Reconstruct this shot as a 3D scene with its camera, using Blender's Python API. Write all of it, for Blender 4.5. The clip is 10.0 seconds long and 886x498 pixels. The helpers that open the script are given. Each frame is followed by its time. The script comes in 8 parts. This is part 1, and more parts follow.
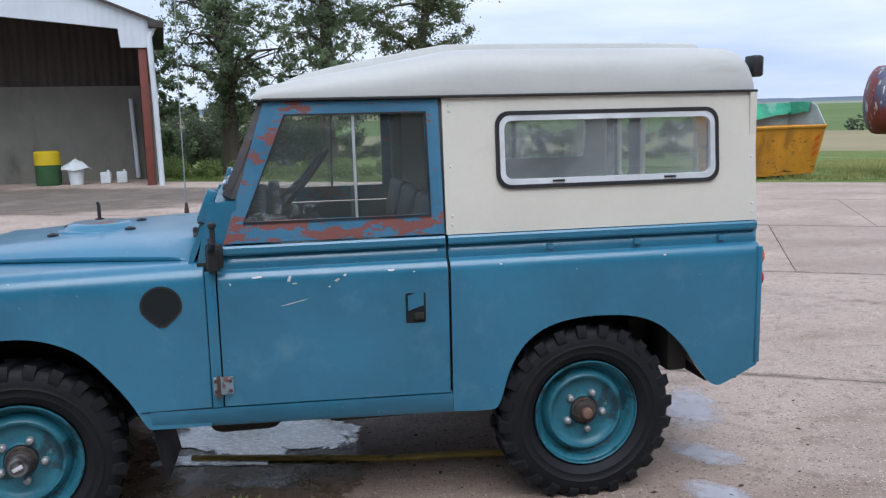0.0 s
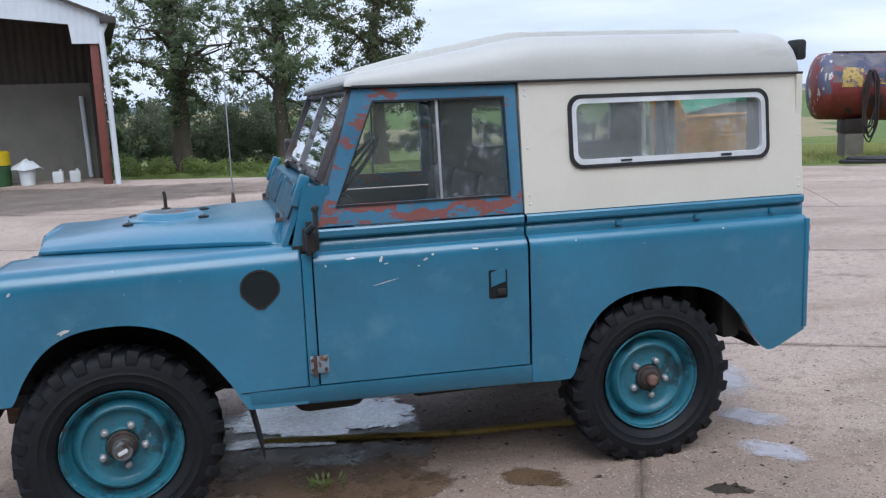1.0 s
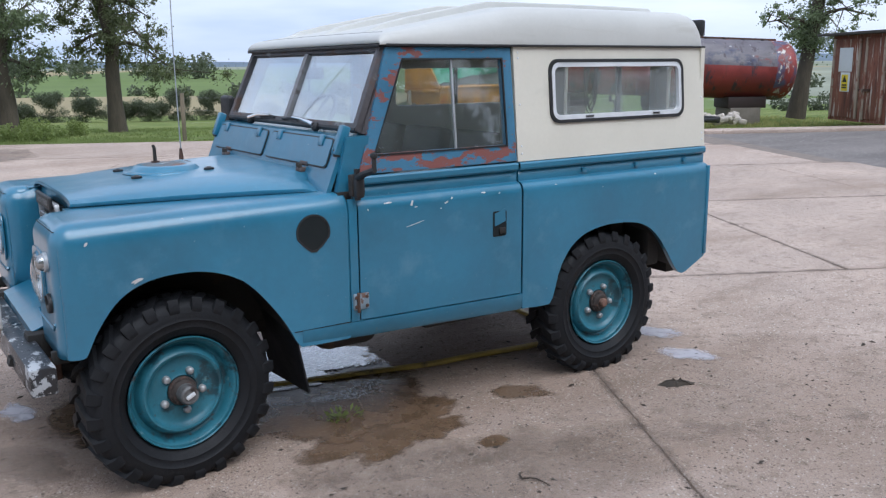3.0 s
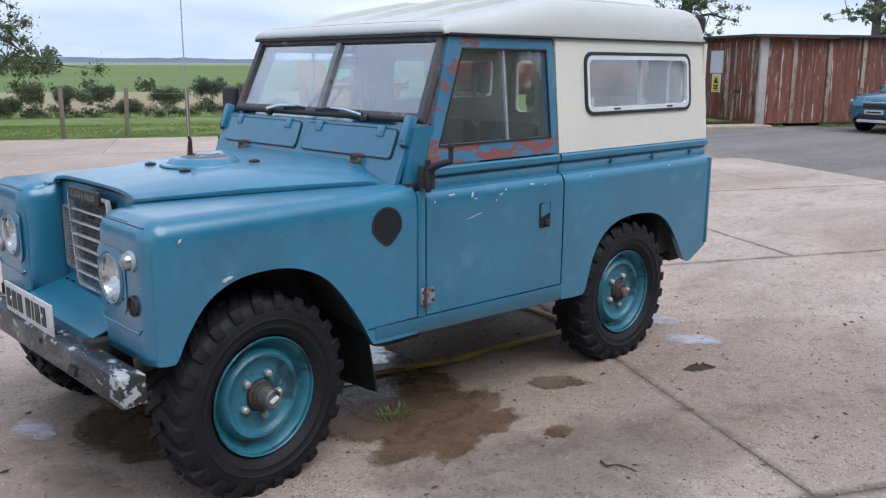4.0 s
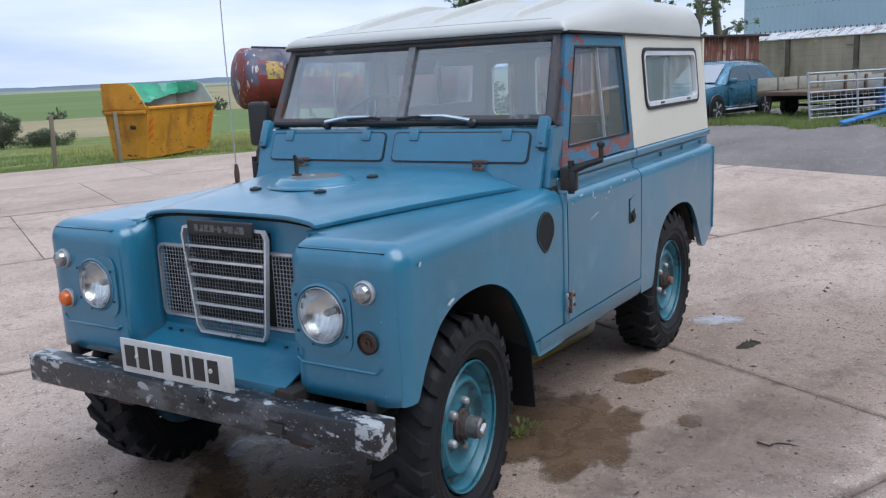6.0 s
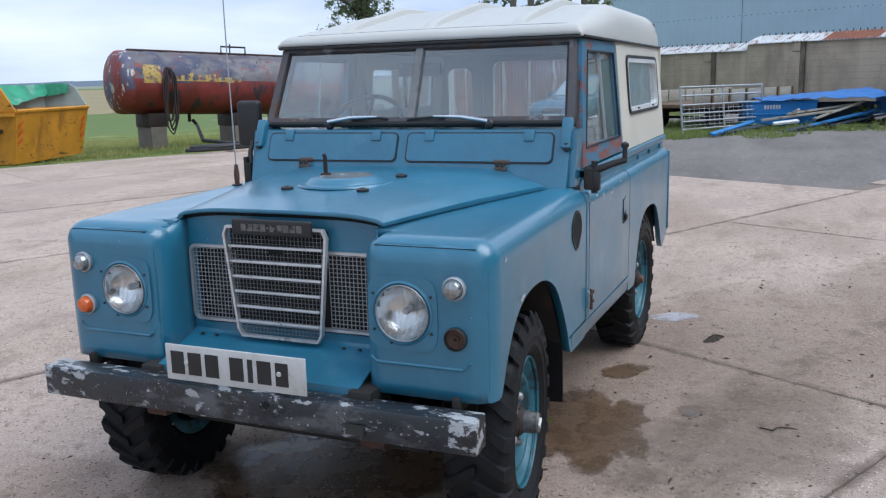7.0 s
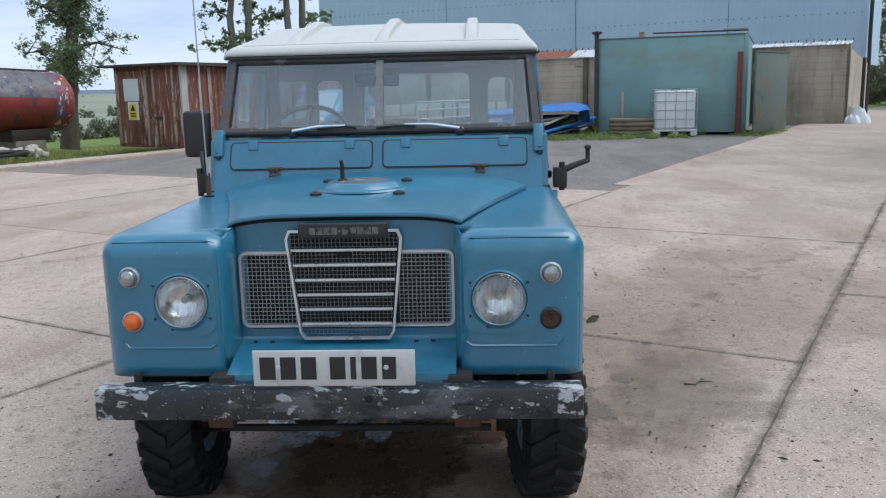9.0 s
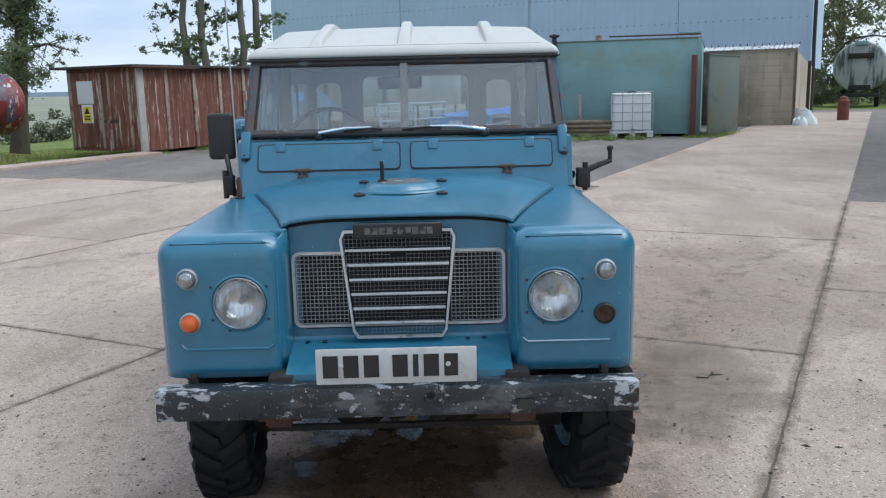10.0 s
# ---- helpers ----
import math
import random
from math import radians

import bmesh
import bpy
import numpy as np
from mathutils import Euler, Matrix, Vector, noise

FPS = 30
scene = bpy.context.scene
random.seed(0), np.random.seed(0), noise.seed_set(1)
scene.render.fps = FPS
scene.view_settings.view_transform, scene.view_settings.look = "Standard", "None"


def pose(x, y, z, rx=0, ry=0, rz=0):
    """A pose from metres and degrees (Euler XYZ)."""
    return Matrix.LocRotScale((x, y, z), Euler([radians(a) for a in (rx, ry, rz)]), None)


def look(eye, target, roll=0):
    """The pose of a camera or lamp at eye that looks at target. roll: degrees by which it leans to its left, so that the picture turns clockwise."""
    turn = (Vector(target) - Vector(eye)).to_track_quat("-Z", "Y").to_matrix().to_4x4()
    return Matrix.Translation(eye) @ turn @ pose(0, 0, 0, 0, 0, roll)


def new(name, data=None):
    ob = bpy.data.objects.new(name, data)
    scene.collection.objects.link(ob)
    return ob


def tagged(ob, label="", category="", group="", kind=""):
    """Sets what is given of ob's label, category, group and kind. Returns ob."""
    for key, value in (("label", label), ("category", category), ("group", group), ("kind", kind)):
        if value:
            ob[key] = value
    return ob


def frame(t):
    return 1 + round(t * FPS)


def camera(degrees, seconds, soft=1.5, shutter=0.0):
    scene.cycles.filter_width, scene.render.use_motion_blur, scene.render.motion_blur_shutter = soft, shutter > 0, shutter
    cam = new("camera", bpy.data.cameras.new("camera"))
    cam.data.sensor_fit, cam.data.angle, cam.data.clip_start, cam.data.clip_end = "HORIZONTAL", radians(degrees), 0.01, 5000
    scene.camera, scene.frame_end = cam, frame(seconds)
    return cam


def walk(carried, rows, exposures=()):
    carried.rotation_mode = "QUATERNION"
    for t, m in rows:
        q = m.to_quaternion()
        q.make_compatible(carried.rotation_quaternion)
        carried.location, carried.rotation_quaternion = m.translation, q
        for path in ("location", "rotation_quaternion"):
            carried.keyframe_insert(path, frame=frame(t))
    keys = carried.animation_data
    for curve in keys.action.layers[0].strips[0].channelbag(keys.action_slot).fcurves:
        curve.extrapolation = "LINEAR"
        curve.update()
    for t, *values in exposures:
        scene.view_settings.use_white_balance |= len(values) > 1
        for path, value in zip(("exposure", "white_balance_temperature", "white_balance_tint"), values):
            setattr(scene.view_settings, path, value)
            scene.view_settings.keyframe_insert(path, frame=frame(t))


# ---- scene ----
cam = camera(54.7, 10.0, soft=1.25)
PATH = [
    (0, (-0.097, -4.071, 1.629), (0.269, -2.13, 1.315), -1.3),
    (0.5, (-0.419, -4.101, 1.625), (0.001, -2.172, 1.305), -1.8),
    (1, (-0.686, -4.098, 1.61), (-0.186, -2.19, 1.278), -2.2),
    (1.5, (-1.076, -4.184, 1.606), (-0.293, -2.382, 1.234), -1.8),
    (2, (-1.364, -4.302, 1.587), (-0.528, -2.52, 1.23), -2.6),
    (2.2, (-1.503, -4.321, 1.6), (-0.615, -2.565, 1.239), -2.4),
    (3.3, (-2.217, -3.78, 1.582), (-1.058, -2.203, 1.168), 0.1),
    (3.5, (-2.343, -3.689, 1.556), (-1.137, -2.145, 1.154), 0.4),
    (4, (-2.669, -3.395, 1.558), (-1.331, -1.967, 1.141), 0.1),
    (4.5, (-2.869, -3.051, 1.554), (-1.446, -1.702, 1.161), -0.3),
    (5, (-3.154, -2.757, 1.544), (-1.627, -1.522, 1.167), -1.9),
    (5.5, (-3.335, -2.471, 1.535), (-1.769, -1.291, 1.142), -2.4),
    (5.7, (-3.368, -2.354, 1.541), (-1.764, -1.229, 1.141), -2.5),
    (6.8, (-3.759, -1.708, 1.52), (-1.975, -0.887, 1.143), -2.0),
    (7, (-3.773, -1.606, 1.523), (-1.964, -0.844, 1.137), -1.5),
    (7.5, (-3.875, -1.32, 1.542), (-2.004, -0.719, 1.168), -0.9),
    (8, (-4.096, -1.014, 1.539), (-2.188, -0.565, 1.145), -1.0),
    (8.5, (-4.178, -0.745, 1.518), (-2.243, -0.434, 1.12), -1.1),
    (9, (-4.285, -0.492, 1.527), (-2.322, -0.39, 1.16), -1.3),
    (9.5, (-4.408, -0.265, 1.541), (-2.441, -0.265, 1.177), -1.2),
    (10, (-4.352, -0.136, 1.533), (-2.385, -0.151, 1.169), -1.3),
]
walk(cam, [(t, look(eye, target, roll)) for t, eye, target, roll in PATH],
     [(0.0, 0.03, 6180, 13), (2.0, 0.10, 6200, 13), (4.0, 0.14, 6270, 13), (5.5, 0.05, 6230, 13), (7.0, 0.05, 6200, 11), (8.0, 0.05, 6290, 9), (10.0, 0.07, 6350, 8)])

# ---- light ----
world = bpy.data.worlds.new("sky")
scene.world = world
world.use_nodes = True
wn, wl = world.node_tree.nodes, world.node_tree.links
wn.clear()
w_out = wn.new("ShaderNodeOutputWorld")
sky = wn.new("ShaderNodeTexSky")
sky.sky_type, sky.sun_disc = "NISHITA", False
SUN_EL, SUN_AZ = radians(58), radians(178)
sky.sun_elevation, sky.sun_rotation = SUN_EL, SUN_AZ
sky.air_density, sky.dust_density = 1.0, 3.0
w_sky = wn.new("ShaderNodeBackground")
w_sky.inputs["Strength"].default_value = 0.07
wl.new(sky.outputs[0], w_sky.inputs["Color"])
w_co = wn.new("ShaderNodeTexCoord")
w_map = wn.new("ShaderNodeMapping")
w_map.inputs["Scale"].default_value = (1.0, 1.0, 5.0)
w_map.inputs["Rotation"].default_value = (0.0, 0.05, 0.4)
wl.new(w_co.outputs["Generated"], w_map.inputs["Vector"])
w_no = wn.new("ShaderNodeTexNoise")
w_no.inputs["Scale"].default_value, w_no.inputs["Detail"].default_value = 2.2, 5.0
w_no.inputs["Roughness"].default_value = 0.5
wl.new(w_map.outputs[0], w_no.inputs["Vector"])
w_rp = wn.new("ShaderNodeValToRGB")
w_rp.color_ramp.elements[0].position, w_rp.color_ramp.elements[0].color = 0.33, (0.44, 0.56, 0.77, 1)
w_rp.color_ramp.elements[1].position, w_rp.color_ramp.elements[1].color = 0.66, (0.82, 0.897, 1.0, 1)
wl.new(w_no.outputs[0], w_rp.inputs[0])
w_cl = wn.new("ShaderNodeBackground")
w_cl.inputs["Strength"].default_value = 1.27
wl.new(w_rp.outputs[0], w_cl.inputs["Color"])
w_mix = wn.new("ShaderNodeMixShader")
w_mix.inputs[0].default_value = 0.88
wl.new(w_sky.outputs[0], w_mix.inputs[1])
wl.new(w_cl.outputs[0], w_mix.inputs[2])
wl.new(w_mix.outputs[0], w_out.inputs["Surface"])

sun = new("sun", bpy.data.lights.new("sun", "SUN"))
sun.data.energy, sun.data.angle, sun.data.color = 2.30, radians(50), (0.95, 0.98, 1.0)
sun.rotation_euler = Vector((0.02, -0.52, 0.85)).to_track_quat("Z", "Y").to_euler()


# ---- materials ----
def node(nt, kind, **values):
    n = nt.nodes.new(kind)
    for k, val in values.items():
        n.inputs[k].default_value = val
    return n


def noise_node(nt, scale, detail=4.0, rough=0.55, stretch=None, kind="ShaderNodeTexNoise", coord="Object"):
    co = nt.nodes.new("ShaderNodeTexCoord")
    n = nt.nodes.new(kind)
    n.inputs["Scale"].default_value = scale
    if kind == "ShaderNodeTexNoise":
        n.inputs["Detail"].default_value, n.inputs["Roughness"].default_value = detail, rough
    src = co.outputs[coord]
    if stretch:
        mp = nt.nodes.new("ShaderNodeMapping")
        mp.inputs["Scale"].default_value = stretch
        nt.links.new(src, mp.inputs["Vector"])
        src = mp.outputs[0]
    nt.links.new(src, n.inputs["Vector"])
    return n


def ramp(nt, src, stops):
    r = nt.nodes.new("ShaderNodeValToRGB")
    el = r.color_ramp.elements
    while len(el) < len(stops):
        el.new(0.5)
    for e, (p, c) in zip(el, stops):
        e.position, e.color = p, (*c, 1) if len(c) == 3 else c
    nt.links.new(src, r.inputs[0])
    return r.outputs[0]


def blend(nt, fac, a, b, mode="MIX"):
    m = nt.nodes.new("ShaderNodeMix")
    m.data_type, m.blend_type = "RGBA", mode
    for sock, val in ((m.inputs[0], fac), (m.inputs[6], a), (m.inputs[7], b)):
        if isinstance(val, (int, float)):
            sock.default_value = val
        elif isinstance(val, tuple):
            sock.default_value = (*val, 1) if len(val) == 3 else val
        else:
            nt.links.new(val, sock)
    return m.outputs[2]


G0, G1 = (0, 0, 0), (1, 1, 1)


def surface(name, base, rough=0.6, metal=0.0, vary=0.18, scale=3.0, fine=60.0, bump=0.15, bump_scale=120.0, bump_dist=0.003,
            patches=(), stretch=None, coat=0.0, per_object=0.0, island=0.0, rough_vary=0.12, pebbles=(), coat_rough=0.15):
    """A procedural surface: base colour with broad and fine variation, patches of other colours (colour, scale, from, to, stretch), relief."""
    m = bpy.data.materials.new(name)
    m.use_nodes = True
    nt = m.node_tree
    bs = nt.nodes["Principled BSDF"]
    dark = tuple(c * (1 - vary) for c in base)
    lite = tuple(min(1, c * (1 + vary)) for c in base)
    n1 = noise_node(nt, scale, 5, 0.6, stretch)
    col = ramp(nt, n1.outputs[0], [(0.3, dark), (0.7, lite)])
    n2 = noise_node(nt, fine, 3, 0.6, stretch)
    col = blend(nt, 0.5, col, ramp(nt, n2.outputs[0], [(0.3, (1 - vary * 1.2,) * 3), (0.7, G1)]), "MULTIPLY")
    for c, sc, lo, hi, *st in patches:
        n3 = noise_node(nt, sc, 6, 0.62, st[0] if st else None)
        f = ramp(nt, n3.outputs[0], [(lo, G0), (hi, G1)])
        col = blend(nt, f, col, c)
    for c, sc, share, r0 in pebbles:
        vo = noise_node(nt, sc, kind="ShaderNodeTexVoronoi")
        sep = nt.nodes.new("ShaderNodeSeparateColor")
        nt.links.new(vo.outputs["Color"], sep.inputs[0])
        f = blend(nt, 1.0, ramp(nt, vo.outputs["Distance"], [(r0 * 0.7, G1), (r0, G0)]), ramp(nt, sep.outputs[0], [(1 - share, G0), (1.02 - share, G1)]), "MULTIPLY")
        col = blend(nt, f, col, c)
    for strength, kind in ((per_object, "ShaderNodeObjectInfo"), (island, "ShaderNodeNewGeometry")):
        if strength:
            info = nt.nodes.new(kind)
            rnd = info.outputs["Random"] if kind == "ShaderNodeObjectInfo" else info.outputs["Random Per Island"]
            col = blend(nt, 1.0, col, ramp(nt, rnd, [(0, (1 - strength,) * 3), (1, (1 + strength,) * 3)]), "MULTIPLY")
    nt.links.new(col, bs.inputs["Base Color"])
    rr = ramp(nt, n1.outputs[0], [(0.3, (max(0.02, rough - rough_vary),) * 3), (0.7, (min(1, rough + rough_vary),) * 3)])
    nt.links.new(rr, bs.inputs["Roughness"])
    bs.inputs["Metallic"].default_value = metal
    bs.inputs["Coat Weight"].default_value = coat
    bs.inputs["Coat Roughness"].default_value = coat_rough
    if bump:
        n4 = noise_node(nt, bump_scale, 5, 0.65, stretch)
        b = nt.nodes.new("ShaderNodeBump")
        b.inputs["Strength"].default_value, b.inputs["Distance"].default_value = bump, bump_dist
        nt.links.new(n4.outputs[0], b.inputs["Height"])
        nt.links.new(b.outputs[0], bs.inputs["Normal"])
    return m


def glass(name, tint, dust=0.0, rough=0.02, dust_col=(0.55, 0.57, 0.58), power=3.6, face=0.05):
    m = bpy.data.materials.new(name)
    m.use_nodes = True
    nt = m.node_tree
    nt.nodes.remove(nt.nodes["Principled BSDF"])
    out = nt.nodes["Material Output"]
    tr = node(nt, "ShaderNodeBsdfTransparent", Color=(*tint, 1))
    gl = node(nt, "ShaderNodeBsdfGlossy", Color=(1, 1, 1, 1), Roughness=rough)
    lw = node(nt, "ShaderNodeLayerWeight", Blend=0.5)
    pw = nt.nodes.new("ShaderNodeMath")
    pw.operation = "POWER"
    nt.links.new(lw.outputs["Facing"], pw.inputs[0])
    pw.inputs[1].default_value = power
    fr = nt.nodes.new("ShaderNodeMath")
    fr.operation = "MULTIPLY_ADD"
    fr.use_clamp = True
    nt.links.new(pw.outputs[0], fr.inputs[0])
    fr.inputs[1].default_value, fr.inputs[2].default_value = 0.85, face
    mx = nt.nodes.new("ShaderNodeMixShader")
    nt.links.new(fr.outputs[0], mx.inputs[0])
    nt.links.new(tr.outputs[0], mx.inputs[1])
    nt.links.new(gl.outputs[0], mx.inputs[2])
    last = mx
    if dust:
        df = node(nt, "ShaderNodeBsdfDiffuse", Color=(*dust_col, 1))
        n = noise_node(nt, 3.0, 6, 0.65)
        f = ramp(nt, n.outputs[0], [(0.3, (dust * 0.4,) * 3), (0.75, (dust * 1.6,) * 3)])
        m2 = nt.nodes.new("ShaderNodeMixShader")
        nt.links.new(f, m2.inputs[0])
        nt.links.new(mx.outputs[0], m2.inputs[1])
        nt.links.new(df.outputs[0], m2.inputs[2])
        last = m2
    nt.links.new(last.outputs[0], out.inputs["Surface"])
    return m


BLUE = (0.0165, 0.154, 0.253)
M_BLUE = surface("blue_paint", BLUE, 0.38, coat=0.8, coat_rough=0.20, vary=0.14, scale=2.2, fine=25, bump=0.10, bump_scale=10, bump_dist=0.005, rough_vary=0.10,
                 patches=[((0.075, 0.215, 0.31), 5.0, 0.56, 0.85), ((0.020, 0.120, 0.20), 1.6, 0.58, 0.84), ((0.10, 0.13, 0.15), 14.0, 0.72, 0.80), ((0.30, 0.38, 0.42), 55.0, 0.70, 0.73)])
M_HINGE = surface("pale_worn_hinge", (0.20, 0.27, 0.32), 0.6, vary=0.2, scale=20, bump=0.4, patches=[((0.12, 0.06, 0.04), 22.0, 0.54, 0.62)])
M_CHIP = surface("chipped_paint", (0.045, 0.165, 0.27), 0.5, vary=0.14, scale=5, bump=0.3, bump_scale=60,
                 patches=[((0.13, 0.07, 0.055), 16.0, 0.66, 0.70)])
M_RUSTFRAME = surface("rusted_frame", (0.085, 0.08, 0.085), 0.6, vary=0.3, scale=6, bump=0.4, bump_scale=80,
                      patches=[((0.10, 0.06, 0.045), 6.0, 0.54, 0.64), ((0.22, 0.23, 0.24), 9.0, 0.60, 0.68)])
M_TEAL = surface("teal_wheel_paint", (0.021, 0.142, 0.192), 0.42, vary=0.2, scale=6, bump=0.2, bump_scale=60,
                 patches=[((0.012, 0.05, 0.066), 9.0, 0.52, 0.60), ((0.19, 0.31, 0.31), 14.0, 0.64, 0.72), ((0.05, 0.04, 0.033), 22.0, 0.60, 0.68)])
M_CREAM = surface("cream_paint", (0.64, 0.612, 0.53), 0.42, vary=0.05, scale=1.6, bump=0.05, bump_scale=40,
                  patches=[((0.50, 0.48, 0.41), 3.0, 0.66, 0.85)])
M_ROOF = surface("white_roof_paint", (0.505, 0.505, 0.478), 0.38, vary=0.06, scale=2.0, bump=0.06, bump_scale=30,
                 patches=[((0.42, 0.41, 0.37), 4.0, 0.56, 0.78, (0.5, 3, 3))])
M_RUBBER = surface("black_rubber", (0.0068, 0.0078, 0.0100), 0.64, vary=0.35, scale=6, bump=0.6, bump_scale=90,
                   patches=[((0.022, 0.021, 0.021), 7.0, 0.60, 0.80), ((0.08, 0.072, 0.065), 34.0, 0.70, 0.76)])
M_RUBBER.node_tree.nodes["Principled BSDF"].inputs["Specular IOR Level"].default_value = 0.32
M_BLACK = surface("black_plastic", (0.018, 0.018, 0.019), 0.5, vary=0.2, scale=12, bump=0.15)
M_UNDER = surface("oily_chassis", (0.022, 0.02, 0.018), 0.75, vary=0.4, scale=6, bump=0.4, bump_scale=70,
                  patches=[((0.07, 0.045, 0.03), 6.0, 0.58, 0.75)])
M_BUMPER = surface("worn_black_bumper", (0.022, 0.028, 0.036), 0.34, vary=0.3, scale=5, bump=0.5, bump_scale=40,
                   patches=[((0.02, 0.02, 0.022), 5.0, 0.52, 0.58), ((0.085, 0.09, 0.10), 11.0, 0.54, 0.62, (1, 0.4, 1)), ((0.30, 0.31, 0.32), 24.0, 0.64, 0.66, (1.5, 0.4, 1)), ((0.42, 0.42, 0.41), 70.0, 0.645, 0.67)])
def flaked_primer(m):
    """Red primer where the blue has flaked: along the foot of the window frame, up the front post, little elsewhere."""
    nt = m.node_tree
    bs = nt.nodes["Principled BSDF"]
    old = bs.inputs["Base Color"].links[0].from_socket
    co = nt.nodes.new("ShaderNodeTexCoord")
    sep = nt.nodes.new("ShaderNodeSeparateXYZ")
    nt.links.new(co.outputs["Object"], sep.inputs[0])
    total = noise_node(nt, 13.0, 7, 0.68, (0.6, 1, 1.4)).outputs[0]
    for src, lo, hi, a0, a1 in ((sep.outputs["Z"], 1.165, 1.205, -0.06, 0.0), (sep.outputs["Z"], 1.235, 1.28, 0.085, 0.0), (sep.outputs["X"], -0.14, 0.0, 0.042, 0.0), (sep.outputs["Z"], 1.60, 1.66, 0.0, 0.012)):
        mr = node(nt, "ShaderNodeMapRange", **{"From Min": lo, "From Max": hi, "To Min": a0, "To Max": a1})
        nt.links.new(src, mr.inputs["Value"])
        add = nt.nodes.new("ShaderNodeMath")
        add.operation = "ADD"
        nt.links.new(total, add.inputs[0])
        nt.links.new(mr.outputs[0], add.inputs[1])
        total = add.outputs[0]
    nt.links.new(blend(nt, ramp(nt, total, [(0.592, G0), (0.606, G1)]), old, (0.20, 0.072, 0.062)), bs.inputs["Base Color"])


flaked_primer(M_CHIP)


def worn_ends(m):
    """More flaked paint towards the bumper's ends and its top edge."""
    nt = m.node_tree
    bs = nt.nodes["Principled BSDF"]
    old = bs.inputs["Base Color"].links[0].from_socket
    co = nt.nodes.new("ShaderNodeTexCoord")
    sep = nt.nodes.new("ShaderNodeSeparateXYZ")
    nt.links.new(co.outputs["Object"], sep.inputs[0])
    ab = nt.nodes.new("ShaderNodeMath")
    ab.operation = "ABSOLUTE"
    nt.links.new(sep.outputs["Y"], ab.inputs[0])
    total = noise_node(nt, 17.0, 6, 0.66, (1.2, 0.6, 1)).outputs[0]
    for src, lo, hi, amount in ((ab.outputs[0], 0.64, 0.80, 0.13), (sep.outputs["Z"], 0.562, 0.582, 0.06)):
        mr = node(nt, "ShaderNodeMapRange", **{"From Min": lo, "From Max": hi, "To Min": 0.0, "To Max": amount})
        nt.links.new(src, mr.inputs["Value"])
        add = nt.nodes.new("ShaderNodeMath")
        add.operation = "ADD"
        nt.links.new(total, add.inputs[0])
        nt.links.new(mr.outputs[0], add.inputs[1])
        total = add.outputs[0]
    nt.links.new(blend(nt, ramp(nt, total, [(0.615, G0), (0.65, G1)]), old, (0.36, 0.38, 0.40)), bs.inputs["Base Color"])


worn_ends(M_BUMPER)
M_SILVER = surface("dull_silver", (0.55, 0.56, 0.57), 0.42, metal=0.75, vary=0.15, scale=12, bump=0.15,
                   patches=[((0.30, 0.29, 0.27), 20.0, 0.62, 0.75)])
M_ALU = surface("white_aluminium", (0.74, 0.76, 0.78), 0.4, metal=0.3, vary=0.08, scale=9, bump=0.1)
M_GALV = surface("galvanised", (0.42, 0.44, 0.46), 0.5, metal=0.6, vary=0.15, scale=9, bump=0.2)
M_RUST = surface("rust", (0.085, 0.045, 0.032), 0.85, vary=0.35, scale=15, bump=0.5, bump_scale=120)
M_CHROME = surface("chrome", (0.75, 0.76, 0.77), 0.14, metal=1.0, vary=0.04, scale=10, bump=0)
M_FADED = surface("worn_through_paint", (0.10, 0.115, 0.125), 0.6, vary=0.25, scale=14, bump=0.3, patches=[((0.17, 0.085, 0.06), 12.0, 0.52, 0.62), ((0.05, 0.17, 0.24), 9.0, 0.55, 0.60), ((0.36, 0.38, 0.39), 26.0, 0.64, 0.68)])
# near-black that stands in for the shade in gaps, holes and hollows
M_DARK = surface("painted_hollow_shade", (0.004, 0.008, 0.009), 0.9, vary=0.2, bump=0)
M_CORE = surface("radiator_core", (0.008, 0.008, 0.008), 0.7, vary=0.3, scale=40, stretch=(1, 1, 8), bump=0.4)
M_PLATE = surface("white_plate", (0.53, 0.54, 0.53), 0.4, vary=0.10, scale=8, bump=0.05, patches=[((0.36, 0.36, 0.34), 10.0, 0.56, 0.74), ((0.20, 0.19, 0.18), 40.0, 0.68, 0.72)])
M_SEAT = surface("grey_vinyl", (0.07, 0.07, 0.072), 0.55, vary=0.2, scale=8, bump=0.3)
M_TRIM = surface("grey_lining", (0.13, 0.125, 0.115), 0.8, vary=0.12, scale=4, bump=0.1)
M_AMBER = surface("amber_lens", (0.66, 0.115, 0.012), 0.2, vary=0.1, scale=30, bump=0.1, coat=0.5)
M_REDLENS = surface("red_lens", (0.42, 0.02, 0.015), 0.2, vary=0.1, scale=30, bump=0.1, coat=0.5)
M_LENS = surface("clear_lens", (0.36, 0.375, 0.38), 0.14, metal=0.75, vary=0.2, scale=22, stretch=(1, 6, 1), bump=0.25, bump_scale=40)
M_SCREEN = glass("windscreen_glass", (0.82, 0.90, 0.95), 0.016, power=2.0, face=0.085)
M_SIDEGLASS = glass("dusty_side_glass", (0.92, 0.95, 0.95), 0.16)
M_DOORGLASS = glass("smeared_door_glass", (0.96, 0.98, 0.97), 0.045, dust_col=(0.50, 0.54, 0.53))
M_BRIGHT = surface("bright_metal", (0.62, 0.63, 0.64), 0.35, metal=0.5, vary=0.12, scale=14, bump=0.1, patches=[((0.32, 0.31, 0.29), 24.0, 0.64, 0.74)])
M_WINDOW = glass("window_glass", (0.95, 0.97, 0.96), 0.008)

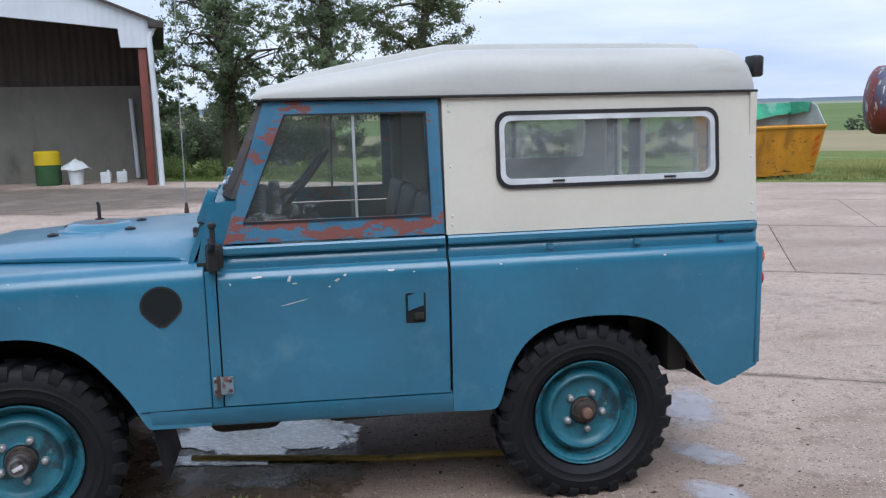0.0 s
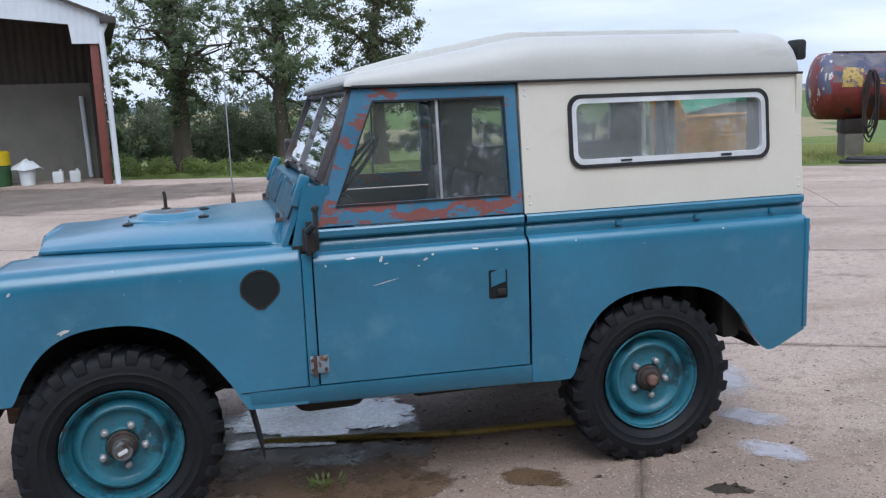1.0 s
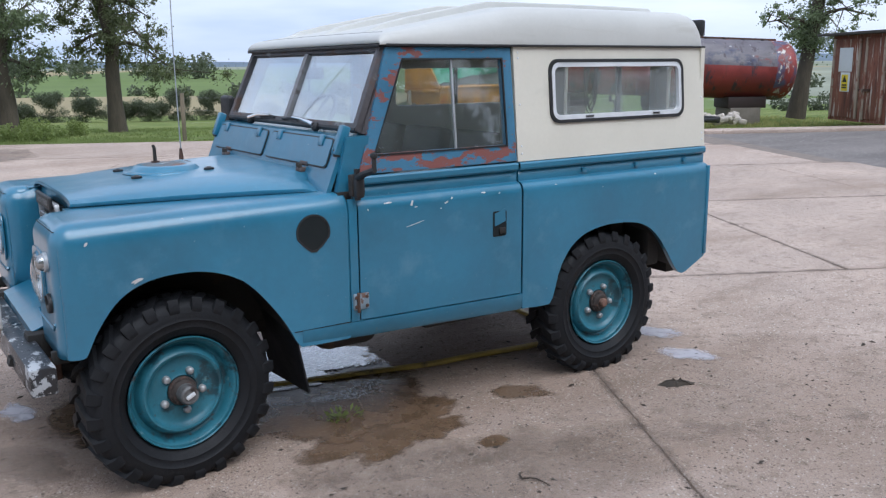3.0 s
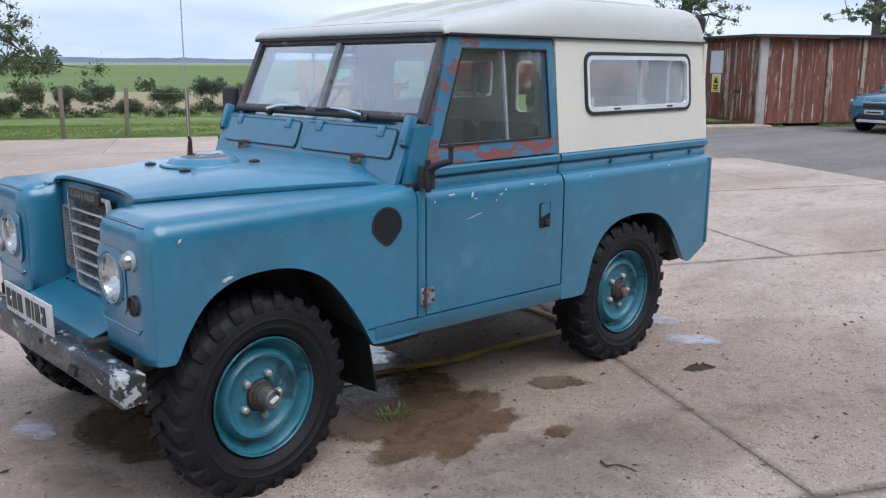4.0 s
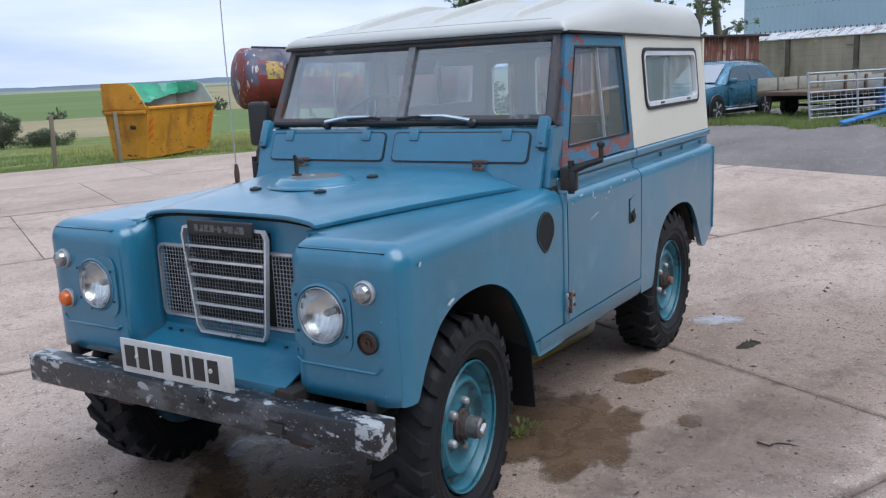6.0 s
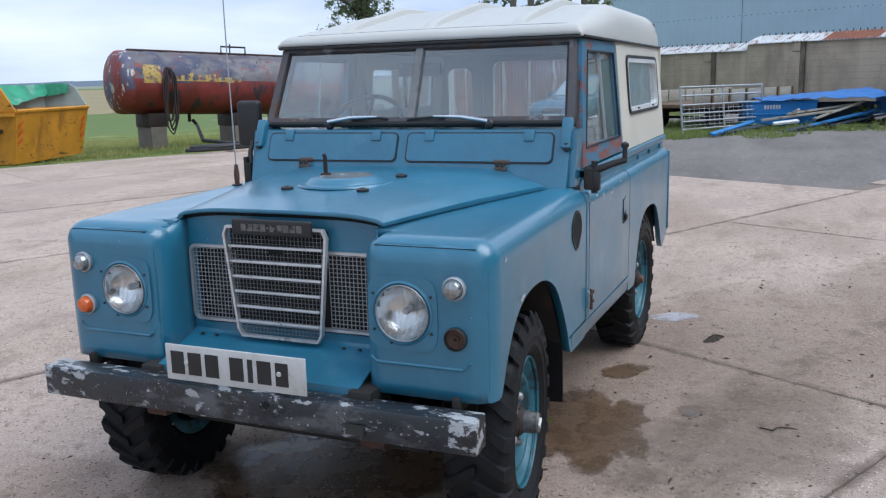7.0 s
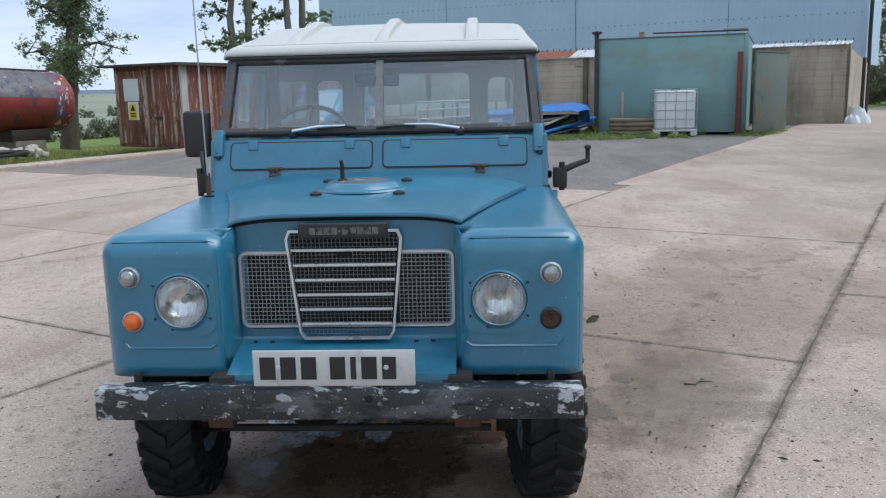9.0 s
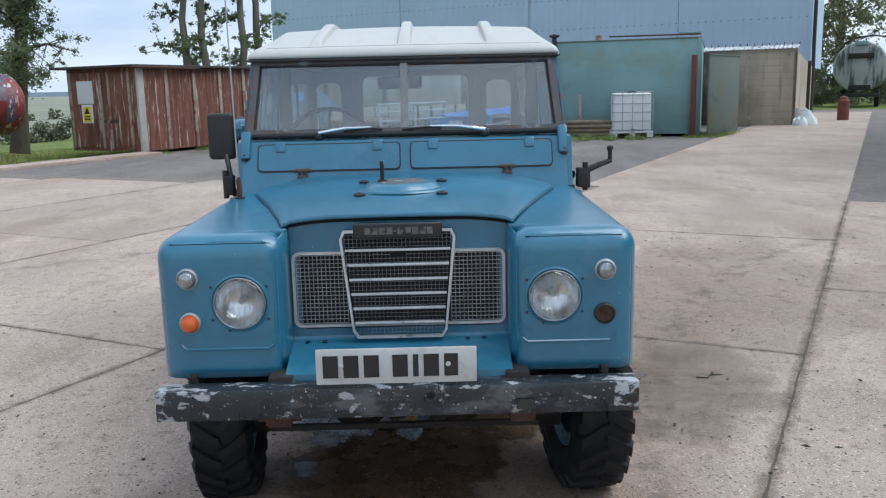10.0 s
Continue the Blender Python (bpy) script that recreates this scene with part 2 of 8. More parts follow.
M_WIRE = surface("dull_wire", (0.46, 0.47, 0.48), 0.5, metal=0.4, vary=0.2, scale=20, bump=0)
M_LAMPGLASS = glass("lamp_glass", (0.94, 0.96, 0.96), 0.03, 0.05, dust_col=(0.40, 0.41, 0.41))
M_REFLECTOR = surface("dulled_reflector", (0.68, 0.69, 0.70), 0.12, metal=1.0, vary=0.25, scale=16, stretch=(1, 5, 1), bump=0.28, bump_scale=30, bump_dist=0.004)

M_CONC = surface("yard_concrete", (0.466, 0.365, 0.306), 0.82, vary=0.16, scale=0.7, fine=30, bump=1.0, bump_scale=55, bump_dist=0.010, per_object=0.05,
                 patches=[((0.335, 0.250, 0.198), 0.42, 0.48, 0.66, (0.6, 1.5, 1)), ((0.28, 0.212, 0.168), 2.0, 0.56, 0.73, (0.5, 1.3, 1)), ((0.30, 0.235, 0.19), 9.0, 0.54, 0.66),
                          ((0.19, 0.15, 0.12), 26.0, 0.60, 0.68), ((0.15, 0.12, 0.10), 90.0, 0.62, 0.67)],
                 pebbles=[((0.62, 0.56, 0.50), 62.0, 0.22, 0.34), ((0.14, 0.105, 0.085), 48.0, 0.19, 0.34), ((0.54, 0.46, 0.40), 120.0, 0.28, 0.4), ((0.17, 0.13, 0.105), 105.0, 0.20, 0.4)])
M_CONC.node_tree.nodes["Principled BSDF"].inputs["Specular IOR Level"].default_value = 0.3
M_MUD = surface("muddy_film", (0.29, 0.205, 0.15), 0.85, vary=0.2, scale=3, fine=40, bump=0.6, bump_scale=60, bump_dist=0.006, pebbles=[((0.55, 0.48, 0.42), 62.0, 0.16, 0.34), ((0.10, 0.07, 0.055), 40.0, 0.14, 0.34)])
M_GRIME = surface("joint_grime", (0.165, 0.125, 0.10), 0.9, vary=0.2, scale=6, bump=0.5, bump_scale=60)
M_JOINT = surface("joint_dirt", (0.215, 0.175, 0.147), 0.95, vary=0.3, scale=6, bump=0.5)
M_GRAVEL = surface("grey_gravel", (0.168, 0.148, 0.138), 0.92, vary=0.25, scale=0.6, fine=18, bump=0.6, bump_scale=26, bump_dist=0.02,
                   patches=[((0.205, 0.183, 0.168), 0.5, 0.46, 0.72, (0.4, 1.8, 1)), ((0.27, 0.25, 0.235), 13.0, 0.58, 0.70), ((0.105, 0.090, 0.080), 0.4, 0.52, 0.78, (0.4, 1.8, 1)), ((0.10, 0.085, 0.075), 5.0, 0.62, 0.72)],
                   pebbles=[((0.40, 0.37, 0.35), 26.0, 0.12, 0.36), ((0.08, 0.068, 0.062), 20.0, 0.10, 0.36)])
M_GRASS = surface("meadow_grass", (0.145, 0.195, 0.058), 0.95, vary=0.3, scale=0.9, fine=14, bump=0.8, bump_scale=20, bump_dist=0.05,
                  patches=[((0.25, 0.26, 0.10), 0.55, 0.48, 0.64, (0.45, 1.6, 1)), ((0.065, 0.095, 0.032), 0.8, 0.55, 0.68, (0.3, 2.0, 1)), ((0.075, 0.105, 0.036), 4.0, 0.58, 0.74)])
M_STUBBLE = surface("stubble_field", (0.29, 0.245, 0.145), 0.95, vary=0.12, scale=0.05, fine=1, bump=0)
M_CROP = surface("crop_field", (0.135, 0.185, 0.068), 0.95, vary=0.14, scale=0.02, fine=0.6, bump=0, stretch=(0.3, 1, 1))
# bluish and pale tones: the haze of distance is painted into these two colours
M_HILL = surface("hazy_far_woods", (0.14, 0.18, 0.22), 1.0, vary=0.2, scale=0.02, fine=0.2, bump=0)
M_PALE = surface("hazy_far_fields", (0.25, 0.265, 0.205), 1.0, vary=0.2, scale=0.006, fine=0.05, bump=0)
for m in (M_GRASS, M_STUBBLE, M_CROP, M_PALE, M_HILL):
    m.node_tree.nodes["Principled BSDF"].inputs["Specular IOR Level"].default_value = 0.08
M_DAMP = surface("damp_mud", (0.215, 0.162, 0.125), 0.7, vary=0.25, scale=4, fine=50, bump=0.8, bump_scale=55, bump_dist=0.008, pebbles=[((0.50, 0.44, 0.38), 62.0, 0.14, 0.34), ((0.09, 0.07, 0.055), 40.0, 0.16, 0.34)])
M_YARDDIRT = surface("trodden_dirt", (0.205, 0.165, 0.135), 0.9, vary=0.3, scale=1.2, fine=20, bump=0.6, bump_scale=30, bump_dist=0.01, patches=[((0.13, 0.105, 0.085), 1.5, 0.52, 0.68)])
M_WET = surface("wet_concrete", (0.155, 0.096, 0.056), 0.28, vary=0.3, scale=5, fine=60, bump=0.5, bump_scale=38, bump_dist=0.004, rough_vary=0.14,
                patches=[((0.24, 0.19, 0.14), 60.0, 0.60, 0.66), ((0.05, 0.036, 0.026), 9.0, 0.60, 0.74)])
# soapy water; the sky's reflection is painted in as bright bluish colour
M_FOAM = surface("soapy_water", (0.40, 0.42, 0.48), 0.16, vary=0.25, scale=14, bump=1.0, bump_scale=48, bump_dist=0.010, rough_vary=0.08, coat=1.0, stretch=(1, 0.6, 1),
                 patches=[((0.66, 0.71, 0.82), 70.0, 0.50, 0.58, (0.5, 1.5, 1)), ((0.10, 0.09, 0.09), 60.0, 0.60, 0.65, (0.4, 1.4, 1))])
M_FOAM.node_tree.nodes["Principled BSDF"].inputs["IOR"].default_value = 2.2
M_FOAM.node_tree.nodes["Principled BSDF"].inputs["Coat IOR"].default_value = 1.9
# thinner water, its pale colour also painting the reflected sky
M_RIPPLE = surface("thin_rippled_sky_sheen", (0.40, 0.42, 0.46), 0.2, vary=0.25, scale=14, bump=1.0, bump_scale=48, bump_dist=0.008, coat=0.6, stretch=(1, 0.6, 1))
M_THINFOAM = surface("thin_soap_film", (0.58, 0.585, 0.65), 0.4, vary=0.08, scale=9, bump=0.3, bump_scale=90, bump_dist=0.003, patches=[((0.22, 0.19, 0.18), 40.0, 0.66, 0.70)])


def soft_edge(m, scale, lo, hi, most=1.0):
    """Lets a thin film thin out towards its rim, by the film's own edge attribute and noise."""
    nt = m.node_tree
    bs, out = nt.nodes["Principled BSDF"], nt.nodes["Material Output"]
    at_ = nt.nodes.new("ShaderNodeAttribute")
    at_.attribute_name = "film"
    n = noise_node(nt, scale, 6, 0.65)
    add = nt.nodes.new("ShaderNodeMath")
    add.operation = "ADD"
    nt.links.new(at_.outputs["Fac"], add.inputs[0])
    nt.links.new(n.outputs[0], add.inputs[1])
    f = ramp(nt, add.outputs[0], [(lo, G0), (hi, (most,) * 3)])
    tr = nt.nodes.new("ShaderNodeBsdfTransparent")
    mx = nt.nodes.new("ShaderNodeMixShader")
    nt.links.new(f, mx.inputs[0])
    nt.links.new(tr.outputs[0], mx.inputs[1])
    nt.links.new(bs.outputs[0], mx.inputs[2])
    nt.links.new(mx.outputs[0], out.inputs["Surface"])


soft_edge(M_GRIME, 5.0, 0.55, 1.05, 0.62)
soft_edge(M_MUD, 1.6, 0.45, 1.15, 0.30)
soft_edge(M_WET, 7.0, 0.58, 0.80, 0.80)
soft_edge(M_DAMP, 3.0, 0.50, 1.20, 0.32)
soft_edge(M_YARDDIRT, 0.9, 0.48, 0.95, 0.85)
soft_edge(M_FOAM, 16.0, 0.62, 0.74)
soft_edge(M_RIPPLE, 30.0, 0.78, 1.0, 0.55)
soft_edge(M_THINFOAM, 9.0, 0.60, 1.10, 0.56)
M_HOSE = surface("yellow_hose", (0.44, 0.30, 0.065), 0.5, vary=0.2, scale=5, bump=0.2, patches=[((0.07, 0.055, 0.03), 4.0, 0.60, 0.68)])
M_BARK = surface("bark", (0.085, 0.07, 0.05), 0.95, vary=0.35, scale=3, fine=20, bump=0.9, bump_scale=14, bump_dist=0.03, stretch=(1, 1, 0.25))
M_PALEBARK = surface("pale_bark", (0.17, 0.155, 0.125), 0.9, vary=0.3, scale=3, bump=0.7, bump_scale=14, bump_dist=0.02, stretch=(1, 1, 0.3))


def leaf_mat(name, base):
    m = surface(name, base, 0.55, vary=0.25, scale=0.6, bump=0, island=0.35)
    nt = m.node_tree
    bs, out = nt.nodes["Principled BSDF"], nt.nodes["Material Output"]
    tl = nt.nodes.new("ShaderNodeBsdfTranslucent")
    tl.inputs["Color"].default_value = (base[0] * 1.4, base[1] * 1.45, base[2] * 1.2, 1)
    mx = nt.nodes.new("ShaderNodeMixShader")
    mx.inputs[0].default_value = 0.45
    nt.links.new(bs.outputs[0], mx.inputs[1])
    nt.links.new(tl.outputs[0], mx.inputs[2])
    nt.links.new(mx.outputs[0], out.inputs["Surface"])
    return m


M_LEAF = leaf_mat("oak_leaves", (0.172, 0.215, 0.125))
M_LEAF2 = leaf_mat("brownish_leaves", (0.14, 0.16, 0.085))
M_HEDGE = leaf_mat("hedge_leaves", (0.098, 0.115, 0.072))
M_WEED = leaf_mat("weed_leaves", (0.20, 0.25, 0.085))


# ---- mesh helpers ----
def mesh_of(name, bm, mat, smooth=35):
    me = bpy.data.meshes.new(name)
    bmesh.ops.recalc_face_normals(bm, faces=bm.faces)
    bm.to_mesh(me)
    bm.free()
    for m in mat if isinstance(mat, (list, tuple)) else [mat]:
        me.materials.append(m)
    if smooth:
        me.shade_smooth()
        me.set_sharp_from_angle(angle=radians(smooth))
    return me


def part(name, bm, mat, parent, label="", smooth=35):
    ob = new(name, mesh_of(name, bm, mat, smooth))
    ob.parent = parent
    return tagged(ob, label)


def thing(name, label, category, group="", m=None, kind=""):
    ob = new(name)
    ob.empty_display_size = 0.2
    if m is not None:
        ob.matrix_basis = m
    return tagged(ob, label, category, group, kind)


def solo(name, bm, mat, label="", category="", group="", kind="", smooth=35):
    return tagged(new(name, mesh_of(name, bm, mat, smooth)), label, category, group, kind)


def merge(bm, dist=0.0004):
    bmesh.ops.remove_doubles(bm, verts=bm.verts, dist=dist)
    return bm


def box(x0, x1, y0, y1, z0, z1, bevel=0.0, bm=None, m=None, segments=2):
    own = bmesh.new()
    r = bmesh.ops.create_cube(own, size=1)
    for vt in r["verts"]:
        vt.co = Vector(((x0 + x1) / 2 + vt.co.x * (x1 - x0), (y0 + y1) / 2 + vt.co.y * (y1 - y0), (z0 + z1) / 2 + vt.co.z * (z1 - z0)))
    if bevel:
        bmesh.ops.bevel(own, geom=own.edges[:], offset=bevel, segments=segments, affect="EDGES", profile=0.5)
    if m is not None:
        own.transform(m)
    return join(bm, own)


def join(bm, own):
    if bm is None:
        return own
    tmp = bpy.data.meshes.new("tmp")
    own.to_mesh(tmp)
    own.free()
    bm.from_mesh(tmp)
    bpy.data.meshes.remove(tmp)
    return bm


def lathe(profile, n=40, bm=None, m=None):
    """Turns (r, y) points about the y axis."""
    own = bmesh.new()
    rings = []
    for r, y in profile:
        if r < 1e-6:
            rings.append([own.verts.new((0, y, 0))])
        else:
            rings.append([own.verts.new((r * math.cos(2 * math.pi * k / n), y, r * math.sin(2 * math.pi * k / n))) for k in range(n)])
    for a, b in zip(rings, rings[1:]):
        for k in range(n):
            q = [a[k % len(a)], a[(k + 1) % len(a)], b[(k + 1) % len(b)], b[k % len(b)]]
            q = [x for i, x in enumerate(q) if x not in q[:i]]
            if len(q) > 2:
                own.faces.new(q)
    if m is not None:
        own.transform(m)
    return join(bm, own)


def tube(points, radius, n=8, bm=None, closed=False):
    """A round bar along points; radius may be one number or one per point."""
    own = bmesh.new()
    pts = [Vector(p) for p in points]
    rad = radius if isinstance(radius, (list, tuple)) else [radius] * len(pts)
    rings = []
    axis = None
    for i, p in enumerate(pts):
        a, b = pts[max(0, i - 1)], pts[min(len(pts) - 1, i + 1)]
        if closed:
            a, b = pts[i - 1], pts[(i + 1) % len(pts)]
        t_ = (b - a).normalized() if (b - a).length > 1e-9 else Vector((0, 0, 1))
        if axis is None:
            axis = t_.orthogonal().normalized()
        axis = (axis - t_ * axis.dot(t_)).normalized() if (axis - t_ * axis.dot(t_)).length > 1e-6 else t_.orthogonal().normalized()
        side = t_.cross(axis)
        rings.append([own.verts.new(p + (axis * math.cos(2 * math.pi * k / n) + side * math.sin(2 * math.pi * k / n)) * rad[i]) for k in range(n)])
    pairs = list(zip(rings, rings[1:])) + ([(rings[-1], rings[0])] if closed else [])
    for a, b in pairs:
        for k in range(n):
            own.faces.new((a[k], a[(k + 1) % n], b[(k + 1) % n], b[k]))
    if not closed:
        own.faces.new(rings[0][::-1])
        own.faces.new(rings[-1])
    return join(bm, own)


def sheet(rows, bm=None, close=False):
    """Quads between rows of points of equal length."""
    own = bmesh.new() if bm is None else bm
    vs = [[own.verts.new(p) for p in row] for row in rows]
    for a, b in zip(vs, vs[1:]):
        n = len(a)
        for k in range(n if close else n - 1):
            try:
                own.faces.new((a[k], a[(k + 1) % n], b[(k + 1) % n], b[k]))
            except ValueError:
                pass
    return own


def solid(bm, depth):
    """Gives a sheet thickness, against its normals."""
    bmesh.ops.recalc_face_normals(bm, faces=bm.faces)
    bmesh.ops.solidify(bm, geom=bm.faces[:], thickness=depth)
    return bm


def extrude_poly(pts, place, depth):
    """A flat outline pts of (a, b), put in space by place(a, b, d), from d = 0 to depth."""
    own = bmesh.new()
    lo = [own.verts.new(place(a, b, 0)) for a, b in pts]
    hi = [own.verts.new(place(a, b, depth)) for a, b in pts]
    own.faces.new(lo[::-1])
    own.faces.new(hi)
    n = len(pts)
    for k in range(n):
        own.faces.new((lo[k], lo[(k + 1) % n], hi[(k + 1) % n], hi[k]))
    return own


def rrect(x0, x1, y0, y1, r, n=6):
    pts = []
    for cx, cy, a0 in ((x1 - r, y1 - r, 0), (x0 + r, y1 - r, 90), (x0 + r, y0 + r, 180), (x1 - r, y0 + r, 270)):
        for k in range(n + 1):
            a = radians(a0 + 90 * k / n)
            pts.append((cx + r * math.cos(a), cy + r * math.sin(a)))
    return pts


def holed(outer, inner, place, depth):
    """A plate between two outlines with the same number of points, with thickness."""
    own = bmesh.new()
    ring = lambda pts, d: [own.verts.new(place(a, b, d)) for a, b in pts]
    o0, i0, o1, i1 = ring(outer, 0), ring(inner, 0), ring(outer, depth), ring(inner, depth)
    n = len(outer)
    for k in range(n):
        j = (k + 1) % n
        for q in ((o0[k], o0[j], i0[j], i0[k]), (o1[k], i1[k], i1[j], o1[j]), (o0[k], o1[k], o1[j], o0[j]), (i0[k], i0[j], i1[j], i1[k])):
            own.faces.new(q)
    return own


def onto_rect(pts, x0, x1, y0, y1):
    """Sends the points of a rounded outline out to the sides of a rectangle round it, corners to corners."""
    ix = [p[0] for p in pts]
    iy = [p[1] for p in pts]
    a0, a1, b0, b1 = min(ix), max(ix), min(iy), max(iy)
    out = []
    n = len(pts) // 4
    for k, (x, y) in enumerate(pts):
        q, w = divmod(k, n)
        h = (n - 1) / 2
        cx = x1 if q in (0, 3) else x0
        cy = y1 if q in (0, 1) else y0
        near_first = w < h
        if abs(w - h) < 0.3:
            out.append((cx, cy))
        elif (q % 2 == 0) == near_first:
            out.append((cx, y0 + (y1 - y0) * (y - b0) / (b1 - b0)))
        else:
            out.append((x0 + (x1 - x0) * (x - a0) / (a1 - a0), cy))
    return out


def lerp(a, b, t):
    return a + (b - a) * t


def curve_at(pts, x):
    """Straight lines through (x, value) points."""
    for (x0, v0), (x1, v1) in zip(pts, pts[1:]):
        if x <= x1:
            return v0 + (v1 - v0) * max(0.0, (x - x0) / (x1 - x0))
    return pts[-1][1]


# ---- the off-road car: front towards -x, axles at x = -1.1175 and 1.1175 ----
car = thing("off_road_car", "old light blue short off-road car with cream hardtop, parked on concrete", "car")
SIDES = ((-1, "left"), (1, "right"))
WING_X = -1.542
FRONT_ARCH = [(-1.57, 0.585), (-1.47, 0.585), (-1.455, 0.60), (-1.42, 0.67), (-1.36, 0.755), (-1.30, 0.805), (-1.22, 0.838), (-1.12, 0.85), (-1.02, 0.845),
              (-0.92, 0.815), (-0.84, 0.765), (-0.76, 0.675), (-0.69, 0.575), (-0.635, 0.475), (-0.61, 0.465), (-0.38, 0.462)]
REAR_ARCH = [(0.546, 0.435), (0.715, 0.43), (0.738, 0.452), (0.757, 0.505), (0.776, 0.571), (0.806, 0.637), (0.862, 0.708), (0.945, 0.760), (1.048, 0.786), (1.18, 0.793), (1.33, 0.777),
             (1.43, 0.735), (1.51, 0.665), (1.57, 0.59), (1.63, 0.505), (1.67, 0.462), (1.705, 0.45), (1.75, 0.465), (1.880, 0.528)]


def smooth_line(pts, n=4):
    """More points along a rounded line through pts."""
    out = []
    for i in range(len(pts) - 1):
        p0, p1, p2, p3 = pts[max(0, i - 1)], pts[i], pts[i + 1], pts[min(len(pts) - 1, i + 2)]
        for k in range(n):
            t = k / n
            x = lerp(p1[0], p2[0], t)
            m1 = (p2[1] - p0[1]) / (p2[0] - p0[0]) * (p2[0] - p1[0])
            m2 = (p3[1] - p1[1]) / (p3[0] - p1[0]) * (p2[0] - p1[0])
            z = (2 * t ** 3 - 3 * t * t + 1) * p1[1] + (t ** 3 - 2 * t * t + t) * m1 + (3 * t * t - 2 * t ** 3) * p2[1] + (t ** 3 - t * t) * m2
            out.append((x, z))
    return out + [pts[-1]]


FRONT_ARCH, REAR_ARCH = smooth_line(FRONT_ARCH), smooth_line(REAR_ARCH)


def between(pts, x0, x1, step):
    xs = {round(x, 4) for x, _ in pts if x0 <= x <= x1} | {x0, x1}
    k = x0
    while k < x1:
        xs.add(round(k, 4))
        k += step
    return sorted(xs)


def front_wing(sd):
    R, X, Y, Z = 0.075, WING_X, 0.815, 1.070

    def shape(x, y, z):
        c = Vector((max(x, X + R), max(min(y, Y - R), 0.385 + R if x < -1.42 else 0.0), min(z, Z - R)))
        d = Vector((x, y, z)) - c
        p = c + d.normalized() * R if d.length > 1e-7 else c
        lift = 0.02 * (p.x - X) / 1.2 if p.z > 0.95 else 0
        return Vector((p.x, sd * (p.y - 0.012 * max(0, (0.75 - p.z)) ), p.z + lift * min(1, (p.z - 0.95) / 0.08)))

    steps = (0.0, 0.16, 0.33, 0.52, 0.74, 1.0)
    fine = [X + R * f for f in steps]
    xs = sorted(set(fine + [x for x in between(FRONT_ARCH, X, -0.394, 0.06) if x > X + R + 0.001]))
    zs_top = [Z - R * f for f in reversed(steps)]
    bm = bmesh.new()
    rows = []
    for x in xs:
        zb = curve_at(FRONT_ARCH, x)
        col = [shape(x, Y, zb) + Vector((0, -sd * 0.03, 0.004))] + [shape(x, Y, lerp(zb, Z - R, k / 9)) for k in range(10)] + [shape(x, Y, z) for z in zs_top[1:]]
        y_in = lerp(0.385, 0.60, max(0, (x + 1.36) / 0.95)) if x > -1.36 else 0.385
        col += [shape(x, Y - R * f, Z) for f in steps[1:]] + [shape(x, lerp(Y - R, y_in, k / 6), Z) for k in range(1, 7)]
        rows.append(col)
    sheet(rows, bm)
    ys = sorted({0.385} | {Y - R * f for f in steps} | {round(0.40 + 0.0175 * k, 4) for k in range(19)})
    zf = sorted({0.585, 0.62, 0.66, 0.70} | {round(0.735 + 0.0175 * k, 4) for k in range(14)} | set(zs_top))
    face = [[bm.verts.new(shape(X, y, z)) for z in zf] for y in ys]
    for i in range(len(ys) - 1):
        for j in range(len(zf) - 1):
            if math.hypot((ys[i] + ys[i + 1]) / 2 - 0.53, (zf[j] + zf[j + 1]) / 2 - 0.845) > 0.088:
                bm.faces.new((face[i][j], face[i][j + 1], face[i + 1][j + 1], face[i + 1][j]))
    sheet([[shape(x, 0.385, z) for z in [0.585, 0.7, 0.85, 0.95] + zs_top] for x in fine + [-1.45, -1.40, -1.345]], bm)
    merge(bm, 0.001)
    bmesh.ops.recalc_face_normals(bm, faces=bm.faces)
    ob = part("front_wing", bm, M_BLUE, car)
    md = ob.modifiers.new("thick", "SOLIDIFY")
    md.thickness, md.offset = 0.004, -1
    # seam of the top panel, a crease near the bottom of the face
    part("panel_seam", box(X + 0.0172, X + 0.03, 0.435 if sd > 0 else -0.76, 0.76 if sd > 0 else -0.435, 1.0445, 1.0462), M_DARK, ob)
    part("wing_seam", box(-0.655, -0.394, min(sd * 0.812, sd * 0.8158), max(sd * 0.812, sd * 0.8158), 0.533, 0.536), M_DARK, ob)
    part("pressed_crease", tube([(X, sd * 0.42, 0.70), (X, sd * 0.44, 0.685), (X, sd * 0.72, 0.685), (X, sd * 0.745, 0.71)], 0.006, 6), M_BLUE, ob)
    return ob


def wheel_well(sd, x0, x1, pts, z_top):
    bm = bmesh.new()
    rows = []
    for x in between(pts, x0, x1, 0.1):
        z = curve_at(pts, x) + 0.02
        rows.append([(x, sd * 0.775, z), (x, sd * 0.50, z + 0.03), (x, sd * 0.40, z + 0.03)])
    sheet(rows, bm)
    sheet([[(x0, sd * 0.44, 0.45), (x0, sd * 0.44, z_top)], [(x1, sd * 0.44, 0.45), (x1, sd * 0.44, z_top)]], bm)
    return part("inner_arch", bm, M_UNDER, car)


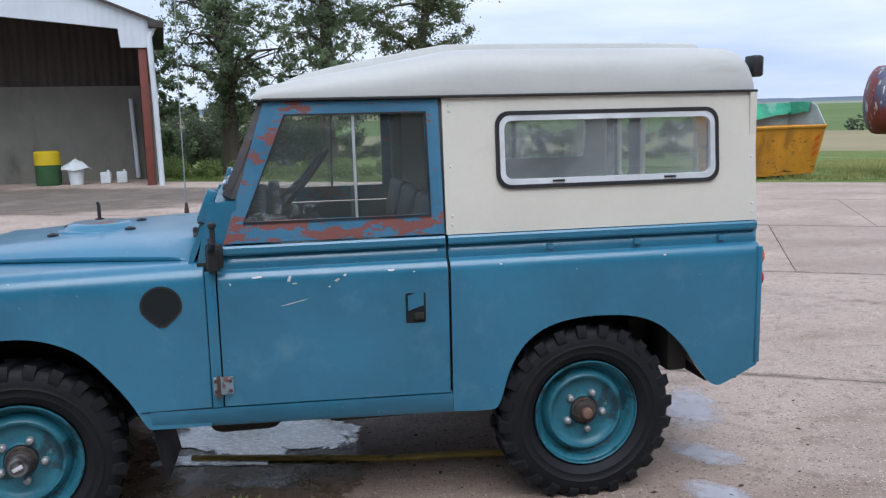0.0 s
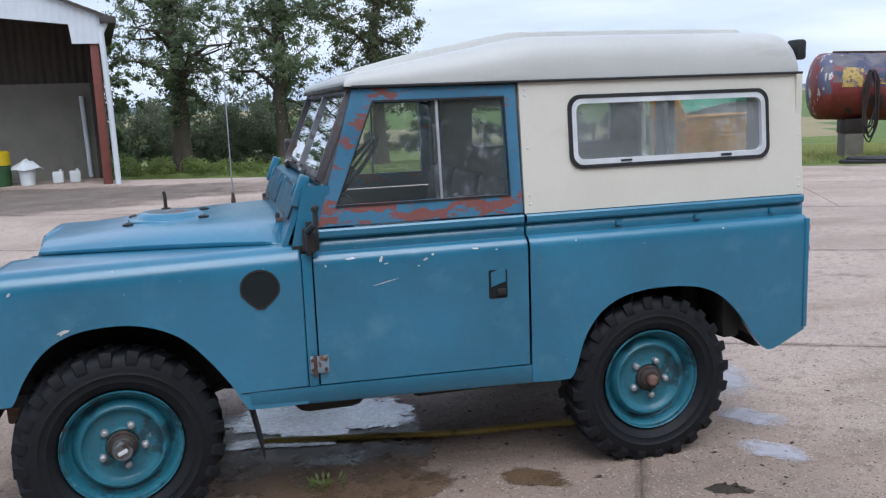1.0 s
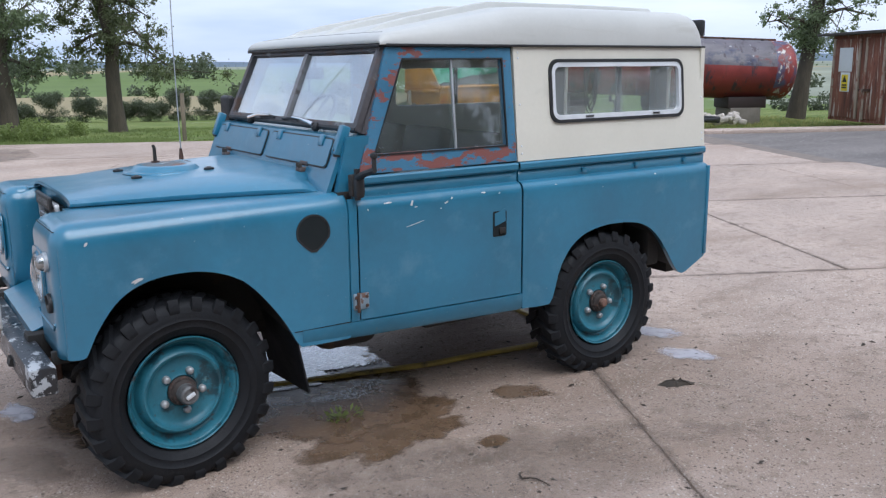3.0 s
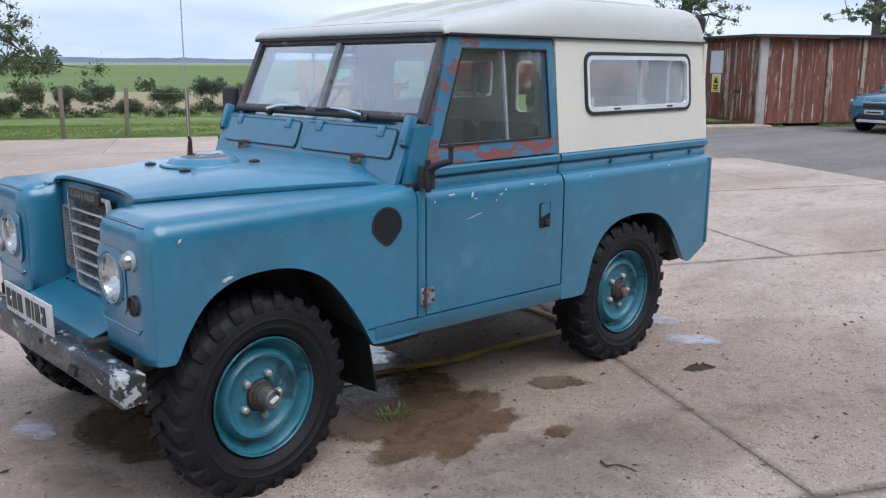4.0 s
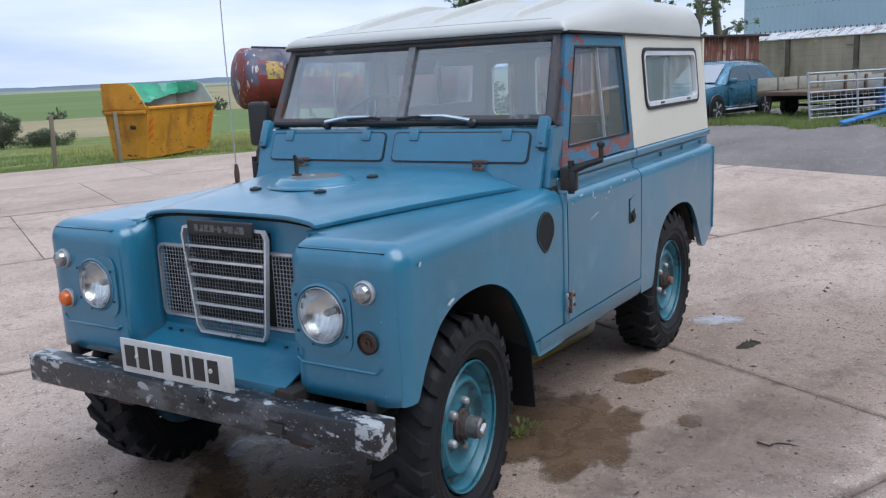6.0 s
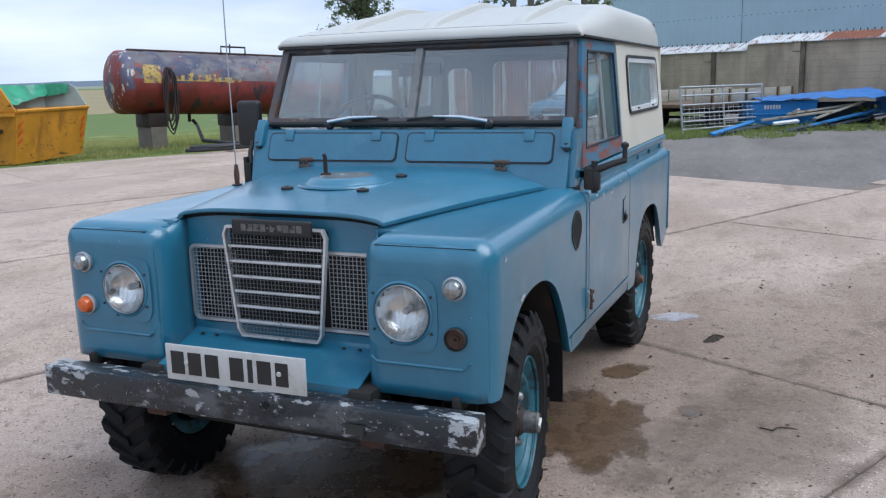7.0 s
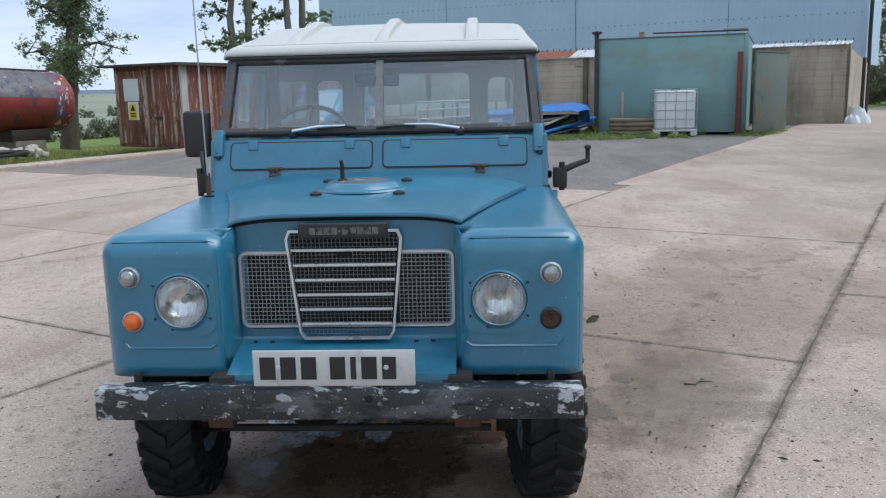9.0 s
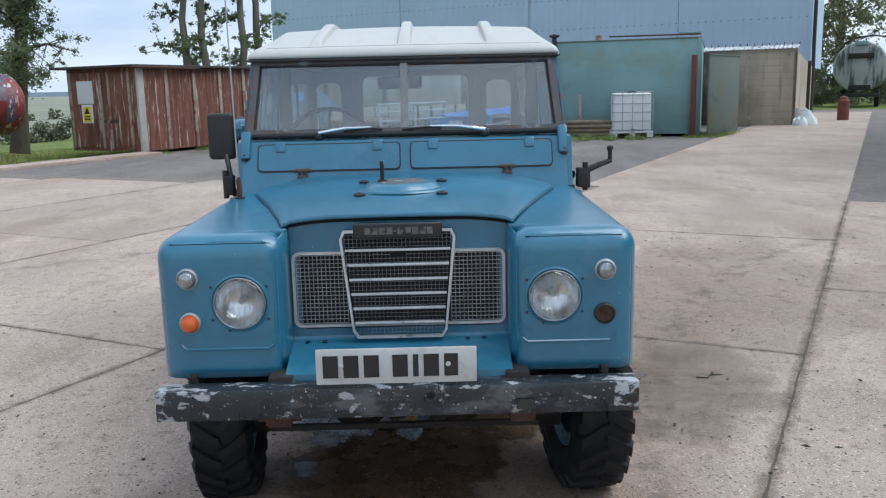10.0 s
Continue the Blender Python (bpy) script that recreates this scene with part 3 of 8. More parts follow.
def lamp(y, z):
    X = WING_X
    hl = part("headlamp", lathe([(0.100, 0.004), (0.100, -0.006), (0.094, -0.010), (0.088, -0.004), (0.086, 0.004)], 40, m=pose(X, y, z, 0, 0, -90)), M_BLUE, car)
    part("rim", lathe([(0.088, 0.004), (0.088, -0.010), (0.0865, -0.012), (0.084, -0.008)], 40, m=pose(X, y, z, 0, 0, -90)), M_GALV, hl)
    part("reflector", lathe([(0.086, -0.004), (0.080, 0.012), (0.066, 0.034), (0.045, 0.050), (0.02, 0.058), (0, 0.060)], 32, m=pose(X, y, z, 0, 0, -90)), M_REFLECTOR, hl, "silvered reflector bowl")
    part("bulb_cap", lathe([(0.012, 0.055), (0.012, 0.024), (0.008, 0.018), (0, 0.018)], 14, m=pose(X, y, z, 0, 0, -90)), M_GALV, hl)
    part("lens", lathe([(0.0855, -0.006)] + [(0.0855 * math.cos(a), -0.006 - 0.026 * math.sin(a)) for a in (0.2, 0.45, 0.7, 0.95, 1.2, 1.4)] + [(0, -0.032)], 40,
                       m=pose(X, y, z, 0, 0, -90)), M_LAMPGLASS, hl, "domed clear glass lens")
    sd = 1 if y > 0 else -1
    octo, disc = [], []
    for k in range(48):
        t_ = 2 * math.pi * k / 48
        c_, s_ = math.cos(t_), math.sin(t_)
        r_ = 0.114 / (abs(c_) ** 5 + abs(s_) ** 5) ** 0.2
        octo.append((y + r_ * c_, z + r_ * s_ - 0.002))
        disc.append((y + 0.089 * c_, z + 0.089 * s_))
    plate_bm = holed(octo, disc, lambda a, b, d: (X + 0.001 - d, a, b), 0.005)
    part("headlamp_surround", plate_bm, M_BLUE, hl)
    for a, b in ((-1, 0.6), (1, 0.6), (-1, -0.6), (1, -0.6), (0.4, -1)):
        part("screw", lathe([(0.0, -0.004), (0.004, -0.003), (0.005, 0.0)], 8, m=pose(X - 0.006, y + a * 0.094, z + b * 0.094, 0, 0, -90)), M_BLACK, hl)
    return hl


def small_lamp(name, y, z, mat, label, empty=False):
    X = WING_X
    ob = part(name, lathe([(0.036, 0.002), (0.036, -0.010), (0.031, -0.014), (0.029, -0.006)], 28, m=pose(X, y, z, 0, 0, -90)), M_BLACK if empty else M_GALV, car, label)
    if empty:
        part("socket", lathe([(0.029, -0.004), (0.02, -0.001), (0.012, -0.001), (0.011, -0.008), (0.007, -0.008), (0.006, -0.001), (0, -0.001)], 20, m=pose(X, y, z, 0, 0, -90)), M_RUST, ob)
    else:
        part("lens", lathe([(0.030, -0.008), (0.029, -0.022), (0.024, -0.032), (0.014, -0.037), (0.006, -0.039), (0, -0.039)], 24, m=pose(X, y, z, 0, 0, -90)), mat, ob)
    return ob


for sd, _ in SIDES:
    front_wing(sd)
    wheel_well(sd, -1.46, -0.63, FRONT_ARCH, 1.0)
    wheel_well(sd, 0.74, 1.66, REAR_ARCH, 0.9)
    lamp(sd * 0.53, 0.845)
    small_lamp("side_lamp", sd * 0.70, 0.932, M_LENS, "small round clear side lamp")
small_lamp("indicator", 0.70, 0.78, M_AMBER, "round amber indicator lamp")
small_lamp("indicator_socket", -0.70, 0.78, M_BLACK, "empty dark indicator socket", True)

# bonnet
B_F = -1.385
B_W = [(B_F, 0.402), (-1.2, 0.450), (-0.9, 0.540), (-0.6, 0.640), (-0.5, 0.672), (-0.42, 0.675)]


def bonnet_z(x, s):
    zc = curve_at([(B_F, 1.116), (-1.2, 1.134), (-1.0, 1.147), (-0.7, 1.160), (-0.44, 1.166)], x)
    fall = curve_at([(B_F, 0.022), (-1.2, 0.035), (-0.44, 0.058)], x)
    a = abs(s)
    return zc - fall * (0.25 * a * a + 0.75 * max(0, (a - 0.55) / 0.45) ** 2)


bm = bmesh.new()
rows = []
for i in range(31):
    x = lerp(B_F - 0.005, -0.425, i / 30)
    w = curve_at(B_W, x)
    row = []
    tail = 0.03 * max(0, (x + 0.52) / 0.085) ** 2
    low = curve_at([(B_F, 1.076), (-0.44, 1.090)], x)
    row.append((x, -w - 0.004, low))
    for k in range(33):
        s = -1 + 2 * k / 32
        row.append((x, s * w, bonnet_z(x, s) - (tail if abs(s) > 0.8 else 0) - (0.006 if abs(s) == 1 else 0)))
    row.append((x, w + 0.004, low))
    rows.append(row)
front = [(B_F - 0.011, p[1], p[2] - 0.012 if 0 < j < 34 else p[2]) for j, p in enumerate(rows[0])]
sheet([front] + rows, bm)
bmesh.ops.recalc_face_normals(bm, faces=bm.faces)
bonnet = part("bonnet", bm, M_BLUE, car)
md = bonnet.modifiers.new("thick", "SOLIDIFY")
md.thickness, md.offset = 0.004, -1
bz = lambda x, y: bonnet_z(x, y / curve_at(B_W, x))
part("spare_wheel_mount", lathe([(0.185, 0.0), (0.18, 0.007), (0.155, 0.010), (0.135, 0.028), (0.125, 0.032), (0.07, 0.032), (0.06, 0.029), (0, 0.029)], 40,
             m=pose(-0.90, 0.0, bz(-0.90, 0) - 0.006, 90, 0, 0)), M_BLUE, bonnet)
part("rust_patch", lathe([(0.10, 0.0), (0.09, 0.003), (0, 0.003)], 24, m=pose(-0.90, 0.0, bz(-0.90, 0) + 0.026, 90, 0, 0)), M_FADED, bonnet)
part("clamp_stud", tube([(-0.92, 0.075, bz(-0.92, 0.1)), (-0.92, 0.075, bz(-0.92, 0.1) + 0.095), (-0.925, 0.078, bz(-0.92, 0.1) + 0.11)], [0.009, 0.008, 0.007], 8), M_UNDER, bonnet, "dark threaded stud")
part("stud_nut", lathe([(0.02, 0), (0.02, 0.012), (0, 0.012)], 6, m=pose(-0.92, 0.075, bz(-0.92, 0.1) + 0.024, 90, 0, 0)), M_RUST, bonnet)
for x, y in ((-1.07, 0.155), (-1.07, -0.162), (-0.75, 0.162), (-0.75, -0.164)):
    part("rubber_pad", lathe([(0.023, -0.006), (0.023, 0.006), (0.018, 0.009), (0.010, 0.009), (0.008, 0.012), (0, 0.012)], 18, m=pose(x, y, bz(x, y) + 0.001, 90, 0, 0)), M_BLACK, bonnet)
for sd in (-1, 1):
    h = part("bonnet_hinge", box(-0.455, -0.395, sd * 0.467 - 0.022, sd * 0.467 + 0.022, bz(-0.44, 0.467) - 0.004, bz(-0.44, 0.467) + 0.016, 0.004), M_RUSTFRAME, bonnet, "worn dark hinge")
    part("hinge_knuckle", tube([(-0.412, sd * 0.467 - 0.036, 1.187), (-0.412, sd * 0.467 + 0.036, 1.187)], 0.014, 10), M_RUSTFRAME, h)
    for e in (-0.03, 0.03):
        part("hinge_bolt", lathe([(0.009, 0), (0.009, 0.016), (0.006, 0.020), (0, 0.020)], 8, m=pose(-0.447, sd * 0.467 + e * 0.4, bz(-0.44, 0.467) + 0.014, 90, 0, 0)), M_UNDER, h)
# black strips painting the gap shade under the bonnet's front lip and along its sides
rows = []
for k in range(25):
    y = -0.388 + 0.776 * k / 24
    zl = bonnet_z(B_F, y / 0.402) - 0.011
    rows.append([(-1.3715, y, zl - 0.017), (-1.3715, y, zl + 0.004)])
part("bonnet_seal", solid(sheet(rows), 0.003), M_DARK, car)
for sd in (-1, 1):
    rows = []
    for k in range(20):
        x = lerp(B_F + 0.03, -0.47, k / 19)
        w, z = curve_at(B_W, x), 1.0735 + 0.02 * (x - WING_X) / 1.2
        rows.append([(x, sd * (w - 0.014), z), (x, sd * (w + 0.0015), z)])
    part("side_seal", solid(sheet(rows), 0.002), M_DARK, car)
# radiator panel, grille, apron
P_X = -1.367
outer = rrect(-0.39, 0.39, 0.60, 1.10, 0.01, 5)
inner = rrect(-0.355, 0.355, 0.70, 0.972, 0.02, 5)
part("radiator_panel", holed([(a, b + (0.018 * (1 - (a / 0.39) ** 2) if b > 1.0 else 0)) for a, b in outer], inner, lambda a, b, d: (P_X + d, a, b), 0.012), M_BLUE, car)
# solid black block painting the shade behind the centre mesh
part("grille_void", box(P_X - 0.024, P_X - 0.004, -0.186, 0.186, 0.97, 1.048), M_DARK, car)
part("radiator_core", box(-1.29, -1.25, -0.37, 0.37, 0.62, 1.06), M_CORE, car)
grille = part("grille", holed(rrect(-0.378, 0.378, 0.708, 0.982, 0.028, 5), rrect(-0.368, 0.368, 0.718, 0.972, 0.02, 5), lambda a, b, d: (P_X - 0.012 - 0.0 + d, a, b), 0.012), M_SILVER, car, "silver grille with wire mesh")
for sd in (-1, 1):
    bm = bmesh.new()
    for k in range(13):
        y = sd * lerp(0.185, 0.364, k / 12)
        box(P_X - 0.006, P_X - 0.003, y - 0.0007, y + 0.0007, 0.722, 0.968, bm=bm)
    for k in range(18):
        z = 0.722 + 0.246 * k / 17
        box(P_X - 0.007, P_X - 0.004, min(sd * 0.185, sd * 0.364), max(sd * 0.185, sd * 0.364), z - 0.0008, z + 0.0008, bm=bm)
    part("side_mesh", bm, M_WIRE, grille, smooth=0)
M_DIMWIRE = surface("dark_wire", (0.30, 0.305, 0.31), 0.55, metal=0.4, vary=0.3, scale=20, bump=0)
# raised centre: narrower at the bottom
C_OUT = [(0.203, 1.03), (0.19, 1.06), (-0.19, 1.06), (-0.203, 1.03), (-0.168, 0.70), (-0.15, 0.672), (0.15, 0.672), (0.168, 0.70)]
C_IN = [(0.194, 1.03), (0.184, 1.052), (-0.184, 1.052), (-0.194, 1.03), (-0.160, 0.70), (-0.146, 0.680), (0.146, 0.680), (0.160, 0.70)]
cen = part("centre_surround", holed(C_OUT, C_IN, lambda a, b, d: (P_X - 0.047 + d, a, b), 0.018), M_BRIGHT, grille)
bm = bmesh.new()
half = lambda z: lerp(0.155, 0.188, (z - 0.70) / 0.33)
for k in range(27):
    y = -0.186 + 0.372 * k / 26
    zb = 0.686 if abs(y) < 0.15 else lerp(0.70, 1.03, (abs(y) - 0.153) / 0.034)
    box(P_X - 0.030, P_X - 0.027, y - 0.0005, y + 0.0005, zb, 1.045, bm=bm)
for k in range(26):
    z = 0.69 + 0.352 * k / 25
    box(P_X - 0.031, P_X - 0.028, -half(z), half(z), z - 0.0005, z + 0.0005, bm=bm)
part("centre_mesh", bm, M_DIMWIRE, grille, smooth=0)
for k in range(6):
    z = 0.728 + 0.0525 * k
    part("grille_bar", box(P_X - 0.047, P_X - 0.034, -half(z), half(z), z - 0.0048, z + 0.0042, 0.002), M_BRIGHT, grille)
M_RAISED = surface("worn_raised_marks", (0.16, 0.16, 0.16), 0.4, metal=0.5, vary=0.3, scale=40, bump=0.2, patches=[((0.03, 0.03, 0.03), 30.0, 0.50, 0.58)])
badge = part("badge", box(P_X - 0.062, P_X - 0.046, -0.157, 0.152, 1.032, 1.087, 0.007, segments=4), M_BLACK, grille, "dark name badge with raised worn marks")
bx = -0.112
for wd, tall in ((0.020, 1), (0.022, 1), (0.022, 1), (0.022, 1), (0.010, 0), (0.022, 1), (0.022, 1), (0.022, 1), (0.022, 1), (0.020, 1)):
    part("raised_mark", box(P_X - 0.0635, P_X - 0.060, -bx - wd, -bx, 1.048 if tall else 1.057, 1.072 if tall else 1.062), M_RAISED, badge, smooth=0)
    bx += wd + 0.0035
part("starting_hole", box(P_X - 0.034, P_X - 0.031, -0.028, 0.028, 0.965, 0.995), M_DARK, grille)
bm = sheet([[(x, y, z) for y in (-0.385, -0.2, 0, 0.2, 0.385)] for x, z in ((-1.357, 0.70), (-1.366, 0.675), (-1.385, 0.66), (-1.48, 0.635), (-1.575, 0.60), (-1.58, 0.56))])
part("front_apron", solid(bm, 0.006), M_BLUE, car)
for y in (-0.24, 0.27, 0.33, -0.3):
    part("apron_bolt", lathe([(0.008, 0), (0.008, 0.006), (0, 0.007)], 6, m=pose(-1.40, y, 0.660, 70, 0, -90)), M_BLACK, car)

bumper = part("front_bumper", box(-0.045, 0.045, -0.798, 0.798, -0.0525, 0.0525, 0.008, m=pose(-1.622, 0.0, 0.527, 0.4, 0, 1.1)), M_BUMPER, car, "black painted steel bumper with flaking paint")
part("bumper_hole", lathe([(0.013, -0.001), (0, -0.001)], 12, m=pose(-1.6665, -0.105, 0.545, 0, 0, -89)), M_DARK, bumper)
for sd in (-1, 1):
    part("dumb_iron", box(-1.60, -1.30, sd * 0.40 - 0.04, sd * 0.40 + 0.04, 0.48, 0.60, 0.006), M_UNDER, car)
    part("spring_shackle", box(-1.57, -1.49, sd * 0.42 - 0.045, sd * 0.42 + 0.045, 0.405, 0.50, 0.012), M_RUST, car)
    part("shackle_bolt", tube([(-1.53, sd * 0.42 - 0.075, 0.435), (-1.53, sd * 0.42 + 0.075, 0.435)], 0.018, 10), M_RUST, car)
    part("wing_stay", box(-1.56, -1.40, sd * 0.70 - 0.012 if sd > 0 else -0.712, sd * 0.70 + 0.012 if sd > 0 else -0.688, 0.55, 0.60, 0.004), M_UNDER, car)

plate = part("number_plate", box(-1.668, -1.660, -0.258, 0.268, 0.592, 0.712, 0.003), M_PLATE, car, "white number plate with black bars")
by = 0.245
for wd in (0.050, 0.050, 0.050, -0.045, 0.050, 0.018, 0.050, 0.045):
    if wd > 0:
        part("plate_bar", box(-1.6702, -1.6675, by - wd, by, 0.615, 0.69), M_BLACK, plate, smooth=0)
        by -= wd + 0.017
    else:
        by += wd * 0.6
part("plate_screw", lathe([(0.009, 0), (0.007, -0.005), (0, -0.006)], 10, m=pose(-1.669, 0.185, 0.655, 0, 0, -90)), M_PLATE, plate)
part("plate_screw", lathe([(0.009, 0), (0.007, -0.005), (0, -0.006)], 10, m=pose(-1.669, -0.165, 0.655, 0, 0, -90)), M_PLATE, plate)

# bulkhead under the windscreen
S_TOP, S_BOT = (-0.365, 1.315), (-0.425, 1.165)
sc = lambda y, f, d=0.0: Vector((lerp(S_BOT[0], S_TOP[0], f) - d * 0.93, y, lerp(S_BOT[1], S_TOP[1], f) + d * 0.37))
bm = sheet([[sc(y, f) for y in (-0.745, -0.4, 0, 0.4, 0.745)] for f in (-0.55, 0, 0.5, 1)] + [[(-0.24, y, 1.320) for y in (-0.745, -0.4, 0, 0.4, 0.745)]])
part("bulkhead", solid(bm, 0.02), M_BLUE, car)
for sd in (-1, 1):
    pts = [(-0.425, 1.06), (-0.365, 1.315), (-0.26, 1.318), (-0.30, 1.06)]
    part("bulkhead_side", extrude_poly(pts, lambda a, b, d: (a, sd * (0.772 - d), b), 0.03), M_BLUE, car)
    part("foot_wall", box(-0.42, -0.36, sd * 0.78 if sd < 0 else 0.44, -0.44 if sd < 0 else 0.78, 0.46, 1.09), M_UNDER, car)
part("fire_wall", box(-0.44, -0.42, -0.70, 0.70, 0.55, 1.12), M_UNDER, car)
for y0, y1 in ((-0.675, -0.03), (0.025, 0.67)):
    rr = rrect(y0, y1, 0.0, 0.12, 0.02, 5)
    f0 = lambda b: 0.14 + b / 0.16
    flap = part("vent_flap", extrude_poly(rr, lambda a, b, d: sc(a, f0(b), d), 0.008), M_BLUE, car)
    gr = rrect(y0 - 0.006, y1 + 0.006, -0.006, 0.126, 0.022, 5)
    part("vent_seal", holed(gr, rr, lambda a, b, d: sc(a, f0(b), d), 0.005), M_BLACK, flap)
    for yy in (y0 + 0.10, y1 - 0.10):
        part("flap_hinge", box(-0.005, 0.005, -0.022, 0.022, -0.026, 0.024, 0.004, m=Matrix.Translation(sc(yy, 0.84, 0.010)) @ pose(0, 0, 0, 0, 22, 0)), M_BLUE, flap)

# windscreen: a plane from (-0.355, 1.325) at the foot to (-0.135, 1.685) at the head
W0, W1 = (-0.285, 1.325), (-0.128, 1.690)
ws = lambda y, f, d=0.0: Vector((lerp(W0[0], W1[0], f) - d * 0.857, y, lerp(W0[1], W1[1], f) + d * 0.516))
WY = lambda f: lerp(0.745, 0.715, f)


def screen_place(a, b, d):
    return ws(a * (WY(b) / 0.745), b, d)


frame_bm = holed(rrect(-0.745, 0.745, 0.0, 1.0, 0.004, 5), rrect(-0.712, 0.712, 0.075, 0.905, 0.012, 5), screen_place, 0.03)
M_GREYPOST = surface("bare_grey_post", (0.22, 0.22, 0.225), 0.5, metal=0.3, vary=0.25, scale=8, bump=0.2, patches=[((0.08, 0.06, 0.05), 9.0, 0.58, 0.68)])
screen = part("windscreen_frame", frame_bm, M_RUSTFRAME, car, "black and rusty windscreen frame")
part("centre_post", extrude_poly([(-0.018, 0.06), (0.018, 0.06), (0.018, 0.90), (-0.018, 0.90)], lambda a, b, d: screen_place(a, b, d - 0.004), 0.032), M_GREYPOST, screen)
for a0, a1 in ((-0.70, -0.012), (0.012, 0.70)):
    part("windscreen_pane", extrude_poly([(a0, 0.07), (a1, 0.07), (a1, 0.885), (a0, 0.885)], lambda a, b, d: screen_place(a, b, 0.010 + d), 0.005), M_SCREEN, screen, smooth=0)
for sd in (-1, 1):
    part("screen_pillar", extrude_poly([(-0.285, 1.325), (-0.240, 1.325), (-0.132, 1.69), (-0.120, 1.69)], lambda a, b, d: (a, sd * (lerp(0.752, 0.728, (b - 1.325) / 0.365) - d), b), 0.06), M_RUSTFRAME, screen)
part("bottom_seal", tube([ws(y, 0.015, 0.02) for y in (-0.74, -0.3, 0.3, 0.74)], 0.014, 8), M_BLACK, screen)
for sd in (-1, 1):
    part("screen_bracket", box(-0.02, 0.02, -0.022, 0.022, -0.065, 0.065, 0.008, m=pose(-0.372, sd * 0.730, 1.300, 0, 22, 0)), M_BLUE, car)
    part("bracket_knob", lathe([(0.016, 0), (0.016, 0.03), (0, 0.03)], 10, m=pose(-0.395, sd * 0.735, 1.235, 90, 0, 0)), M_BLACK, car)
for y, tip in ((0.40, 0.155), (-0.375, -0.12)):
    wiper = part("wiper", lathe([(0.022, 0), (0.022, 0.02), (0.012, 0.03), (0, 0.03)], 12, m=Matrix.Translation(ws(y, -0.01, 0.02)) @ pose(0, 0, 0, 0, -60, 0) @ pose(0, 0, 0, 90, 0, 0)), M_BLACK, car)
    part("wiper_arm", tube([ws(y, 0.0, 0.05), ws(lerp(y, tip, 0.5), 0.045, 0.055), ws(tip, 0.065, 0.045)], [0.009, 0.008, 0.005], 8), M_CHROME, wiper)
    part("wiper_blade", tube([ws(tip - 0.05, 0.052, 0.034), ws(tip, 0.062, 0.040), ws(tip + 0.13, 0.045, 0.034)], 0.006, 6), M_BLACK, wiper)


# body sides: profile (y, z) above the arch line
def side_profile(z):
    if z < 1.008:
        return 0.818 - 0.012 * max(0, 0.75 - z)
    if z < 1.060:
        a = (z - 1.008) / 0.052
        return 0.776 + 0.042 * math.sqrt(max(0, 1 - a * a))
    return 0.776


SZ = [1.008, 1.018, 1.030, 1.040, 1.049, 1.056, 1.060, 1.062, 1.118]


def skin(sd, x0, x1, bottom, name, parent=car):
    rows = []
    for x in between(bottom, x0, x1, 0.12):
        zb = curve_at(bottom, x)
        col = [(x, sd * (side_profile(zb) - 0.03), zb + 0.003)] + [(x, sd * side_profile(lerp(zb, 1.008, k / 7)), lerp(zb, 1.008, k / 7)) for k in range(7)]
        col += [(x, sd * side_profile(z), z) for z in SZ]
        rows.append(col)
    for x, at in ((x0, 0), (x1, -1)):
        edge = [(p[0], p[1] - sd * 0.02, p[2]) for p in rows[at]]
        rows = [edge] + rows if at == 0 else rows + [edge]
    bm = sheet(rows)
    bmesh.ops.recalc_face_normals(bm, faces=bm.faces)
    ob = part(name, bm, M_BLUE, parent)
    md = ob.modifiers.new("thick", "SOLIDIFY")
    md.thickness, md.offset = 0.003, -1
    return ob


def capping(sd, x0, x1, parent):
    pr = [(0.776, 1.112), (0.791, 1.114), (0.797, 1.122), (0.797, 1.142), (0.791, 1.150), (0.75, 1.152)]
    return part("waist_capping", solid(sheet([[(x, sd * y, z) for y, z in pr] for x in (x0, (x0 + x1) / 2, x1)]), 0.004), M_BLUE, parent)


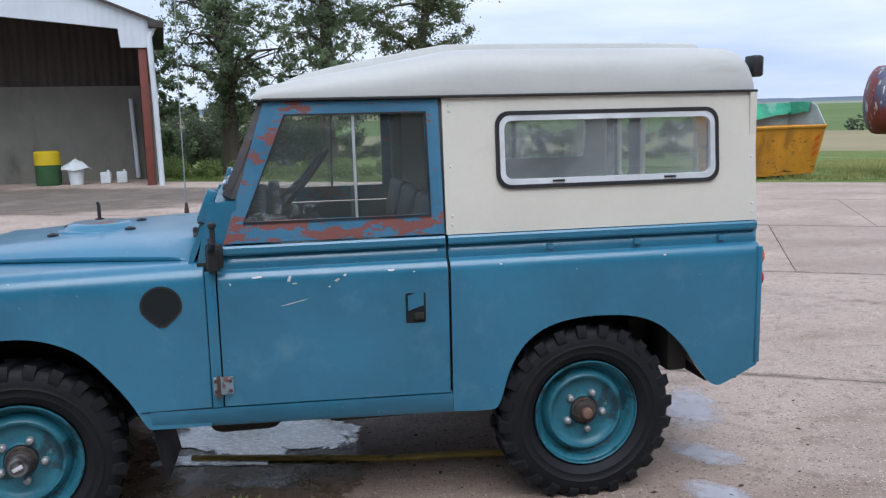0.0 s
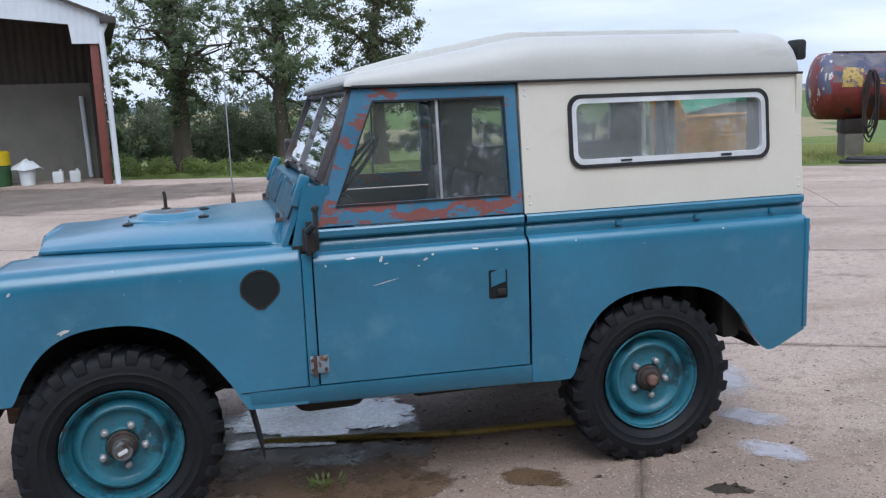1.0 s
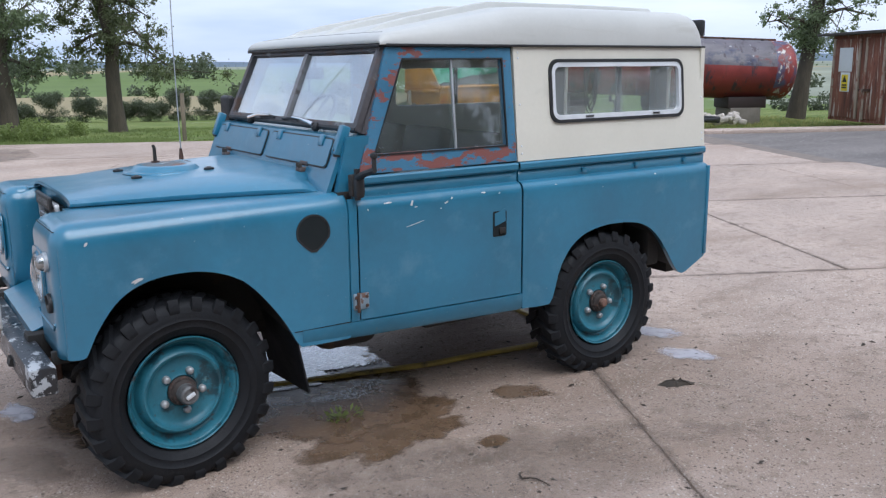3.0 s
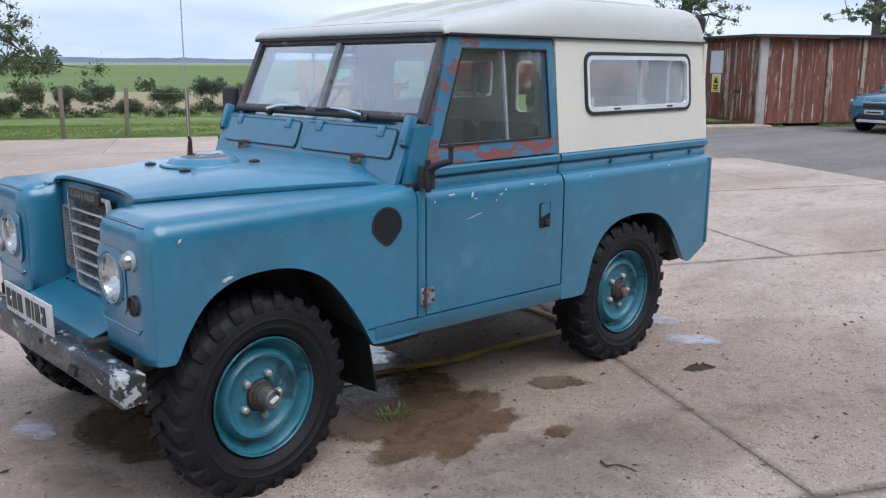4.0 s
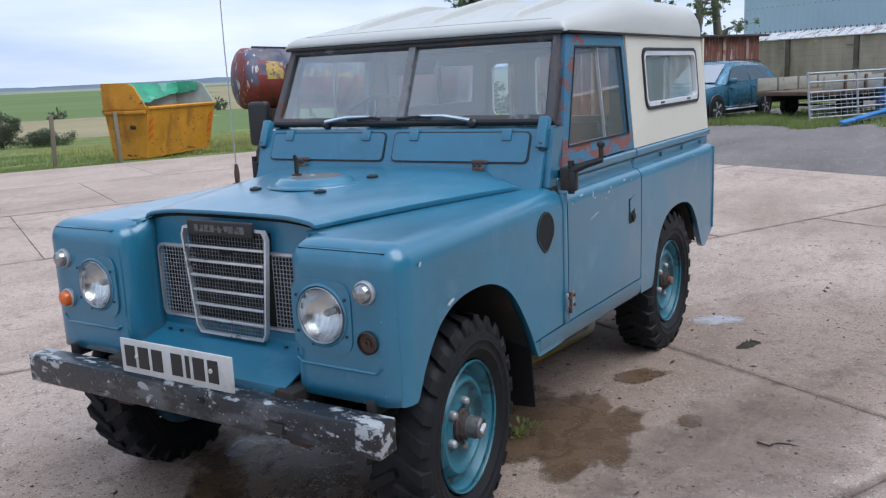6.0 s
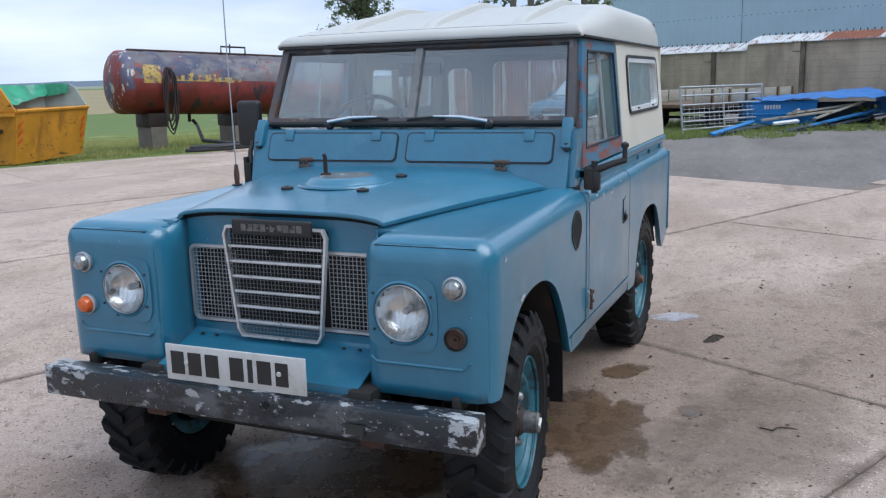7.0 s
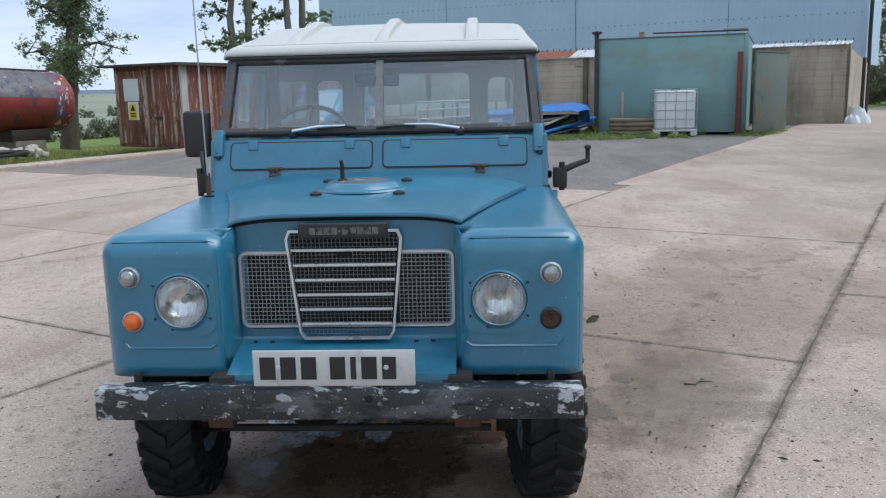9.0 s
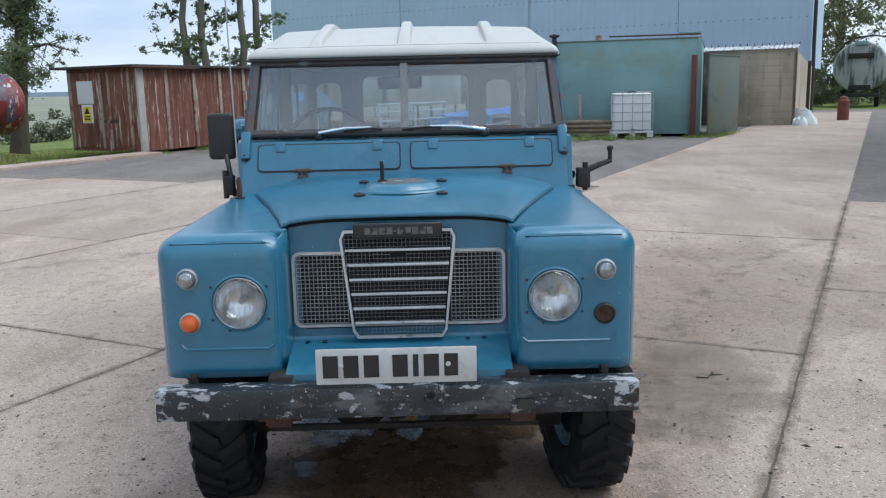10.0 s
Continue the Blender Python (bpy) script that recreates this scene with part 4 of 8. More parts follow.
def door(sd):
    d = skin(sd, -0.346, 0.535, [(-0.346, 0.536), (0.535, 0.518)], "side_door")
    capping(sd, -0.334, 0.531, d)
    # upper frame in a plane that leans in
    lean = lambda z: lerp(0.784, 0.733, (z - 1.155) / 0.53)
    put = lambda a, b, dd: (a, sd * (lean(b) - dd), b)
    o = [(-0.318, 1.158), (0.531, 1.158), (0.524, 1.682), (-0.145, 1.682)]
    i = [(-0.236, 1.237), (0.474, 1.237), (0.468, 1.630), (-0.066, 1.630)]
    fr = part("window_frame", holed(o, i, put, 0.028), M_CHIP, d, "blue door window frame with flaking red primer")
    part("window_lip", holed([(-0.243, 1.230), (0.481, 1.230), (0.475, 1.637), (-0.070, 1.637)], i, lambda a, b, dd: put(a, b, dd - 0.004), 0.010), M_BLACK, fr)
    part("rear_pane", extrude_poly([(0.17, 1.235), (0.482, 1.235), (0.476, 1.632), (0.17, 1.632)], lambda a, b, dd: put(a, b, 0.010 + dd), 0.004), M_DOORGLASS, d, smooth=0)
    part("front_pane", extrude_poly([(-0.239, 1.235), (0.20, 1.235), (0.20, 1.632), (-0.064, 1.632)], lambda a, b, dd: put(a, b, 0.018 + dd), 0.004), M_DOORGLASS, d, smooth=0)
    part("pane_edge", extrude_poly([(0.185, 1.237), (0.195, 1.237), (0.195, 1.632), (0.185, 1.632)], lambda a, b, dd: put(a, b, 0.004 + dd), 0.010), M_GALV, d)
    # flat black plate on the skin, painted shade in place of a real pocket
    rec = part("handle_recess", extrude_poly(rrect(0.362, 0.442, 0.815, 0.935, 0.008, 3), lambda a, b, dd: (a, sd * (0.8195 - dd), b), 0.004), M_DARK, d, "door handle pocket, its shade painted as a flat black plate")
    bm = sheet([[(0.372 + 0.062 * a, sd * (0.821 + 0.002 * b), 0.925 - 0.06 * b + (0.02 * a)) for a in (0, 0.5, 1)] for b in (0, 0.6, 1)])
    part("handle_flap", solid(bm, 0.003), M_BLUE, rec)
    part("handle_lever", box(0.395, 0.432, min(sd * 0.820, sd * 0.830), max(sd * 0.820, sd * 0.830), 0.828, 0.856, 0.003, m=Matrix.Identity(4)), M_UNDER, rec)
    hg = part("lower_hinge", box(-0.384, -0.310, min(sd * 0.814, sd * 0.828), max(sd * 0.814, sd * 0.828), 0.585, 0.655, 0.004), M_HINGE, d, "pale worn strap hinge with rusty edges")
    part("hinge_barrel", tube([(-0.364, sd * 0.831, 0.575), (-0.364, sd * 0.831, 0.66)], 0.007, 10), M_RUST, hg)
    for x, z in ((-0.322, 0.600), (-0.322, 0.640), (-0.374, 0.600), (-0.374, 0.640)):
        part("hinge_bolt", lathe([(0.008, 0), (0.006, 0.006), (0, 0.006)], 7, m=pose(x, sd * 0.828, z, 0, 0, 0 if sd > 0 else 180)), M_RUST, hg)
    uh = part("upper_hinge", box(-0.382, -0.320, min(sd * 0.80, sd * 0.836), max(sd * 0.80, sd * 0.836), 1.075, 1.165, 0.006), M_UNDER, d, "black upper hinge")
    part("hinge_post", tube([(-0.358, sd * 0.839, 1.06), (-0.358, sd * 0.839, 1.19)], 0.013, 10), M_BLACK, uh)
    part("inner_skin", box(-0.33, 0.525, min(sd * 0.73, sd * 0.742), max(sd * 0.73, sd * 0.742), 0.52, 1.15), M_TRIM, d)
    return d


def rear_side(sd):
    b = skin(sd, 0.546, 1.880, REAR_ARCH, "rear_body_side")
    capping(sd, 0.543, 1.872, b)
    for x in (0.965, 1.34, 1.715):
        part("body_stud", box(x - 0.014, x + 0.014, min(sd * 0.772, sd * 0.790), max(sd * 0.772, sd * 0.790), 1.074, 1.097, 0.003), M_BLUE, b)
    part("corner_capping", box(1.866, 1.888, min(sd * 0.770, sd * 0.824), max(sd * 0.770, sd * 0.824), 0.54, 1.045, 0.004), M_BLUE, b)
    tail = part("tail_lamp", lathe([(0.036, 0), (0.036, 0.018), (0.028, 0.026), (0, 0.029)], 20, m=pose(1.890, sd * 0.765, 0.995, 0, 0, -90)), M_AMBER, car, "round amber rear lamp")
    part("stop_lamp", lathe([(0.036, 0), (0.036, 0.018), (0.028, 0.026), (0, 0.029)], 20, m=pose(1.890, sd * 0.765, 0.90, 0, 0, -90)), M_REDLENS, car, "round red rear lamp")
    return b


def hardtop_side(sd):
    lean = lambda z: lerp(0.783, 0.737, (z - 1.152) / 0.535)
    put = lambda a, b, dd: (a, sd * (lean(b) - dd), b)
    hole = rrect(0.781, 1.673, 1.355, 1.598, 0.036, 6)
    s = part("hardtop_side", holed(onto_rect(hole, 0.539, 1.876, 1.153, 1.688), hole, put, 0.022), M_CREAM, car)
    g0 = rrect(0.749, 1.705, 1.323, 1.630, 0.056, 6)
    g1 = rrect(0.765, 1.689, 1.339, 1.614, 0.046, 6)
    win = part("side_window", holed(g0, g1, lambda a, b, dd: put(a, b, dd - 0.009), 0.014), M_BLACK, s, "sliding side window with black seal")
    part("window_frame", holed(g1, rrect(0.786, 1.668, 1.361, 1.592, 0.031, 6), lambda a, b, dd: put(a, b, dd - 0.007), 0.020), M_ALU, win, "white aluminium frame")
    part("pane", extrude_poly([(0.782, 1.356), (1.25, 1.356), (1.25, 1.60), (0.782, 1.60)], lambda a, b, dd: put(a, b, dd + 0.004), 0.004), M_SIDEGLASS, win, smooth=0)
    part("pane", extrude_poly([(1.21, 1.356), (1.672, 1.356), (1.672, 1.60), (1.21, 1.60)], lambda a, b, dd: put(a, b, dd + 0.012), 0.004), M_SIDEGLASS, win, smooth=0)
    part("pane_edge", box(1.225, 1.25, min(sd * 0.728, sd * 0.74), max(sd * 0.728, sd * 0.74), 1.36, 1.595), M_BLACK, win)
    for x in (0.98, 1.46):
        part("catch", box(x, x + 0.05, min(sd * (lean(1.35) + 0.004), sd * (lean(1.35) + 0.012)), max(sd * (lean(1.35) + 0.004), sd * (lean(1.35) + 0.012)), 1.346, 1.354), M_BLACK, win)
    part("gutter", box(-0.150, 1.882, min(sd * 0.728, sd * 0.752), max(sd * 0.728, sd * 0.752), 1.686, 1.697, 0.003), M_BLACK, s)
    for z in (1.19, 1.225, 1.66, 1.635, 1.42):
        for x in (0.565, 1.855):
            part("rivet", lathe([(0.006, 0), (0.004, 0.003), (0, 0.004)], 7, m=pose(x, sd * lean(z), z, 0, 0, 0 if sd > 0 else 180)), M_ALU, s)
    return s


def sill(sd):
    rows = [[(x, sd * y, z) for y, z in ((0.780, zb), (0.800, zb - 0.004), (0.812, zb + 0.012), (0.8165, lerp(0.529, 0.511, (x + 0.346) / 0.881)), (0.803, lerp(0.531, 0.513, (x + 0.346) / 0.881)))] for x, zb in ((-0.62, 0.470), (-0.5, 0.466), (-0.346, 0.460), (0.0, 0.45), (0.545, 0.433))]
    return part("sill_panel", solid(sheet(rows), 0.004), M_BLUE, car)


for sd, _ in SIDES:
    door(sd)
    rear_side(sd)
    hardtop_side(sd)
    sill(sd)
    # black sheet behind the door skin that paints the shade in its gaps
    part("door_seal", box(-0.352, 0.54, min(sd * 0.785, sd * 0.795), max(sd * 0.785, sd * 0.795), 0.50, 0.985), M_DARK, car)
    part("pillar_strip", box(-0.391, -0.352, min(sd * 0.797, sd * 0.8175), max(sd * 0.797, sd * 0.8175), 0.533, 1.062, 0.003), M_BLUE, car)
    # vent opening in the wing with a pointed foot
    cup = [(0.076 * math.cos(radians(a)), 0.074 * math.sin(radians(a))) for a in range(-20, 201, 10)] + [(-0.045, -0.055), (-0.012, -0.082), (0.012, -0.082), (0.045, -0.055)]
    # flat black plate on the wing, painted shade in place of a real opening
    v_ob = part("wing_vent", extrude_poly([(-0.555 + a, 0.943 + b) for a, b in cup], lambda a, b, d: (a, sd * (0.8168 - d), b), 0.004), M_DARK, car, "round vent opening, its shade painted as a flat dark plate")
    cup2 = [(a * 0.90, b * 0.90) for a, b in cup]
    part("vent_lip", holed([(-0.555 + a, 0.943 + b) for a, b in cup], [(-0.555 + a, 0.943 + b) for a, b in cup2], lambda a, b, d: (a, sd * (0.8182 - d), b), 0.003), M_BLACK, v_ob)
    part("mud_flap", solid(sheet([[(-0.665 + 0.02 * k, sd * (0.785 - 0.004 * k), 0.62 - 0.095 * k), (-0.665 + 0.02 * k, sd * 0.36, 0.62 - 0.101 * k)] for k in range(5)]), 0.008), M_RUBBER, car, "black rubber mud flap")

# roof: a shallow wedge to a crease, flat behind it, with rolled sides and a rounded rear
R_H = [(-0.178, 0.004), (-0.176, 0.020), (-0.166, 0.037), (-0.148, 0.048), (-0.12, 0.056), (-0.05, 0.069), (0.15, 0.108), (0.40, 0.156), (0.57, 0.1885), (0.60, 0.1925), (0.64, 0.1940), (1.0, 0.196), (1.68, 0.194),
       (1.75, 0.190), (1.80, 0.180), (1.835, 0.162), (1.860, 0.132), (1.872, 0.098), (1.879, 0.055), (1.882, 0.004)]
W_R = lambda x: 0.743 if x < 1.8 else 0.743 - 0.02 * ((x - 1.8) / 0.08) ** 3


def roof_edge(x):
    """How far the rolled side of the roof reaches in."""
    return min(0.098, 0.030 + 0.5 * curve_at(R_H, x))


def roof_z(x, y):
    h, w, e = curve_at(R_H, x), W_R(x), roof_edge(x)
    a = abs(y)
    flat = w - e
    if a <= flat:
        return 1.696 + h * (0.925 + 0.075 * (1 - (a / flat) ** 2))
    f = min(1.0, (a - flat) / e)
    return 1.696 + h * 0.925 * max(0.0, 1 - f ** 2.5) ** 0.46


rows = []
for x, h in R_H:
    w, e = W_R(x), roof_edge(x)
    half_ys = [w] + [w - e * (1 - math.cos(radians(a))) for a in (12, 24, 36, 48, 58, 68, 78)] + [w - e, w - e - 0.02] + [(w - e - 0.02) * k / 8 for k in range(7, -1, -1)]
    ys = half_ys + [-y for y in half_ys[-2::-1]]
    rows.append([(x, w, 1.692)] + [(x, y, max(1.693, roof_z(x, y))) for y in ys] + [(x, -w, 1.692)])
bm = sheet(rows)
bmesh.ops.recalc_face_normals(bm, faces=bm.faces)
roof = part("roof", bm, M_ROOF, car)
md = roof.modifiers.new("thick", "SOLIDIFY")
md.thickness, md.offset = 0.012, -1
for y in (-0.43, 0.0, 0.43):
    prof = [(-0.036, -0.006), (-0.027, 0.026), (-0.020, 0.031), (0.020, 0.031), (0.027, 0.026), (0.036, -0.006)]
    rows = []
    for x in (-0.10, -0.085, -0.05, 0.0, 0.15, 0.35, 0.5, 0.6, 0.68, 0.8, 1.1, 1.5, 1.74, 1.79):
        up = min(1.0, (x + 0.10) / 0.13) * min(1, (1.79 - x) / 0.05) * 1.0
        rows.append([(x, y + a, roof_z(x, y) + (b if b < 0 else b * up - 0.002)) for a, b in prof])
    part("roof_rib", sheet(rows), M_ROOF, roof)
seam = []
for k in range(25):
    y = -0.66 + 1.32 * k / 24
    seam.append([(-0.124, y, roof_z(-0.124, y) - 0.003), (-0.118, y, roof_z(-0.118, y) + 0.0015)])
part("roof_seam", sheet(seam), M_TRIM, roof, "narrow dirty seam")
part("front_gutter", box(-0.182, -0.150, -0.735, 0.735, 1.684, 1.696, 0.003), M_BLACK, roof)
part("roof_lining", box(-0.10, 1.85, -0.70, 0.70, 1.680, 1.684), M_TRIM, roof)

# rear wall with its door and three windows
hole = rrect(-0.385, 0.36, 1.24, 1.64, 0.05, 6)
place_r = lambda a, b, d: (1.879 - d, a, b)
rw = part("rear_door", holed(onto_rect(hole, -0.43, 0.43, 0.55, 1.685), hole, place_r, 0.03), M_CREAM, car)
part("rear_window", extrude_poly(rrect(-0.395, 0.37, 1.23, 1.65, 0.05, 6), lambda a, b, d: (1.866 - d, a, b), 0.004), M_WINDOW, rw, smooth=0)
for sd in (-1, 1):
    y0, y1 = sorted((sd * 0.515, sd * 0.69))
    h2 = rrect(y0, y1, 1.25, 1.60, 0.05, 6)
    a0, a1 = sorted((sd * 0.433, sd * 0.752))
    q = part("rear_quarter", holed(onto_rect(h2, a0, a1, 1.153, 1.686), h2, place_r, 0.03), M_CREAM, car)
    part("quarter_window", extrude_poly(rrect(y0 - 0.01, y1 + 0.01, 1.24, 1.61, 0.05, 6), lambda a, b, d: (1.866 - d, a, b), 0.004), M_WINDOW, q, smooth=0)
    part("rear_panel", box(1.852, 1.876, a0, a1, 0.55, 1.150), M_BLUE, car)
work = part("work_lamp", box(1.886, 1.931, -0.705, -0.625, 1.750, 1.840, 0.01), M_BLACK, car, "small black work lamp at the roof's rear")
part("lamp_bracket", box(1.855, 1.90, -0.68, -0.66, 1.755, 1.785, 0.003), M_BLACK, work)
part("lamp_glass", box(1.930, 1.935, -0.697, -0.633, 1.758, 1.832), M_LENS, work)

# cabin
part("cab_floor", box(-0.40, 0.60, -0.74, 0.74, 0.50, 0.53), M_UNDER, car)
part("load_floor", box(0.60, 1.88, -0.44, 0.44, 0.60, 0.63), M_UNDER, car)
part("load_side", box(0.60, 1.87, -0.735, -0.42, 0.83, 0.87, 0.01), M_TRIM, car)
part("load_side", box(0.60, 1.87, 0.42, 0.735, 0.83, 0.87, 0.01), M_TRIM, car)
part("seat_box", box(0.0, 0.52, -0.735, 0.735, 0.53, 0.80, 0.01), M_BLUE, car)
part("cab_partition", box(0.535, 0.56, -0.735, 0.735, 0.53, 1.10, 0.004), M_TRIM, car)
for y in (-0.45, 0.0, 0.45):
    st = part("seat", box(0.04, 0.50, y - 0.20, y + 0.20, 0.80, 0.93, 0.035, segments=3), M_SEAT, car, "dark grey vinyl seat")
    part("backrest", box(0.0, 0.09, -0.19, 0.19, 0.0, 0.40, 0.03, m=pose(0.42, y, 0.90, 0, 12, 0), segments=3), M_SEAT, st)
dash = part("dashboard", box(-0.33, -0.16, -0.72, 0.72, 1.12, 1.27, 0.03, segments=3), M_BLACK, car)
part("instrument_pod", box(-0.16, -0.10, 0.20, 0.55, 1.15, 1.30, 0.02), M_BLACK, dash)
wh = pose(0.02, 0.40, 1.30, 0, 40, 0)
steer = part("steering_wheel", tube([wh @ Vector((0, 0.20 * math.cos(radians(a)), 0.20 * math.sin(radians(a)))) for a in range(0, 360, 12)], 0.012, 8, closed=True), M_BLACK, car)
for a in (90, 210, 330):
    part("spoke", tube([wh @ Vector((0, 0, 0)), wh @ Vector((0, 0.2 * math.cos(radians(a)), 0.2 * math.sin(radians(a))))], 0.009, 6), M_BLACK, steer)
part("column", tube([wh @ Vector((0, 0, 0)), (-0.28, 0.40, 1.05)], 0.025, 10), M_BLACK, steer)
mirror = part("rear_view_mirror", box(-0.135, -0.115, -0.085, 0.13, 1.545, 1.605, 0.012), M_BLACK, car)
part("mirror_stem", tube([(-0.12, 0.02, 1.60), (-0.10, 0.02, 1.68)], 0.006, 6), M_BLACK, mirror)
for sd in (-1, 1):
    part("cab_pillar", box(0.52, 0.575, min(sd * 0.66, sd * 0.725), max(sd * 0.66, sd * 0.725), 1.10, 1.68, 0.006), M_TRIM, car)

# mirrors and aerial
arm = part("mirror_arm", tube([(-0.35, -0.825, 1.12), (-0.36, -0.85, 1.155), (-0.355, -0.90, 1.175), (-0.343, -0.962, 1.195)], [0.018, 0.017, 0.014, 0.012], 8), M_BLACK, car, "bare black mirror arm without its glass")
part("arm_end", tube([(-0.343, -0.957, 1.188), (-0.343, -0.957, 1.25)], [0.010, 0.010], 8), M_BLACK, arm)
part("arm_ball", lathe([(0, -0.016), (0.014, -0.008), (0.016, 0), (0.014, 0.008), (0, 0.016)], 10, m=pose(-0.343, -0.957, 1.252, 90, 0, 0)), M_BLACK, arm)
part("arm_clamp", box(-0.375, -0.335, -0.862, -0.822, 1.07, 1.155, 0.008), M_BLACK, arm)
rm = part("wing_mirror", box(-0.292, -0.245, 0.800, 0.928, 1.235, 1.452, 0.020, segments=4), M_BLACK, car, "black door mirror on a bent arm")
part("mirror_glass", box(-0.246, -0.242, 0.815, 0.913, 1.255, 1.435), M_CHROME, rm)
part("mirror_stalk", tube([(-0.35, 0.80, 1.07), (-0.36, 0.81, 1.14), (-0.34, 0.825, 1.21), (-0.27, 0.85, 1.27)], 0.012, 8), M_BLACK, rm)
aer = part("aerial", tube([(-0.60, 0.722, 1.075), (-0.60, 0.722, 1.092)], 0.022, 12), M_BLACK, car, "tall whip aerial on the wing")
part("aerial_base", tube([(-0.60, 0.722, 1.085), (-0.60, 0.722, 1.135), (-0.60, 0.722, 1.18)], [0.010, 0.013, 0.007], 8), M_RUST, aer)
part("aerial_whip", tube([(-0.60, 0.722, 1.175), (-0.60, 0.728, 1.7), (-0.59, 0.735, 2.2), (-0.57, 0.745, 2.75)], [0.0035, 0.003, 0.0026, 0.002], 6), M_GALV, aer)


# wheels
def tyre_mesh(flat):
    prof = [(0.225, -0.075), (0.235, -0.088), (0.257, -0.099), (0.262, -0.104), (0.267, -0.103), (0.286, -0.106), (0.292, -0.111), (0.298, -0.108), (0.305, -0.108), (0.335, -0.103), (0.356, -0.090), (0.365, -0.070), (0.368, 0.0),
            (0.365, 0.070), (0.356, 0.090), (0.335, 0.103), (0.305, 0.108), (0.298, 0.108), (0.292, 0.111), (0.286, 0.106), (0.267, 0.103), (0.262, 0.104), (0.257, 0.099), (0.235, 0.088), (0.225, 0.075)]
    bm = lathe([(r * 1.015, y) for r, y in prof], 60)
    # the foot of the tyre lies flat on the ground
    for vt in bm.verts:
        if vt.co.z < -flat:
            vt.co.y *= 1 + 0.4 * (-flat - vt.co.z) / 0.03 * 0.15
            vt.co.z = -flat
    return bm


def lug_mesh(sgn):
    lug = bmesh.new()
    pts = [(-0.012, 0.103, 0.318), (-0.014, 0.110, 0.345), (-0.014, 0.094, 0.381), (0.012, 0.02, 0.387), (0.018, -0.004, 0.386)]
    wd = [0.036, 0.040, 0.042, 0.034, 0.030]
    lo, hi = [], []
    for (dx, y, r), w in zip(pts, wd):
        hi.append((lug.verts.new((dx * 2.0 - w / 2, sgn * y, r)), lug.verts.new((dx * 2.0 + w / 2, sgn * y, r))))
        base = max(0.30, r - 0.03) if y > 0.1 else 0.360
        yb = y - 0.02 if y > 0.1 else y
        lo.append((lug.verts.new((dx * 2.0 - w / 2 - 0.004, sgn * yb, base)), lug.verts.new((dx * 2.0 + w / 2 + 0.004, sgn * yb, base))))
    for i in range(4):
        lug.faces.new((hi[i][0], hi[i + 1][0], hi[i + 1][1], hi[i][1]))
        for s_ in (0, 1):
            lug.faces.new((hi[i][s_], hi[i + 1][s_], lo[i + 1][s_], lo[i][s_]))
    for i in (0, 4):
        lug.faces.new((hi[i][0], hi[i][1], lo[i][1], lo[i][0]))
    return mesh_of("tread_lug", lug, M_RUBBER, 40)


LUGS = {sgn: lug_mesh(sgn) for sgn in (-1, 1)}
HUB_Z = 0.364


M_HUBCAP = surface("dirty_grey_hub", (0.17, 0.17, 0.17), 0.55, metal=0.4, vary=0.3, scale=18, bump=0.3, patches=[((0.05, 0.035, 0.03), 22.0, 0.50, 0.62)])
M_HUB = surface("dark_rusty_hub", (0.042, 0.032, 0.028), 0.8, vary=0.35, scale=25, bump=0.5, patches=[((0.10, 0.05, 0.036), 30.0, 0.58, 0.68)])


M_NUT = surface("dull_bright_nut", (0.36, 0.365, 0.37), 0.42, metal=0.5, vary=0.2, scale=30, bump=0.2, patches=[((0.20, 0.15, 0.12), 40.0, 0.62, 0.70)])
M_DRIVECAP = surface("pale_rusty_cap", (0.17, 0.095, 0.07), 0.8, vary=0.3, scale=30, bump=0.4)


